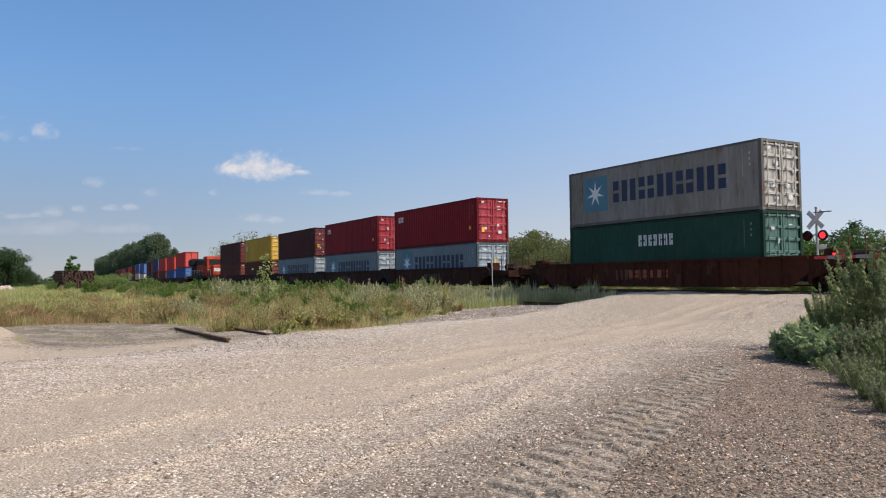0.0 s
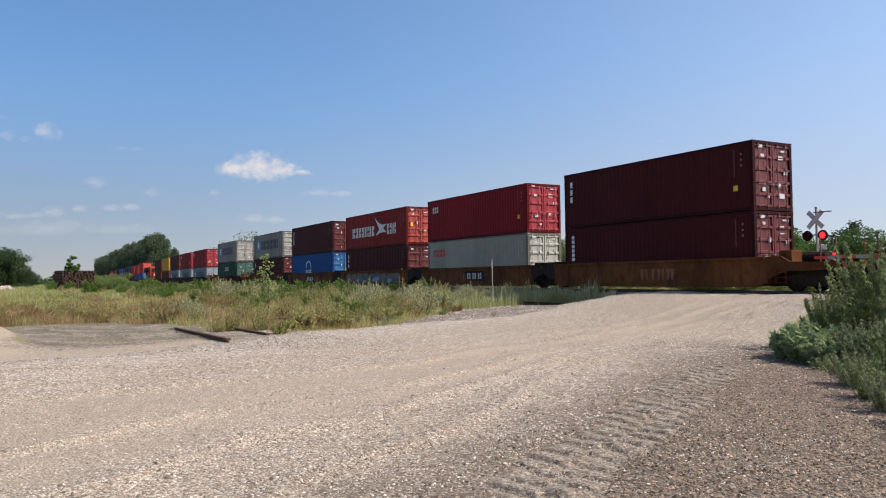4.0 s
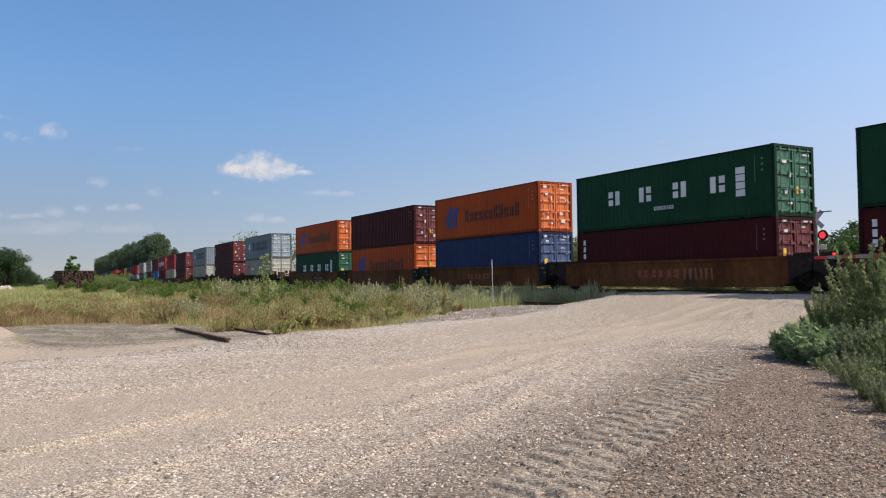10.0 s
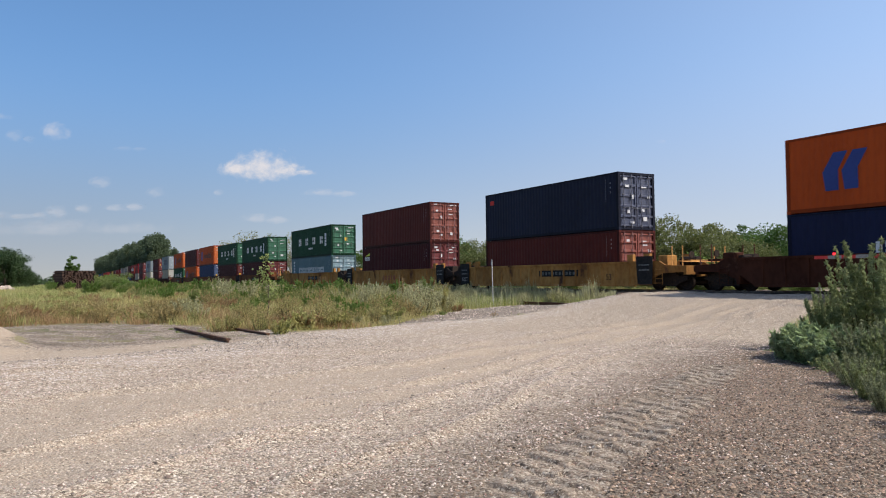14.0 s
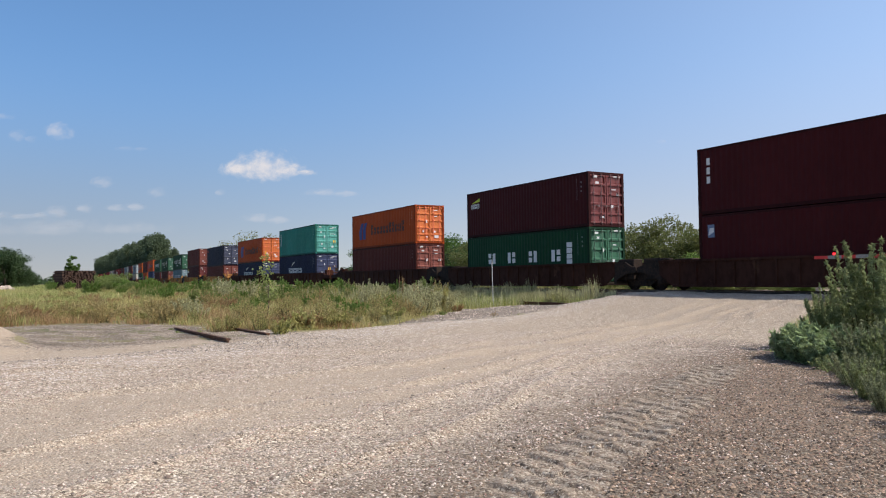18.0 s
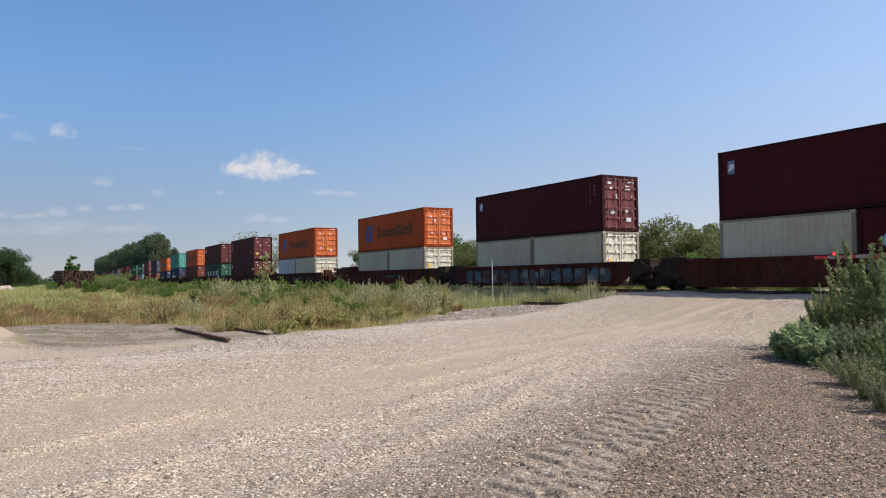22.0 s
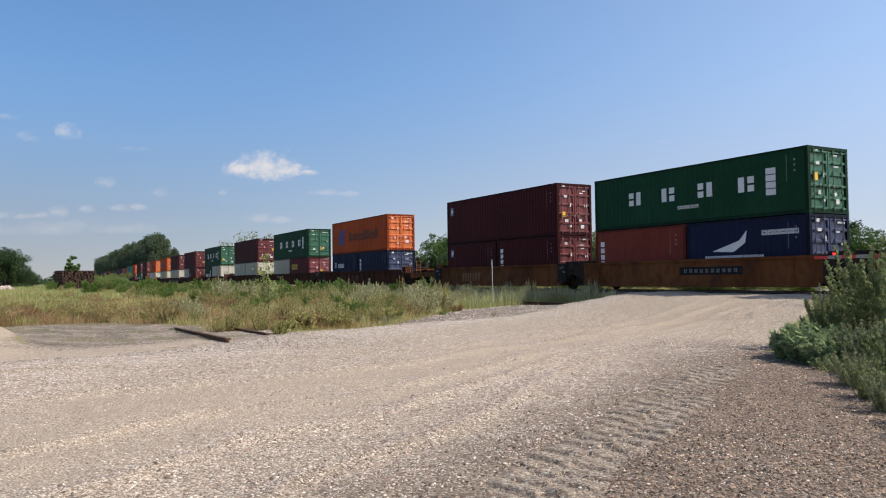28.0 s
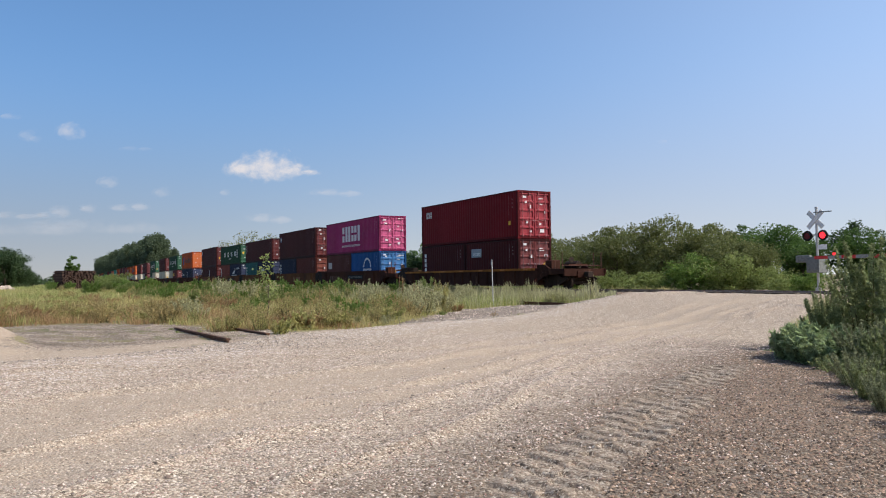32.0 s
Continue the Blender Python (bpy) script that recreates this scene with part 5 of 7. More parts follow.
        part("lettering", shared("white_name", lambda: blocks(Build(), -0.45, 1.55, 0.62, 1.0, 3, -1.477, 0.4).mesh("lettering")), DECAL, p, colour=(0.6, 0.58, 0.55))["kind"] = "stuff"
    if "number" in extras:
        p = part("number_plate", shared("plate", lambda: Build().box(-0.2, 3.2, -1.476, -1.471, 0.7, 1.04).mesh("number_plate")), BLACK_PAINT, w)
        part("lettering", shared("number", lambda: blocks(Build(), 0.0, 3.0, 0.79, 0.95, 10, -1.477, 0.5).mesh("lettering")), DECAL, p, colour=(0.17, 0.17, 0.16))["kind"] = "stuff"
    if "graffiti" in extras:
        rnd = random.Random(7 + int(abs(s)))
        for k in range(9):
            x = -half + 1.3 + (2 * half - 2.6) * k / 9
            q = (2 * half - 2.6) / 9
            pts = [(x + q * a, 0.32 + 0.86 * c) for a, c in ((0.02, 0.1 * rnd.random()), (0.9, 0.12 * rnd.random()), (1.0, 0.5), (0.86, 0.9 + 0.1 * rnd.random()), (0.1, 0.88 + 0.12 * rnd.random()), (-0.04, 0.45))]
            part("graffiti", Build().prism(pts, "y", -1.476, -1.471), DECAL, w, colour=extras["graffiti"][0])
        for c in extras["graffiti"][1:]:
            for k in range(9):
                x, z, q = -half + 1.6 + (2 * half - 3.6) * rnd.random(), 0.5 + 0.5 * rnd.random(), 0.14 + 0.3 * rnd.random()
                pts = [(x + q * 1.5 * math.cos(t) * rnd.uniform(0.4, 1.0), min(max(z + q * 0.8 * math.sin(t) * rnd.uniform(0.5, 1.0), 0.34), 1.2)) for t in [0.785 * j for j in range(8)]]
                part("graffiti", Build().prism(pts, "y", -1.482 - 0.003 * rnd.random(), -1.477), DECAL, w, colour=c)
    else:
        rnd = random.Random(int(abs(s)) + 3)
        if rnd.random() < 0.6:
            x = -half + 2 + (2 * half - 6) * rnd.random()
            for k in range(7):
                x += 0.25 + 0.15 * rnd.random()
                part("graffiti", Build().prism([(x, 0.5), (x + 0.1, 0.5), (x + 0.25 * rnd.random(), 0.98), (x - 0.05, 1.0)], "y", -1.476, -1.471), DECAL, w, colour=tuple(min(v * 1.25 + 0.01, 1) for v in colour))
    w.matrix_basis = track(s)
    MOVING.append((w, s, 0.0))
    return w


PALE_TAGS = {"graffiti": ((0.13, 0.12, 0.11), (0.30, 0.30, 0.28), (0.06, 0.10, 0.13), (0.20, 0.10, 0.05))}
DARK_TAGS = {"graffiti": ((0.06, 0.065, 0.07), (0.05, 0.10, 0.14), (0.17, 0.17, 0.165), (0.09, 0.03, 0.02))}
# right end of the load at 0 s, height of the stack's top, upper load, lower loads, wagon colour, set mark, extras
STACKS = [
    (-103.7, 5.85, "maroon_plain", ["brown_plain"], SOOT, "a", ()),
    (-88.45, 5.85, "yellow", ["brown_plain"], SOOT, "a", ()),
    (-73.15, 5.85, "maroon_plain", ["grey_star"], SOOT, "a", ()),
    (-57.75, 5.85, "crimson_word", ["grey_star"], SOOT, "a", ()),
    (-42.3, 5.85, "crimson_word", ["grey_star"], SOOT, "a", ()),
    (-20.7, 6.18, "worn_star", ["green_capital"], RUSTRED, "b", ("name",)),
    (1.14, 6.18, "worn_star", ["maroon_sign"], OCHRE, "c", ("number",)),
    (16.86, 6.18, "maroon_down6", ["blue_globe"], OCHRE, "c", ("whitename",)),
    (32.5, 6.18, "red_flag", ["maroon_down3"], OCHRE, "c", PALE_TAGS),
    (48.14, 6.18, "crimson_word", ["white_redword"], OCHRE, "c", ("whitename",)),
    (63.8, 6.15, "maroon_down3", ["maroon_down6"], OCHRE, "c", ()),
    (85.3, 6.2, "plain_end_star", ["white_redword"], SOOT, "d", ("guides",)),
    (104.85, 6.2, "maroon_down6", ["maroon_sign"], SOOT, "d", ("guides", "panel")),
    (124.57, 6.2, "grey_star", ["white_redword"], SOOT, "d", ("guides",)),
    (146.09, 6.18, "orange", ["green_low"], OCHRE, "e", ("number",)),
    (161.67, 6.18, "maroon_plain", ["orange"], OCHRE, "e", ("panel",)),
    (177.14, 6.18, "orange", ["blue_dull"], OCHRE, "e", ("name", "panel")),
    (192.72, 5.85, "green", ["maroon_down3"], OCHRE, "e", ("name",)),
    (208.28, 5.85, "green", ["maroon_down3"], OCHRE, "e", ("number",)),
    (229.94, 5.9, "green", ["slate_word"], GOLD, "f", ("guides", "number")),
    (249.51, 6.2, "brown_plain", ["maroon_beacon"], GOLD, "f", ("guides", "panel", "name")),
    (269.11, 5.9, "navy_patch", ["brown_plain"], GOLD, "f", ("guides", "panel", "53", "number")),
    (290.76, 5.87, "orange", ["navy_swoosh"], RUSTRED, "g", ()),
    (310.4, 6.2, "teal_down", ["navy_swoosh"], RUSTRED, "g", ()),
    (332.2, 6.2, "orange", ["brown_plain"], SOOT, "h", ()),
    (351.8, 6.2, "maroon_beacon", ["green_low"], SOOT, "h", ()),
    (371.3, 6.2, "maroon_down3", ["maroon_sign"], SOOT, "h", ()),
    (394.76, 5.86, "orange", ["paleblue20", "cream20"], SOOT, "i", ("number", "rods")),
    (418.19, 5.86, "orange", ["cream20", "cream20"], DULLRED, "j", ("number", "tall_end")),
    (437.54, 5.85, "maroon_sign", ["cream20", "cream20"], DULLRED, "j", DARK_TAGS),
    (457.1, 5.86, "maroon_sign", ["cream20", "maroon20"], DULLRED, "j", ("number",)),
    (478.79, 5.87, "green", ["green20", "cream20"], SOOT, "k", ()),
    (500.36, 5.85, "maroon_plain", ["cream20", "cream20"], RUSTRED, "l", ()),
    (519.87, 5.85, "green", ["cream20", "maroon20_yellow"], RUSTRED, "l", ()),
    (539.0, 5.85, "orange", ["navy20_word", "navy20"], RUSTRED, "l", ()),
    (560.87, 5.85, "maroon_sign", ["maroon20_sign", "maroon20_down"], OCHRE, "m", ("panel",)),
    (576.2, 5.55, "green", ["red20_down", "navy20_wing"], OCHRE, "m", ("number",)),
    (591.58, 5.55, "maroon_down3", ["teal20_down", "navy20_word"], OCHRE, "m", ()),
    (606.94, 5.85, "maroon_sign", ["navy20", "brown20"], OCHRE, "m", ()),
    (622.29, 5.85, "big", ["brown20_label", "blue20_globe"], RUSTRED, "m", ("number",)),
    (641.95, 5.88, "dark_crimson", ["maroon20_down", "maroon20_beacon"], SOOT, "n", ("chord",)),
]
KINDS["big"] = ((0.33, 0.028, 0.12), "big_word", "magenta container with large pale lettering", False, False)
# the part of the train ahead of the locomotive
AHEAD = ["bright_red/blue_plain", "bright_red/blue_plain", "bright_red/brown_plain", "blue_dull/maroon_plain", "maroon_plain/navy_swoosh", "blue_plain/cream", "blue_plain/cream",
         "maroon_plain/brown_plain", "bright_red/cream", "maroon_plain/blue_plain", "bright_red/brown_plain", "brown_plain/grey_star", "maroon_plain/bright_red", "brown_plain/maroon_plain"]
KINDS["cream"] = (CREAM, "", "plain cream-white steel container", False, False)
first = -149.0
for k, pair in enumerate(AHEAD):
    up, down = pair.split("/")
    STACKS.insert(0, (first - 15.45 * k - (5.6 if k > 4 else 0) - (5.6 if k > 9 else 0), 5.85 if k % 3 else 6.15, up, [down], SOOT, "z%d" % (k // 5), ()))
LOCO_AT = -132.6

for i, (d, top, up, downs, colour, group, extras) in enumerate(STACKS):
    near = d > -110
    deep = group in "acem" or group[0] == "z"
    half = 6.75 if deep else 8.25
    mid = d - L40 / 2
    prev = STACKS[i - 1] if i else None
    nxt = STACKS[i + 1] if i + 1 < len(STACKS) else None
    joined_l, joined_r = bool(prev and prev[5] == group), bool(nxt and nxt[5] == group)
    base = 7.75 if deep else 9.8
    end = 10.0 if deep else 10.7
    left = (d - prev[0]) / 2 - 0.04 if joined_l else min(end, (d - prev[0]) - 9.9 if prev and d - prev[0] < 24 else end)
    right = (nxt[0] - d) / 2 - 0.04 if joined_r else min(end, (nxt[0] - d) / 2 - 0.2 if nxt and nxt[0] - d < 24 else end)
    if not joined_l and prev and d - prev[0] < 24:
        left = (d - prev[0]) / 2 - 0.2
    left, right = max(left, half + 0.3), max(right, half + 0.3)
    trucks = [right + 0.04 if joined_r else right - 1.5]
    if not joined_l:
        trucks.append(-(left - 1.5))
    tone = {SOOT: "dark sooty brown", OCHRE: "weathered ochre-yellow", RUSTRED: "rust-brown", GOLD: "yellow painted", DULLRED: "dull red"}[colour]
    lab = tone + (" well wagon with graffiti on its side sill" if "graffiti" in extras else " steel well wagon carrying stacked containers")
    well_wagon(mid, colour, half, round(left, 2), round(right, 2), lab, trucks, 2 if deep else 15, extras)
    low = LOW if top < 6.0 or len(downs) > 1 else HIGH
    up_h = LOW if top < 5.6 else HIGH
    if len(downs) == 1:
        load(downs[0], d, FLOOR, L40, low, near)
    else:
        load(downs[0], d - L40 + L20, FLOOR, L20, LOW, near)
        load(downs[1], d, FLOOR, L20, LOW, near)
    load(up, d, FLOOR + low, L40, up_h, near)


def locomotive(s):
    """A diesel freight locomotive, cab towards +x."""
    red, black = (0.42, 0.05, 0.02), (0.018, 0.018, 0.02)
    w = thing("locomotive", "black and orange-red diesel locomotive amid the train", "locomotive")
    part("underframe", Build().box(-10.9, 10.9, -1.5, 1.5, 1.15, 1.55, 0.04).box(-11.2, -10.9, -1.5, 1.5, 0.4, 1.6).box(10.9, 11.2, -1.5, 1.5, 0.4, 1.6), CAR_PAINT, w, colour=black)
    part("hood", Build().box(-10.2, 4.6, -0.95, 0.95, 1.55, 4.3, 0.12).box(-10.2, -5.5, -1.5, 1.5, 3.3, 4.55, 0.2), CAR_PAINT, w, colour=black)
    part("hood_band", Build().box(-4.5, 3.0, -0.97, 0.97, 2.2, 3.4, 0.01), CAR_PAINT, w, colour=red)
    cab = part("cab", Build().prism([(4.7, 1.55), (4.7, 4.6), (7.6, 4.6), (8.1, 4.2), (8.1, 1.55)], "y", -1.5, 1.5), CAR_PAINT, w, colour=red)
    for y in (-1.51, 1.51):
        for x in (5.2, 6.4):
            part("window", Build().box(x, x + 0.9, min(y, y * 0.98), max(y, y * 0.98), 3.1, 4.0, 0.01), BLACK_PAINT, cab)
    part("windshield", Build().box(8.08, 8.14, -1.2, 1.2, 3.2, 4.1, 0.01), BLACK_PAINT, cab)
    part("nose", Build().box(8.1, 10.4, -1.0, 1.0, 1.55, 3.2, 0.15), CAR_PAINT, w, colour=red)
    part("stripe", Build().box(10.4, 10.42, -0.9, 0.9, 2.2, 2.7), CAR_PAINT, w, colour=(0.6, 0.6, 0.6))
    part("fuel_tank", Build().box(-3.2, 3.2, -1.4, 1.4, 0.35, 1.15, 0.2), CAR_PAINT, w, colour=black)
    rail = Build()
    for y in (-1.45, 1.45):
        for k in range(14):
            x = -10.5 + k * 1.6
            rail.tube((x, y, 1.55), (x, y, 2.5), 0.02, 6)
        rail.tube((-10.5, y, 2.5), (10.3, y, 2.5), 0.02, 6)
    part("handrail", rail, CAR_PAINT, w, colour=(0.6, 0.6, 0.6))
    for x in (-8.2, -6.4, 6.4, 8.2):
        truck(w, x)
    w.matrix_basis = track(s)
    MOVING.append((w, s, 0.0))


locomotive(LOCO_AT)


# ---------------------------------------------------------------- crossing signals
DULL_GREY = surface("weathered_grey_steel", [(0.15, 0.16, 0.15), (0.20, 0.205, 0.19), (0.11, 0.11, 0.10)], big=2.0, fine=12.0, rough=0.7, bump=0.08)


def lamp_unit(parent, x, z, lens, lit):
    u = part("warning_light", Build().tube((x, -0.16, z), (x, -0.13, z), 0.25, 24).tube((x, -0.12, z), (x, 0.1, z), 0.13, 16), BLACK_PAINT, parent)
    part("lens", Build().tube((x, -0.185, z), (x, -0.165, z), 0.15, 20), lens, u, "red lens" + (", lit" if lit else ", dark"))
    hood = Build()
    n = 10
    pts = []
    for y in (-0.17, -0.27):
        pts += [(x + 0.19 * math.cos(a), y, z + 0.19 * math.sin(a)) for a in [math.pi * (k / n) for k in range(n + 1)]]
        pts += [(x + 0.18 * math.cos(a), y, z + 0.18 * math.sin(a)) for a in [math.pi * (k / n) for k in range(n + 1)]]
    m = n + 1
    q = []
    for k in range(n):
        q += [(k, k + 1, k + 1 + 2 * m, k + 2 * m), (k + m, k + 3 * m, k + 1 + 3 * m, k + 1 + m), (k + 2 * m, k + 1 + 2 * m, k + 1 + 3 * m, k + 3 * m)]
    hood.add(pts, q)
    part("hood", hood, BLACK_PAINT, u)
    return u


def crossing_signal(at, lit, label):
    s = thing("crossing_signal", label, "crossing signal", "level crossing signals", at)
    part("mast", Build().tube((0, 0, 0), (0, 0, 4.05), 0.06, 14).tube((0, 0, 4.05), (0, 0, 4.12), 0.075, 14), GALV, s)
    part("base", Build().box(-0.3, 0.3, -0.3, 0.3, -0.35, 0.12, 0.02).tube((0, 0, 0.12), (0, 0, 0.3), 0.14, 12), GALV, s)
    for k, t in enumerate((45, -45)):
        p = part("crossbuck_blade", Build().box(-0.54, 0.54, -0.02, 0.0, -0.115, 0.115, 0.004), WHITE_PAINT, s, at=pose(0, -0.075 - 0.024 * k, 3.52, 0, t, 0))
        part("border", Build().box(-0.5, 0.5, -0.026, -0.021, -0.105, -0.092).box(-0.5, 0.5, -0.026, -0.021, 0.092, 0.105), GALV, p)
    part("bracket", Build().box(-0.06, 0.86, -0.13, -0.1, 3.83, 3.88), DULL_GREY, s)
    part("crossarm", Build().tube((-0.5, 0, 2.8), (0.5, 0, 2.8), 0.035, 10), GALV, s)
    lamp_unit(s, -0.4, 2.76, RED_LENS, False) if lit == 1 else lamp_unit(s, -0.4, 2.76, RED_LAMP, True)
    lamp_unit(s, 0.4, 2.76, RED_LAMP, True) if lit == 1 else lamp_unit(s, 0.4, 2.76, RED_LENS, False)
    part("track_sign", Build().box(0.08, 0.55, -0.09, -0.075, 2.1, 2.32, 0.004), WHITE_PAINT, s)
    mech = part("gate_mechanism", Build().box(-0.35, 0.3, -0.35, 0.3, 1.0, 1.75, 0.03).box(-0.28, 0.22, -0.38, -0.34, 1.1, 1.65, 0.01), DULL_GREY, s)
    return s


def gate_arm(parent, length, side, z):
    """A red and white striped arm reaching out along x from the mast, with a counterweight behind it."""
    arm = part("gate_arm", Build().box(min(0, side * 1.2), max(0, side * 1.2), -0.48, -0.42, z - 0.07, z + 0.07), GALV, parent)
    w = 0.45
    n = int((length - 1.2) / w)
    for k in range(n):
        a, c = sorted((side * (1.2 + k * w), side * (1.2 + (k + 1) * w)))
        h = 0.06 - 0.012 * k / n
        # the arm's white sections carry the shade of this face in their colour
        part("stripe_section", Build().box(a, c, -0.475, -0.43, z - h, z + h), RED_PAINT if (n - k) % 2 else DULL_WHITE, arm)
    for d in (1.05, 0.6 * length, length - 1.1):
        lamp = part("gate_light", Build().tube((side * (length - d), -0.45, z + 0.06), (side * (length - d), -0.45, z + 0.13), 0.04, 10), RED_LAMP, arm, "small red lamp, lit")
    part("counterweight", Build().box(min(-side * 0.5, -side * 1.5), max(-side * 0.5, -side * 1.5), -0.5, -0.38, z - 0.22, z + 0.2, 0.03), DULL_GREY, parent)
    return arm


far_signal = crossing_signal(pose(-23.28, 7.07, -0.27), 1, "silver crossing mast with crossbuck and red lights")
part("counterweight", Build().box(-1.1, -0.35, -0.1, 0.1, 1.5, 1.85, 0.04), DULL_GREY, far_signal)
near_gate = crossing_signal(pose(-8.3, -4.0, gz(-8.3, -4.0)), 0, "silver crossing mast with lowered striped gate arm")
gate_arm(near_gate, 7.45, -1, 1.18 - gz(-8.3, -4.0))

# thin marker stake among the weeds
stake = thing("marker_stake", "thin white marker stake among the weeds", "stake", at=pose(-31.6, -5.8, gz(-31.6, -5.8), 0, -2.0, 0))
part("stake_rod", Build().box(-0.022, 0.022, -0.015, 0.015, -0.2, 2.3, 0.004), GALV, stake)
part("reflector", Build().box(-0.04, 0.04, -0.03, -0.022, 2.02, 2.2, 0.002), GALV, stake)

# stack of old ties far off in the field
stack = thing("tie_stack", "tall stack of dark discarded railway ties", "timber stack", at=pose(-143.6, -16.4, LOWLAND - 0.02, 0, 0, -60))
rs = random.Random(5)
end_tie = Build().box(-0.12, 0.12, -1.3, 1.3, 0, 0.17, 0.008).mesh("tie")
OLD_WOOD = surface("old_dark_timber", [(0.05, 0.03, 0.022), (0.09, 0.05, 0.035), (0.035, 0.022, 0.017)], big=2.0, fine=11.0, rough=0.95, bump=0.5, each=0.45)
end_tie.materials.append(OLD_WOOD)
for row in range(20):
    n = 23 - (row // 6)
    for k in range(n):
        if row > 16 and rs.random() < 0.3:
            continue
        part("tie", end_tie, OLD_WOOD, stack, at=pose(-3.3 + 0.29 * k + 0.14 * (row // 6) + rs.uniform(-0.03, 0.03), rs.uniform(-0.35, 0.35), 0.172 * row, 0, 0, rs.uniform(-3, 3)))

# pale heap of concrete rubble at the edge of the field
rubble = thing("rubble_heap", "low heap of pale broken concrete in the grass", "rubble", at=pose(-160, -26.5, LOWLAND))
for k in range(14):
    a = rs.uniform(-3.0, 3.0)
    h = rs.uniform(0.35, 0.8)
    part("block", Build().prism([(-h, -0.1), (h * 0.9, -0.1), (h * 0.7, h), (-h * 0.6, h * 1.2)], "y", -h * 0.7, h * 0.7), STONE, rubble, at=pose(a, rs.uniform(-1.5, 1.5), rs.uniform(0, 0.3), rs.uniform(-8, 8), rs.uniform(-12, 12), rs.uniform(0, 360)))


# ---------------------------------------------------------------- clouds
def cloud_material(name, seed, cover, strength):
    m = bpy.data.materials.new(name)
    m.use_nodes = True
    n, l = m.node_tree.nodes, m.node_tree.links
    n.clear()
    out, mix = n.new("ShaderNodeOutputMaterial"), n.new("ShaderNodeMixShader")
    # the sheet emits its own white in place of sunlight on the vapour
    tr, em = n.new("ShaderNodeBsdfTransparent"), n.new("ShaderNodeEmission")
    em.inputs["Color"].default_value, em.inputs["Strength"].default_value = (0.97, 0.93, 0.95, 1), strength
    co = n.new("ShaderNodeTexCoord")
    mp = n.new("ShaderNodeMapping")
    mp.inputs["Location"].default_value = (seed * 7.3, seed * 3.1, 0)
    mp.inputs["Scale"].default_value = (1.0, 1.0, 1.0)
    l.new(co.outputs["Object"], mp.inputs["Vector"])
    no = n.new("ShaderNodeTexNoise")
    no.inputs["Scale"].default_value, no.inputs["Detail"].default_value, no.inputs["Roughness"].default_value = 0.024, 8.0, 0.6
    l.new(mp.outputs[0], no.inputs["Vector"])
    at = n.new("ShaderNodeAttribute")
    at.attribute_name = "body"
    ad = n.new("ShaderNodeMath")
    ad.operation = "MULTIPLY_ADD"
    l.new(no.outputs["Fac"], ad.inputs[0])
    ad.inputs[1].default_value = 1.5
    l.new(at.outputs["Fac"], ad.inputs[2])
    rg = n.new("ShaderNodeMapRange")
    rg.interpolation_type = "SMOOTHSTEP"
    rg.inputs["From Min"].default_value, rg.inputs["From Max"].default_value = 0.82, 1.9
    rg.inputs["To Max"].default_value = cover
    l.new(ad.outputs[0], rg.inputs["Value"])
    l.new(rg.outputs[0], mix.inputs[0])
    l.new(tr.outputs[0], mix.inputs[1])
    l.new(em.outputs[0], mix.inputs[2])
    l.new(mix.outputs[0], out.inputs["Surface"])
    return m


def cloud(across, down, w, h, drift, cover, seed, lumps):
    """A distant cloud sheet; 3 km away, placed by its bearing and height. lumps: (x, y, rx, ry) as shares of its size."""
    d, f = 3000.0, 1373.82

    def spot(x):
        return CAM_AT @ Matrix.Translation(((x - 784) / f * d, (441 - down) / f * d, -d))
    W_, H_ = w / f * d, h / f * d
    xs, ys = np.linspace(-0.75, 0.75, 73), np.linspace(-0.75, 0.75, 41)
    X, Y = np.meshgrid(xs, ys)
    body = np.full(X.shape, -1.0)
    for lx, ly, rx, ry in lumps:
        q = np.sqrt(((X - lx) / rx) ** 2 + (np.where(Y < ly, (Y - ly) * 1.7, Y - ly) / ry) ** 2)
        body = np.maximum(body, 1.05 - 1.0 * q)
    body = np.clip(body, -0.8, 1.0)
    i = np.arange(X.size).reshape(X.shape)
    quads_ = np.stack([i[:-1, :-1], i[:-1, 1:], i[1:, 1:], i[1:, :-1]], -1).reshape(-1, 4)
    bulge = 60.0 * np.clip(body, 0, 1)
    me = np_mesh("cloud", np.stack([X * W_, Y * H_, bulge], -1).reshape(-1, 3), quads_)
    at = me.attributes.new("body", "FLOAT", "POINT")
    at.data.foreach_set("value", body.astype(np.float32).ravel())
    me.materials.append(cloud_material("cloud_vapour", seed, cover, 0.80))
    ob = tagged(new("cloud", me), "small white fair-weather cloud drifting slowly", "cloud", "clouds")
    ob.visible_shadow = False
    ob.matrix_basis = spot(across)
    DRIFTING.append((ob, spot(across), spot(across + drift)))


ROUND = [(0, 0, 0.5, 0.5)]
FLAT = [(-0.2, 0, 0.4, 0.35), (0.2, -0.05, 0.35, 0.3)]
cloud(457, 292, 150, 62, 15, 1.0, 1, [(0.0, -0.16, 0.46, 0.66), (-0.26, -0.17, 0.3, 0.38), (0.3, -0.2, 0.3, 0.32), (0.5, -0.24, 0.2, 0.14)])
cloud(80, 236, 62, 44, 46, 0.45, 2, ROUND)
cloud(582, 343, 92, 28, 16, 0.34, 3, FLAT)
cloud(467, 389, 84, 36, 13, 0.34, 4, FLAT)
cloud(215, 369, 70, 24, 16, 0.34, 5, [(-0.2, -0.05, 0.4, 0.4), (0.25, 0.05, 0.35, 0.45)])
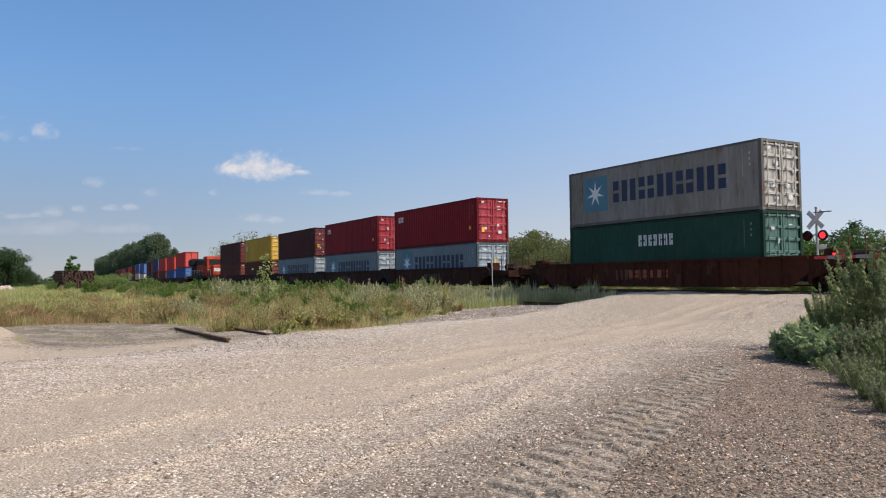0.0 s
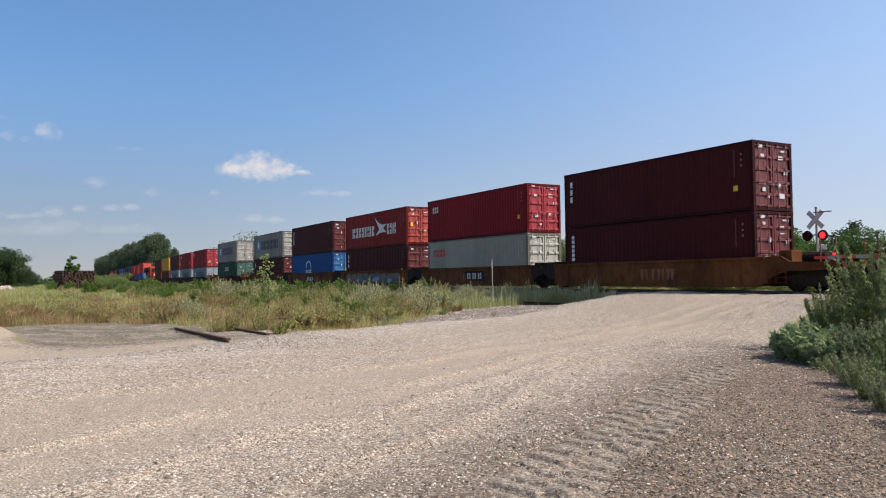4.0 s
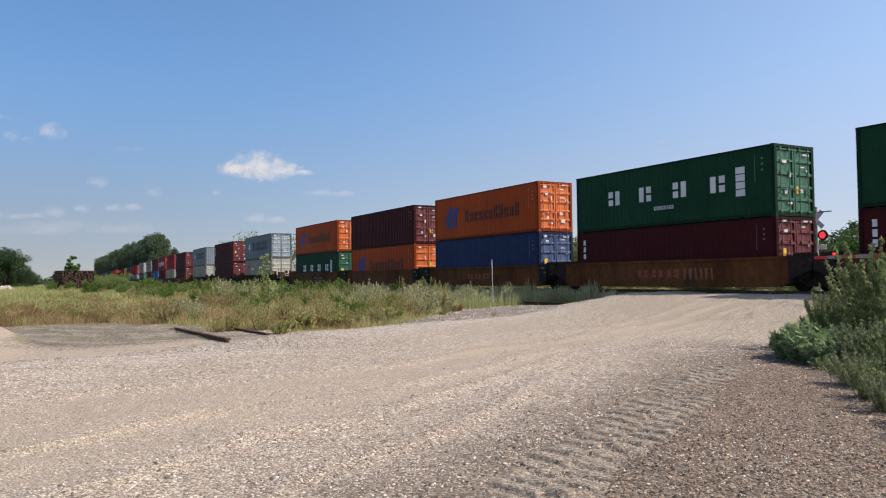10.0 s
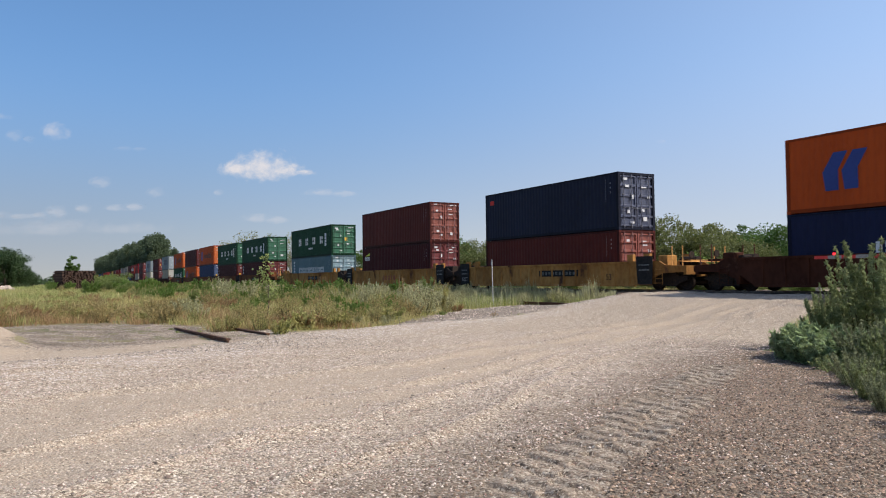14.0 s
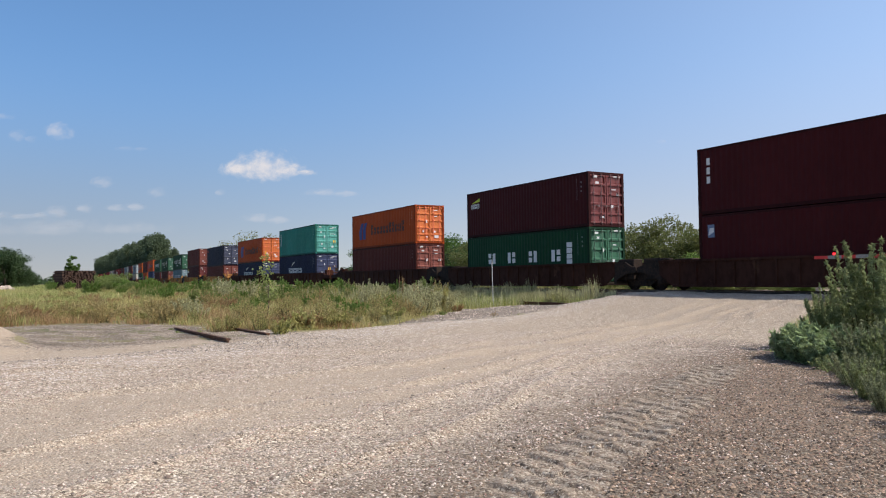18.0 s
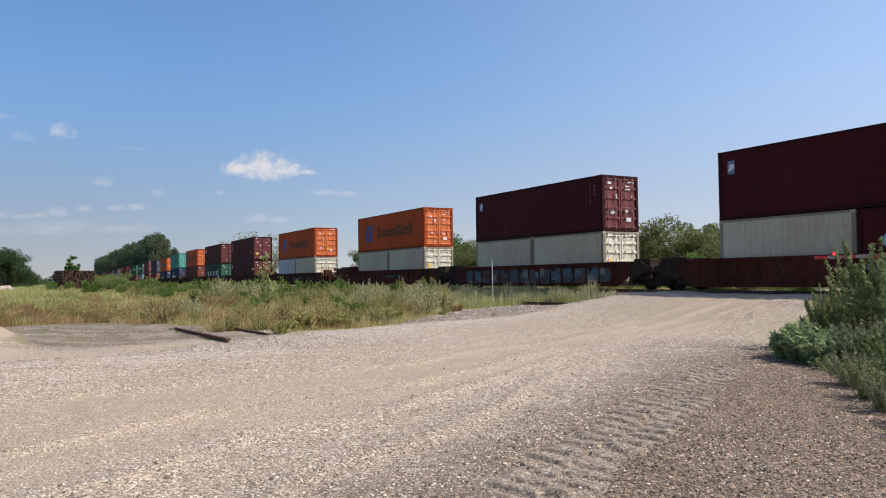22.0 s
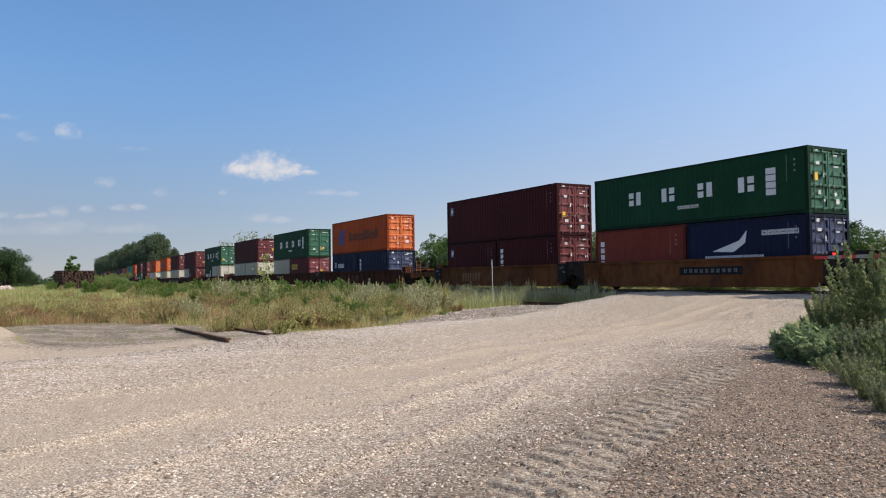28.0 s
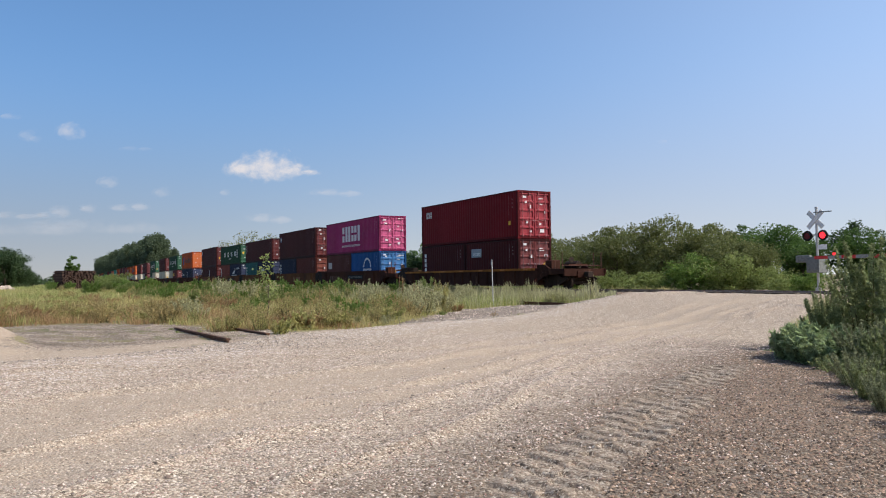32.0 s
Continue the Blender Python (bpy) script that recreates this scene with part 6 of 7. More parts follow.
cloud(144, 371, 40, 26, 16, 0.33, 17, ROUND)
cloud(92, 377, 62, 34, 12, 0.34, 6, [(0.1, 0, 0.4, 0.5), (-0.35, -0.15, 0.3, 0.25)])
cloud(14, 383, 100, 26, 18, 0.28, 7, FLAT)
cloud(170, 325, 52, 32, 24, 0.30, 8, ROUND)
cloud(12, 243, 42, 32, 40, 0.20, 9, ROUND)
cloud(270, 343, 44, 28, 18, 0.21, 10, ROUND)
cloud(380, 343, 26, 18, 20, 0.26, 11, ROUND)
# these two wide faint sheets are added as pale haze low in the sky
cloud(165, 404, 300, 60, 14, 0.18, 12, FLAT)
cloud(40, 410, 200, 44, 14, 0.15, 18, FLAT)
cloud(-6, 209, 44, 18, 26, 0.23, 13, ROUND)
cloud(1166, 253, 22, 14, 5, 0.10, 15, ROUND)
cloud(232, 265, 70, 20, 16, 0.11, 16, FLAT)
cloud(48, 249, 30, 20, 20, 0.15, 19, ROUND)


# ---------------------------------------------------------------- plants
def leaf_cloud(name, centres, length, width, seed, up=0.3, droop=0.0, bend=0.18):
    """Many small pointed leaves: a mesh of folded rhombs, one at each centre."""
    r = np.random.RandomState(seed)
    k = len(centres)
    d = r.normal(0, 1, (k, 3))
    d[:, 2] = d[:, 2] * 0.6 + up - droop
    d /= np.linalg.norm(d, axis=1)[:, None]
    s = np.cross(d, r.normal(0, 1, (k, 3)))
    s /= np.linalg.norm(s, axis=1)[:, None]
    n = np.cross(d, s)
    L = length * r.uniform(0.6, 1.35, (k, 1))
    w = width * r.uniform(0.7, 1.3, (k, 1))
    v = np.stack([centres - d * L * 0.5, centres + s * w * 0.5 + n * L * bend * 0.5, centres + d * L * 0.5 - n * L * bend, centres - s * w * 0.5 + n * L * bend * 0.5], 1)
    f = np.array([(0, 1, 2), (0, 2, 3)])
    return np_mesh(name, v.reshape(-1, 3), (f[None] + 4 * np.arange(k)[:, None, None]).reshape(-1, 3))


def foliage(name, a, b, c):
    return surface(name, [a, b, c], big=0.22, fine=1.7, rough=0.55, bump=0.0, island=0.28, leaf=True)


LEAF_WILLOW = foliage("willow_leaves", (0.15, 0.17, 0.057), (0.225, 0.23, 0.09), (0.105, 0.128, 0.038))
LEAF_WEED = foliage("weed_leaves", (0.24, 0.29, 0.09), (0.31, 0.35, 0.12), (0.17, 0.22, 0.06))
# paler and bluer leaves: the haze of distance is mixed into the colour
LEAF_POPLAR = foliage("poplar_leaves", (0.115, 0.155, 0.085), (0.15, 0.19, 0.105), (0.09, 0.12, 0.065))
LEAF_GREEN = foliage("green_leaves", (0.085, 0.155, 0.035), (0.125, 0.20, 0.05), (0.065, 0.115, 0.026))
LEAF_BRIGHT = foliage("bright_green_leaves", (0.16, 0.25, 0.05), (0.22, 0.30, 0.075), (0.11, 0.18, 0.038))
LEAF_DARK = foliage("dark_green_leaves", (0.06, 0.10, 0.04), (0.085, 0.13, 0.05), (0.042, 0.072, 0.028))
LEAF_SAGE = foliage("grey_green_leaves", (0.49, 0.465, 0.255), (0.58, 0.545, 0.33), (0.39, 0.375, 0.185))
LEAF_BLUE = foliage("blue_green_leaves", (0.30, 0.38, 0.175), (0.45, 0.51, 0.28), (0.18, 0.26, 0.10))
LEAF_OLIVE = foliage("olive_leaves", (0.37, 0.37, 0.125), (0.46, 0.43, 0.165), (0.50, 0.42, 0.19))
STRAW = foliage("dry_straw", (0.45, 0.35, 0.15), (0.56, 0.45, 0.22), (0.34, 0.25, 0.10))
RUSSET = foliage("russet_seedheads", (0.40, 0.25, 0.12), (0.50, 0.34, 0.17), (0.32, 0.19, 0.09))
BLADE_GREEN = foliage("green_grass_blades", (0.33, 0.37, 0.115), (0.46, 0.44, 0.175), (0.27, 0.32, 0.09))
BLADE_DRY = foliage("dry_grass_blades", (0.52, 0.435, 0.175), (0.60, 0.51, 0.235), (0.43, 0.365, 0.135))
BARK = surface("bark", [(0.10, 0.075, 0.055), (0.16, 0.125, 0.095), (0.07, 0.05, 0.04)], big=3.0, fine=18.0, rough=0.95, bump=0.6, stretch=(1, 1, 0.3))
PALE_BARK = surface("pale_bark", [(0.30, 0.27, 0.23), (0.40, 0.37, 0.33), (0.22, 0.19, 0.16)], big=3.0, fine=18.0, rough=0.95, bump=0.5, stretch=(1, 1, 0.3))
LEAF_ASHEN = foliage("grey_olive_leaves", (0.27, 0.285, 0.155), (0.36, 0.365, 0.215), (0.17, 0.20, 0.10))
LEAF_PALE = foliage("pale_yellow_leaves", (0.29, 0.34, 0.11), (0.38, 0.40, 0.15), (0.22, 0.27, 0.08))
STEM = surface("green_stems", [(0.10, 0.12, 0.04), (0.16, 0.14, 0.06), (0.09, 0.08, 0.035)], big=3.0, fine=18.0, rough=0.8, bump=0.1)


def limbs(rnd, height, spread, trunk, forks, base_at):
    """Trunk and limbs as tapered tubes; returns the Build and the limb tips."""
    b, tips = Build(), []
    top = Vector((rnd.uniform(-0.1, 0.1) * spread, rnd.uniform(-0.1, 0.1) * spread, height * 0.6))
    b.tube((0, 0, -0.3), top * 0.5, trunk, 8, trunk * 0.75)
    b.tube(top * 0.5, top, trunk * 0.75, 7, trunk * 0.35)
    for k in range(forks):
        a = 6.283 * (k + rnd.random() * 0.7) / forks
        s = base_at + (0.95 - base_at) * k / forks
        p = top * s
        q = p + Vector((math.cos(a) * spread * rnd.uniform(0.45, 0.8), math.sin(a) * spread * rnd.uniform(0.45, 0.8), height * rnd.uniform(0.15, 0.35)))
        m = p.lerp(q, 0.5) + Vector((0, 0, height * 0.04))
        b.tube(p, m, trunk * 0.4, 6, trunk * 0.28).tube(m, q, trunk * 0.28, 6, trunk * 0.1)
        tips += [m, q]
        for j in range(2):
            e = q + Vector((rnd.uniform(-1, 1), rnd.uniform(-1, 1), rnd.uniform(0.1, 0.8))) * spread * 0.3
            b.tube(m.lerp(q, 0.6 + 0.3 * j), e, trunk * 0.14, 5, trunk * 0.05)
            tips.append(e)
    return b, tips


def crown_points(rnd, tips, height, spread, count, low, squash=0.8):
    """Leaf places gathered in uneven clumps round the limb tips, thin inside and with gaps between."""
    r = np.random.RandomState(rnd.randint(0, 99999))
    clumps = []
    for t in tips:
        clumps.append((np.array(t), spread * rnd.uniform(0.22, 0.42)))
    for k in range(len(tips)):
        a, q = rnd.uniform(0, 6.283), rnd.uniform(0.2, 0.95)
        z = low + (height - low) * rnd.random()
        env = math.sqrt(max(0.05, 1 - ((z - low) / (height - low) * 2 - 0.85) ** 2 / 1.6))
        clumps.append((np.array((math.cos(a) * spread * q * env, math.sin(a) * spread * q * env, z)), spread * rnd.uniform(0.16, 0.34)))
    out = []
    per = max(count // len(clumps), 4)
    for c, rad in clumps:
        p = r.normal(0, 1, (per, 3))
        p /= np.linalg.norm(p, axis=1)[:, None]
        p *= (r.uniform(0.35, 1.05, (per, 1)) ** 0.6) * rad
        p[:, 2] *= squash
        out.append(c + p)
    pts = np.concatenate(out)
    return pts[pts[:, 2] > low * 0.5]


def tree(name, label, category, seed, height, spread, leaf, count, size, low=0.25, forks=9, trunk=0.12, squash=0.8, group="", up=0.2, bark=None):
    rnd = random.Random(seed)
    t = thing(name, label, category, group)
    b, tips = limbs(rnd, height, spread, trunk, forks, 0.25)
    part("trunk", b, bark or BARK, t)
    pts = crown_points(rnd, tips, height, spread, count, low * height, squash)
    me = leaf_cloud("crown", pts, size, size * 0.6, seed, up)
    part("crown", me, leaf, t)
    return t


def scaled(x, y, z, turn, s, sz=None):
    return pose(x, y, z, 0, 0, turn) @ Matrix.Diagonal((s, s, sz or s, 1))


def plant_out(kinds, spots, seed):
    """Copies of a few built plants at (x, y, size); the first copy of each is the plant itself."""
    rnd = random.Random(seed)
    used = set()
    spots = [p for p in spots if p[2] < 0.3 or float(stony(np.array([p[0]]), np.array([p[1]]))[0]) < 0.5]
    for i, (x, y, s) in enumerate(spots):
        k = kinds[i % len(kinds)]
        m = scaled(x, y, gz(x, y) - 0.03, rnd.uniform(0, 360), s * rnd.uniform(0.9, 1.1), s * rnd.uniform(0.88, 1.12))
        if k.name not in used:
            used.add(k.name)
            k.matrix_basis = m
        else:
            copy_thing(k, m)


# thicket of willows behind the crossing
willow = [tree("willow_bush", "rounded yellow-green willow bush beyond the track", "bush", 40 + k, 5.0, 2.6, LEAF_WILLOW, 9000, 0.17, low=0.06, forks=11, trunk=0.09, group="thicket beyond the track", up=0.4) for k in range(3)]
plant_out(willow, [(-58, 17, 1.0), (-52, 15.5, 0.92), (-48.5, 18, 1.05), (-45.5, 14.5, 0.95), (-42, 16, 1.02), (-39.5, 13.8, 1.0), (-37, 15.5, 0.98), (-35.0, 13.2, 0.92), (-33.2, 12.6, 0.84), (-32.2, 13.6, 0.6), (-50, 13.2, 0.8), (-55, 14.2, 0.85), (-63, 19, 1.05), (-69, 20, 1.05), (-76, 21, 1.1)], 1)
bushy = [tree("green_bush", "low dark green leafy bush beyond the track", "bush", 60 + k, 2.3, 1.7, (LEAF_WEED, LEAF_BRIGHT)[k % 2], 5000, 0.15, low=0.05, forks=8, trunk=0.05, group="low bushes beyond the track", up=0.3) for k in range(3)]
plant_out(bushy, [(-47, 9.5, 0.8), (-43, 8.6, 0.7), (-40, 9.3, 0.75), (-36.5, 9.0, 1.1), (-33.5, 9.6, 1.4), (-31.6, 10.6, 1.3), (-51, 10.5, 0.9), (-56, 11.5, 0.85), (-30, 12, 1.0), (-27.5, 9.8, 0.7), (-25.2, 9.0, 0.75), (-22.0, 10, 0.9), (-62, 12.5, 0.9), (-70, 14, 1.0),
                  (-80, 15, 1.0), (-92, 17, 1.0), (-105, 18, 1.1), (-119, -14.2, 1.15), (-117, -13.0, 1.1), (-114, -12.6, 0.9), (-126, -13.2, 1.1), (-112, -11.5, 1.0), (-135, -12, 1.3), (-150, -9, 1.5)], 2)
ash = [tree("broadleaf_tree", "dense mid-green broadleaf tree beyond the track", "tree", 80 + k, 6.0, 2.5, (LEAF_GREEN, LEAF_DARK, LEAF_GREEN)[k], 9000, 0.19, low=0.12, forks=11, trunk=0.13, group="trees beyond the track", up=0.2) for k in range(3)]
plant_out(ash, [(-37.0, 19.8, 0.85), (-39.5, 21.5, 0.85), (-34.5, 20.5, 0.82), (-31.5, 17.5, 0.78), (-29.5, 20, 0.95), (-27.2, 17, 0.78), (-25.0, 19.5, 0.96), (-23, 16.5, 0.88), (-20.5, 18.5, 0.86), (-18, 16.0, 0.9), (-15, 18, 0.95), (-66, 27, 0.92), (-59, 26, 0.9), (-78, 25, 0.98), (-84, 24, 1.2), (-92, 27, 1.36), (-100, 25, 1.0),
                (-110, 30, 1.1), (-54, 27, 0.9), (-11, 19, 1.0), (-6, 18, 1.0), (-121, 26, 1.42), (-112, 28, 1.4), (-104, 26, 1.3), (-97, 28, 1.45), (-88, 26, 1.4), (-80, 28, 1.15), (-73, 26, 1.02), (-67, 24, 0.92), (-62, 27, 0.95)], 3)
# open, half-bare trees behind the train
bare = [tree("sparse_tree", "half-bare tree with thin grey-green foliage", "tree", 90 + k, 9.0, 3.4, LEAF_ASHEN, 1300, 0.34, low=0.4, forks=17, trunk=0.34, bark=PALE_BARK, group="sparse trees beyond the track") for k in range(2)]
plant_out(bare, [(-151, 10.2, 1.0), (-149, 14.0, 1.2), (-146, 18.0, 1.06), (-144, 21.5, 1.0)], 4)
# tall row of poplars along the track in the distance
poplar = [tree("poplar", "tall dark green poplar in a long row", "tree", 100 + k, 15.0, 3.7, LEAF_POPLAR, 14000, 0.6, low=0.05, forks=24, trunk=0.25, squash=1.6, group="row of poplars", up=0.6) for k in range(3)]
row = []
for k in range(66):
    t = k / 65
    q = (0.86, 0.95, 1.02, 1.06, 1.08, 1.06)[min(k, 5)] * (1 + 0.16 * t)
    row.append((-262 - 426 * t ** 1.2, 16.2 + 23.8 * t + (k % 2) * 1.4, q, q))
row.append((-258, 20.5, 0.46, 0.88))                # one stands apart
rp = random.Random(5)
for i, (x, y, q, tall_by) in enumerate(row):
    m = scaled(x, y, gz(x, y), rp.uniform(0, 360), q * rp.uniform(0.95, 1.1), tall_by * rp.uniform(0.97, 1.03))
    if i < len(poplar):
        poplar[i].matrix_basis = m
    else:
        copy_thing(poplar[i % len(poplar)], m)
# rounded trees at the far end of the field
oak = [tree("round_tree", "dark rounded broadleaf tree at the field's edge", "tree", 120 + k, 10.0, 5.0, LEAF_DARK, 8000, 0.45, low=0.05, forks=13, trunk=0.3, group="trees at the edge of the field") for k in range(2)]
plant_out(oak, [(-254, -31, 1.12), (-248, -26.5, 1.02), (-262, -27, 1.0), (-268, -33, 1.1), (-252, -23.0, 0.6), (-262, -19.5, 0.42), (-275, -22, 0.4), (-240, -33, 0.9), (-300, -24, 0.6)], 6)
lone = tree("lone_tree", "small lone tree rising behind the timber stack", "tree", 130, 6.3, 1.5, LEAF_GREEN, 1800, 0.4, low=0.5, forks=7, trunk=0.14)
lone.matrix_basis = pose(-166, -15.1, LOWLAND)
r0 = np.random.RandomState(77)
hp = []
for k in range(420):
    a = r0.uniform(-1500, -500)
    y0 = r0.uniform(-260, 420)
    s0 = r0.uniform(3, 7)
    q = r0.normal(0, 1, (40, 3))
    q /= np.linalg.norm(q, axis=1)[:, None]
    hp.append(q * s0 * np.array([1.3, 1.3, 0.8]) * r0.uniform(0.5, 1, (40, 1)) + np.array([a, y0, s0 * 0.6 - 0.7]))
wood = tagged(new("far_woods", leaf_cloud("far_woods", np.concatenate(hp), 2.2, 1.6, 78)), "far dark line of woods on the horizon", "woods", kind="stuff")
wood.data.materials.append(LEAF_DARK)


# ---------------------------------------------------------------- grass
def grass(name, count, where, h0, h1, width, seed, material, label, clump=0.35, lean=1.1, category="grass"):
    """Bent tapered blades in clumps; where(r, n) gives x, y and keeps only the wanted places."""
    r = np.random.RandomState(seed)
    x, y = where(r, count)
    k = len(x)
    a = r.uniform(0, 6.283, k)
    h = (h0 + (h1 - h0) * r.uniform(0, 1, k) ** 1.5) * (0.75 + 0.35 * wave(x, y, 3.0, seed + 1))
    h = np.clip(h, h0 * 0.4, None) * (1 - 0.65 * road_mask(x, y, 6.0))
    bend = h * r.uniform(0.05, lean, k)
    z = ground_height(x, y)
    side = np.stack([-np.sin(a), np.cos(a)], -1) * (width * r.uniform(0.6, 1.4, k))[:, None]
    out = np.stack([np.cos(a), np.sin(a)], -1)
    b0 = np.stack([x, y, z - 0.03], -1)
    mid = np.stack([x + out[:, 0] * bend * 0.35, y + out[:, 1] * bend * 0.35, z + h * 0.6], -1)
    tip = np.stack([x + out[:, 0] * bend, y + out[:, 1] * bend, z + h], -1)
    s3 = np.concatenate([side, np.zeros((k, 1))], 1)
    v = np.stack([b0 - s3, b0 + s3, mid + s3 * 0.75, mid - s3 * 0.75, tip], 1)
    f = np.array([(0, 1, 2), (0, 2, 3), (3, 2, 4)])
    me = np_mesh(name, v.reshape(-1, 3), (f[None] + 5 * np.arange(k)[:, None, None]).reshape(-1, 3))
    me.materials.append(material)
    return tagged(new(name, me), label, category, kind="stuff")


def field(x0, x1, y0, y1, power=1.0, keep=None):
    def where(r, n):
        t = r.uniform(0, 1, n) ** power
        x = x1 + (x0 - x1) * t
        y = r.uniform(y0, y1, n)
        x, y = x + r.normal(0, 0.12, n), y + r.normal(0, 0.12, n)
        ok = (road_mask(x, y) < 0.3) & (stony(x, y) < 0.45 + 0.25 * wave(x, y, 0.8, 73)) & (np.abs(y - track_y(x) - HALF) > 2.6)
        if keep is not None:
            ok &= r.uniform(0, 1, n) < keep(x, y)
        return x[ok], y[ok]
    return where


front = lambda x, y: 0.25 + 0.75 * smooth(-0.4, 0.5, wave(x, y, 4.0, 51))
grass("green_grass", 130000, field(-75, -18, -31, -2.5, 1.5, front), 0.12, 0.42, 0.006, 201, BLADE_GREEN, "tall green grass beside the road")
grass("dry_grass", 190000, field(-70, -18, -31, -4, 1.5, lambda x, y: (0.3 + 0.7 * smooth(-0.2, 0.7, wave(x, y, 5.5, 53))) * (0.2 + 0.8 * smooth(-25, -18, y))), 0.15, 0.48, 0.005, 202, BLADE_DRY, "tall straw-coloured dry grass")
grass("field_grass", 120000, field(-190, -55, -34, 0, 1.2), 0.25, 0.6, 0.016, 203, BLADE_GREEN, "green grass over the field")
grass("field_straw", 110000, field(-160, -50, -30, -6, 1.2, lambda x, y: smooth(-0.4, 0.7, wave(x, y, 14.0, 55))), 0.3, 0.65, 0.014, 204, BLADE_DRY, "pale ripe grass over the field")
grass("verge_straw", 22000, field(-34, -19.5, -21.5, -13, 1.0), 0.12, 0.4, 0.005, 212, BLADE_DRY, "short straw-coloured grass along the road's edge")
grass("far_grass", 30000, field(-520, -170, -90, 40, 1.2), 0.4, 1.0, 0.07, 205, BLADE_GREEN, "distant rough grass")
grass("bank_grass", 24000, field(-120, -5, 3.8, 13, 1.0), 0.2, 0.7, 0.012, 206, BLADE_GREEN, "rough grass along the far side of the track")
grass("bank_straw", 32000, field(-80, -10, 3.4, 8, 1.0), 0.35, 0.85, 0.010, 207, BLADE_DRY, "pale grass tips along the far side of the track")
grass("near_bank_grass", 34000, field(-120, -29, -8, -1.6, 1.3), 0.3, 0.75, 0.008, 208, BLADE_GREEN, "rough grass along the near side of the track")
grass("sage_blades", 7000, field(-50, -24.5, -8.4, -2.0, 1.2, lambda x, y: (road_mask(x + 1.0, y) < 0.4) * (0.3 + 0.7 * smooth(-0.3, 0.4, wave(x, y, 1.6, 61)))), 0.6, 1.1, 0.011, 211, LEAF_SAGE, "upright pale sage stems along the track", lean=0.5)
def sage_strip(r, n):
    x = r.uniform(-41, -27.2, n)
    y = track_y(x) + HALF - r.uniform(2.2, 3.5, n)
    ok = (road_mask(x + 0.7, y) < 0.4) & (wave(x, y, 0.9, 62) > r.uniform(-0.5, 0.3, n))
    return x[ok], y[ok]


grass("sage_stems", 7000, sage_strip, 0.5, 0.92, 0.014, 213, LEAF_SAGE, "pale upright sage stems at the crossing's edge", lean=0.45, category="weeds")
grass("right_grass", 22000, field(-14, 6, -18.5, -5, 1.0), 0.15, 0.55, 0.007, 209, BLADE_GREEN, "green grass among the weeds beside the road")
grass("russet_weeds", 120000, field(-46, -20, -30, -17, 0.9, lambda x, y: smooth(-0.55, 0.35, wave(x, y, 3.6, 57)) * smooth(-43, -27, x)), 0.2, 0.5, 0.007, 210, RUSSET, "low russet-brown weeds at the gravel's edge", category="weeds")


# ---------------------------------------------------------------- weeds and shrubs
def weed(name, label, category, seed, height, spread, stems, leaf, per_stem, length, width, tip=None, group="", straight=0.5, stem_r=0.008):
    """Upright stems from one root with leaves all along them; tip: material of seed heads."""
    rnd = random.Random(seed)
    r = np.random.RandomState(seed)
    t = thing(name, label, category, group)
    b = Build()
    pts, heads = [], []
    for k in range(stems):
        a, q = rnd.uniform(0, 6.283), math.sqrt(rnd.random())
        h = height * rnd.uniform(0.6, 1.0) * (1 - 0.25 * q * q)
        root = Vector((math.cos(a) * spread * q * 0.35, math.sin(a) * spread * q * 0.35, -0.05))
        top = Vector((math.cos(a) * spread * q, math.sin(a) * spread * q, h))
        mid = root.lerp(top, 0.5) + Vector((0, 0, h * 0.12 * straight))
        b.tube(root, mid, stem_r, 4, stem_r * 0.7).tube(mid, top, stem_r * 0.7, 4, stem_r * 0.3)
        u = r.uniform(0.12, 1.0, per_stem) ** 0.8
        c = np.where(u[:, None] < 0.5, np.array(root) + (np.array(mid) - np.array(root)) * (u[:, None] * 2), np.array(mid) + (np.array(top) - np.array(mid)) * (u[:, None] * 2 - 1))
        pts.append(c + r.normal(0, 1, (per_stem, 3)) * length * 0.42 * (1.25 - u[:, None]))
        heads.append(np.array(top) + r.normal(0, 1, (10, 3)) * np.array([0.02, 0.02, 0.06]))
    part("stalk", b, STEM, t)["kind"] = "stuff"
    part("foliage", leaf_cloud("foliage", np.concatenate(pts), length, width, seed, up=0.7), leaf, t)["kind"] = "stuff"
    if tip:
        part("seed_tuft", leaf_cloud("seed_tuft", np.concatenate(heads), 0.05, 0.02, seed + 1, up=0.8), tip, t)["kind"] = "stuff"
    return t


sage = [weed("sage_clump", "grey-green sagebrush clump with upright stems", "weed", 300 + k, 0.95, 0.5, 26, LEAF_SAGE, 30, 0.095, 0.024, None, "sage along the track") for k in range(4)]
spots = []
rw = random.Random(9)
for k in range(120):
    x = -29.0 - 24 * rw.random() ** 1.2
    near = x > -38 or rw.random() < 0.75
    if x > -38 and k % 6:
        continue
    y = rw.uniform(-3.4, -1.9) if near else rw.uniform(-8.2, -4.2)
    spots.append((x, y, rw.uniform(0.8, 1.15) if near else rw.uniform(0.85, 1.3)))
for k in range(8):
    x = -45 - 60 * rw.random()
    spots.append((x, float(track_y(np.array([x]))[0]) + rw.uniform(-6.5, -2.2), rw.uniform(1.0, 1.6)))
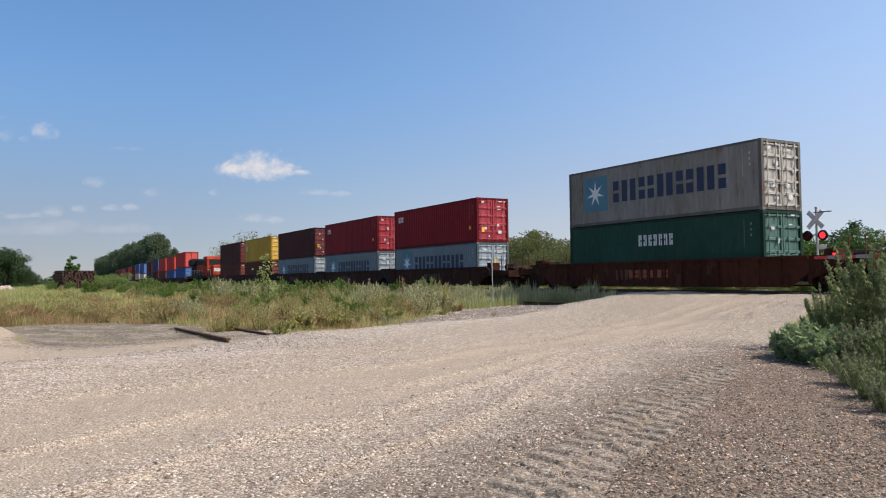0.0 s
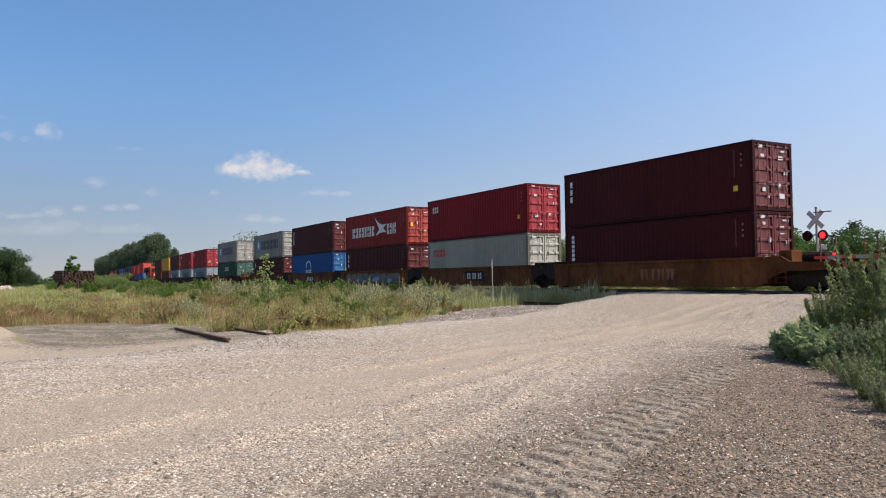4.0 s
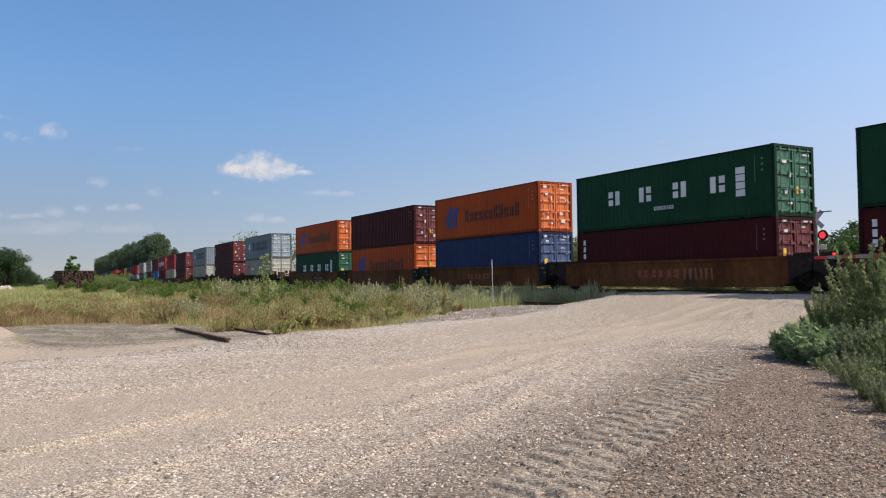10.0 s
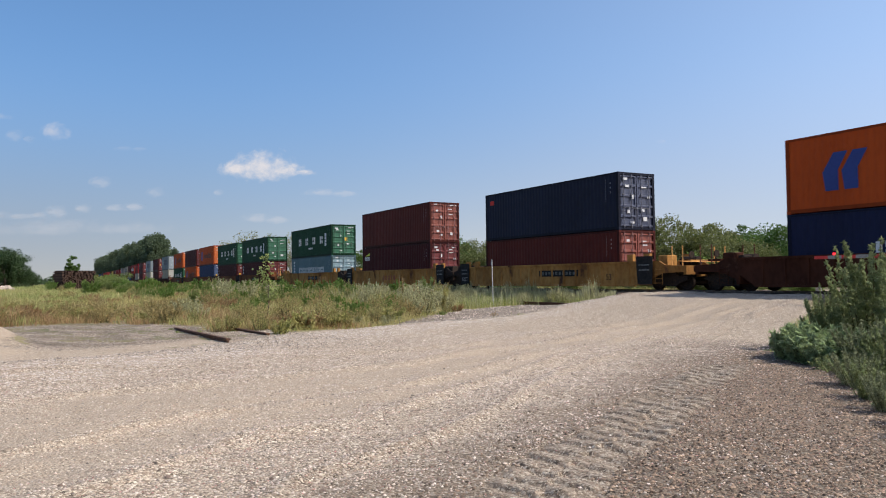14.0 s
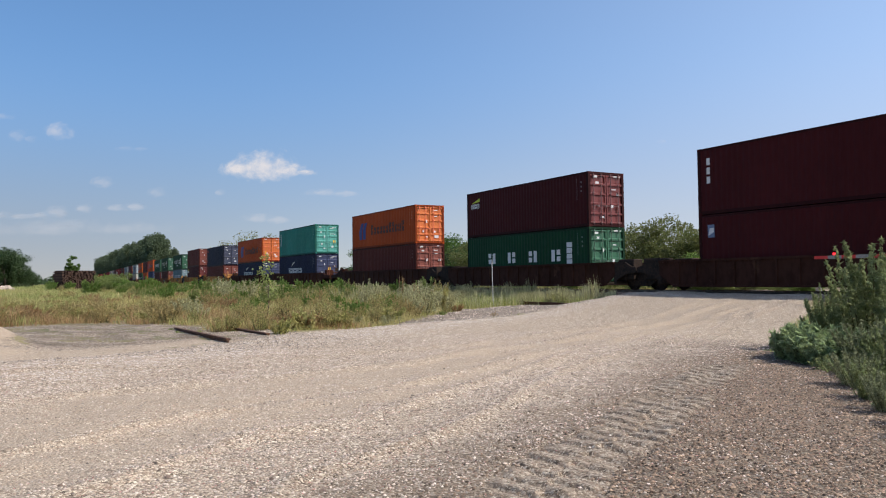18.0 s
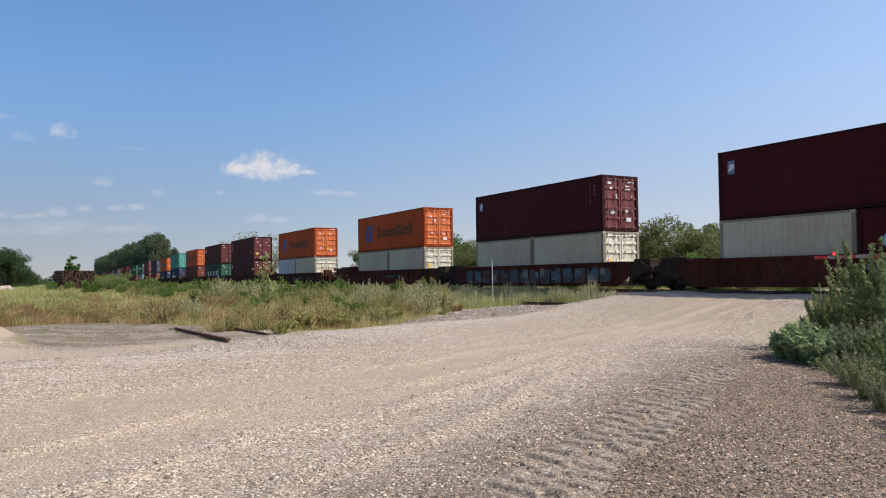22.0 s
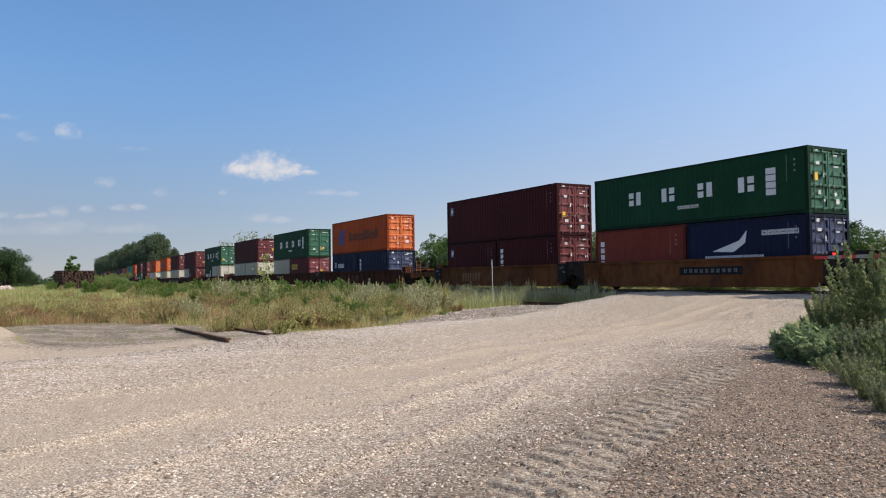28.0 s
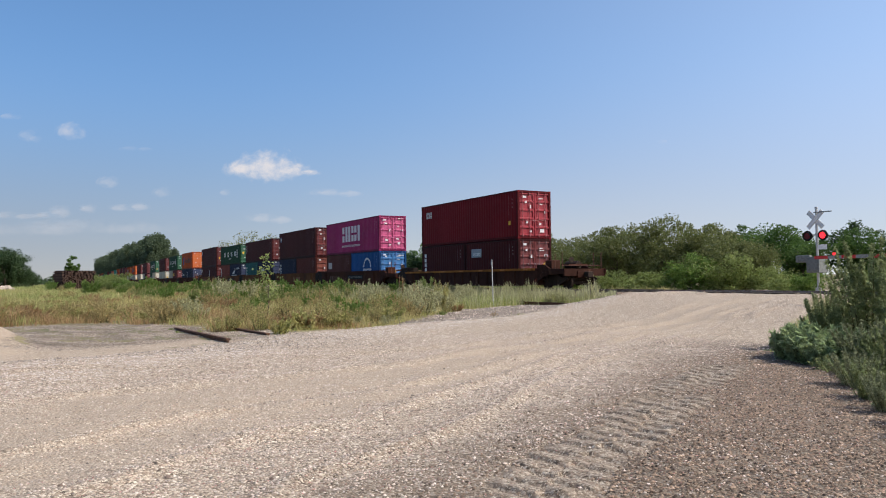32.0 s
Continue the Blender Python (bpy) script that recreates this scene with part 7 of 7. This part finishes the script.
spots += [(-25.6, -13.2, 1.05), (-27.0, -12.0, 1.25), (-28.6, -10.2, 1.1), (-29.4, -11.4, 1.3), (-30.8, -8.9, 1.2), (-31.9, -9.6, 1.3), (-33.0, -7.2, 1.1), (-33.8, -8.0, 1.2), (-35.0, -6.0, 1.1), (-30.1, -13.0, 1.2), (-54, -11.5, 1.9), (-57, -12.5, 1.7), (-52, -10.3, 1.6), (-60, -12, 1.6), (-29.8, -20.6, 0.95), (-30.6, -20.2, 1.0), (-29.2, -20.1, 0.8)]
spots = [p for p in spots if float(road_mask(np.array([p[0] + 1.1]), np.array([p[1]]))[0]) < 0.35]
plant_out(sage, spots, 11)
green_weed = [weed("leafy_weed", "leafy green weed clump in tall grass", "weed", 320 + k, 0.85, 0.5, 26, (LEAF_BRIGHT, LEAF_WEED, LEAF_OLIVE)[k], 50, 0.09, 0.04, (None, STRAW, STRAW)[k], "leafy weeds in the field") for k in range(3)]
spots = []
for k in range(90):
    x = -40 - 60 * rw.random() ** 1.1
    y = rw.uniform(-17.5, -9.0 if x > -42 else -3.5)
    if float(road_mask(np.array([x]), np.array([y]))[0]) < 0.2 and y > -15.5 - 0.12 * (-22 - x) * 0.5:
        spots.append((x, y, rw.uniform(0.7, 1.3)))
for k in range(34):
    spots.append((-70 - 110 * rw.random(), rw.uniform(-20, -2), rw.uniform(1.2, 2.0)))
for k in range(84):
    x = -46 - 80 * rw.random()
    spots.append((x, float(track_y(np.array([x]))[0]) + rw.uniform(-7.5, -2.4), rw.uniform(1.0, 1.7)))
for k in range(16):
    x = -150 - 170 * rw.random()
    spots.append((x, float(track_y(np.array([x]))[0]) + rw.uniform(-8, -3.5), rw.uniform(1.6, 2.8)))
for k in range(34):                                   # leafy clumps among the near grass
    y = rw.uniform(-18.5, -8.5)
    spots.append((float(np.interp(y, ROAD_Y, ROAD_LEFT)) - rw.uniform(2.5, 13.0), y, rw.uniform(0.45, 0.8)))
plant_out(green_weed, spots, 12)
straw_weed = [weed("dry_weed", "dry straw-coloured weed with seed heads", "weed", 340 + k, 0.9, 0.4, 22, (STRAW, LEAF_OLIVE)[k], 26, 0.06, 0.016, (LEAF_OLIVE, STRAW)[k], "dry weeds at the road's edge") for k in range(2)]
spots = []
for k in range(60):
    y = rw.uniform(-21.0, -4.5)
    edge = np.interp(y, [-20.7, -15, -10, -6, -3, -1], [-19.6, -22.4, -22.9, -23.9, -25.7, -27.6])
    spots.append((float(edge) - rw.uniform(0.2 if y < -13 else 1.4, 5.0), y, rw.uniform(0.5, 1.05)))
plant_out(straw_weed, spots, 13)
fringe = [weed("low_weed", "low olive-green weed at the gravel's edge", "weed", 350 + k, 0.4, 0.42, 22, (LEAF_OLIVE, LEAF_SAGE)[k], 36, 0.07, 0.04, None, "low weeds at the road's edge") for k in range(2)]
spots = []
for k in range(26):
    y = rw.uniform(-20.4, -3.4)
    edge = np.interp(y, [-20.7, -15, -10, -6, -3, -1], [-19.4, -22.2, -22.7, -23.7, -25.5, -27.4])
    spots.append((float(edge) - rw.uniform(-0.15, 1.2) - (1.0 if y > -13 else 0.0), y, rw.uniform(0.6, 1.3)))
plant_out(fringe, spots, 14)
rocky = [weed("rock_weed", "small grey-green weed among broken rocks", "weed", 356, 0.9, 0.9, 20, LEAF_WEED, 26, 0.16, 0.07, None, "weeds among the rocks"),
         weed("dead_stalk", "dead brown stalks among broken rocks", "weed", 357, 1.0, 0.9, 22, RUSSET, 12, 0.12, 0.03, None, "dead stalks among the rocks")]
spots = []
for k in range(40):
    y = rw.uniform(-14.5, -3.0)
    spots.append((float(np.interp(y, ROAD_Y, ROAD_LEFT)) - rw.uniform(0.6, 5.0), y, rw.uniform(0.16, 0.29)))
for k in range(26):                                   # tufts along the stony lane
    x = rw.uniform(-30, -21)
    spots.append((x, -20.9 + 0.42 * min(x + 22, 0) + rw.uniform(-1.6, 0.5), rw.uniform(0.2, 0.42)))
plant_out(rocky, spots, 19)
# soft mounds of mixed weeds all over the near field
mounds = [weed("field_weed", lab, "weed", 370 + k, hgt, 0.5, 36, leaf, 40, 0.06, 0.018, tip, "mixed weeds over the field")
          for k, (lab, hgt, leaf, tip) in enumerate((("soft olive-green field weed", 0.5, LEAF_OLIVE, STRAW), ("pale straw-coloured field weed gone dry", 0.5, STRAW, None), ("olive-green bushy field weed", 0.55, LEAF_OLIVE, None),
                                                      ("yellowing dry field weed", 0.4, LEAF_OLIVE, STRAW), ("rusty brown field weed gone to seed", 0.4, RUSSET, None)))]
spots = []
while len(spots) < 130:
    x, y = -20 - 50 * rw.random() ** 1.25, rw.uniform(-27, -8)
    if float(road_mask(np.array([x]), np.array([y]), 2.0)[0]) < 0.15:
        spots.append((x, y, rw.uniform(0.7, 1.35)))
plant_out(mounds, spots, 18)
# slender sapling and a tall weed standing out of the grass
sapling = tree("sapling", "slender young sapling with pale yellow-green leaves", "sapling", 363, 2.25, 0.42, LEAF_PALE, 170, 0.12, low=0.3, forks=7, trunk=0.016)
sapling.matrix_basis = pose(-25.6, -18.7, gz(-25.6, -18.7))
tall = weed("tall_weed", "tall leafy weed with rusty seed heads", "weed", 361, 1.5, 0.55, 18, LEAF_OLIVE, 60, 0.1, 0.045, RUSSET)
tall.matrix_basis = pose(-29.0, -10.2, gz(-29.0, -10.2))
dock = weed("dock_weed", "russet dock weed gone to seed", "weed", 362, 1.35, 0.22, 8, RUSSET, 60, 0.05, 0.02, RUSSET)
dock.matrix_basis = pose(-29.4, -11.1, gz(-29.4, -11.1))
bank_bush = weed("bank_bush", "leafy green bush on the bank beside the track", "bush", 364, 1.7, 0.9, 40, LEAF_WEED, 60, 0.13, 0.06)
bank_bush.matrix_basis = pose(-42.6, -3.6, gz(-42.6, -3.6))
copy_thing(dock, scaled(-44.6, -4.3, gz(-44.6, -4.3), 10, 1.35))
copy_thing(dock, scaled(-33.2, -14.0, gz(-33.2, -14.0), 40, 0.75))

# thick weeds and shrubs at the right-hand roadside
LEAF_SHRUB = foliage("shrub_leaves", (0.27, 0.31, 0.135), (0.38, 0.40, 0.19), (0.16, 0.20, 0.08))
big = [weed("tall_roadside_shrub", "tall feathery grey-green roadside shrub", "shrub", 380 + k, 2.15, 0.72, 34, LEAF_SHRUB, 150, 0.095, 0.024, None, "shrubs at the roadside", 0.6, 0.012) for k in range(3)]
for k, (x, y, s) in enumerate([(-8.35, -12.9, 1.08), (-9.35, -12.75, 0.62), (-8.9, -13.3, 0.5), (-7.4, -13.5, 0.8), (-8.9, -10.7, 0.9), (-7.1, -12.2, 1.0), (-6.4, -14.5, 0.55), (-5.68, -13.42, 0.85), (-9.9, -11.6, 0.6), (-10.9, -10.2, 0.5)]):
    m = scaled(x, y, gz(x, y) - 0.05, 77 * k, s)
    if k < 3:
        big[k].matrix_basis = m
    else:
        copy_thing(big[k % 3], m)
broad = [weed("broadleaf_weed", "blue-green broadleaf weed clump at the gravel's edge", "weed", 390 + k, 0.66, 0.44, 46, LEAF_BLUE, 60, 0.15, 0.024, None, "broadleaf weeds at the roadside", 0.5) for k in range(2)]
plant_out(broad, [(-8.45, -14.95, 0.9), (-7.95, -15.15, 0.95), (-8.6, -14.4, 0.95), (-7.5, -15.35, 0.85), (-8.1, -14.4, 1.0), (-7.35, -14.8, 0.95)], 15)
soft_weed = [weed("feathery_weed", "soft olive-green feathery weed", "weed", 395 + k, 0.95, 0.6, 44, (LEAF_ASHEN, LEAF_SHRUB)[k], 90, 0.075, 0.014, None, "feathery weeds at the roadside", 0.5) for k in range(2)]
plant_out(soft_weed, [(-6.88, -15.32, 0.9), (-6.28, -15.72, 0.85), (-5.58, -16.22, 0.8), (-5.78, -15.42, 1.0), (-4.98, -16.42, 0.9), (-5.08, -17.22, 0.65), (-4.48, -17.52, 0.7), (-6.68, -14.52, 1.1), (-3.98, -17.02, 0.9), (-3.78, -18.22, 0.6), (-4.88, -15.22, 1.1), (-3.78, -15.82, 1.1), (-4.7, -18.5, 0.62), (-4.1, -19.0, 0.58), (-3.6, -19.4, 0.6), (-5.3, -17.9, 0.6), (-5.95, -17.1, 0.62), (-4.4, -18.0, 0.8)], 16)
edge_weed = [weed("creeping_weed", "low green weeds creeping over gravel", "weed", 398, 0.26, 0.4, 24, LEAF_SHRUB, 34, 0.06, 0.022, None, "creeping weeds at the roadside", 0.3)]
plant_out(edge_weed, [(-6.98, -15.97, 1.0), (-6.38, -16.37, 1.1), (-5.78, -16.82, 0.9), (-5.18, -17.52, 0.8), (-4.68, -18.02, 0.8), (-9.68, -13.52, 0.8), (-10.18, -12.82, 0.8), (-4.18, -18.52, 0.7)], 17)


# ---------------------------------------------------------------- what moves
PACE = [21.22, 21.24, 21.39, 21.31, 21.16, 21.18, 21.17, 21.24]     # metres a second at eight even steps


def gone(t):
    """Metres run since 0 s."""
    q = np.linspace(0, max(t, 1e-6), 400)
    v = np.interp(q, np.linspace(0, 32, 8), PACE)
    return float(((v[1:] + v[:-1]) / 2 * np.diff(q)).sum())


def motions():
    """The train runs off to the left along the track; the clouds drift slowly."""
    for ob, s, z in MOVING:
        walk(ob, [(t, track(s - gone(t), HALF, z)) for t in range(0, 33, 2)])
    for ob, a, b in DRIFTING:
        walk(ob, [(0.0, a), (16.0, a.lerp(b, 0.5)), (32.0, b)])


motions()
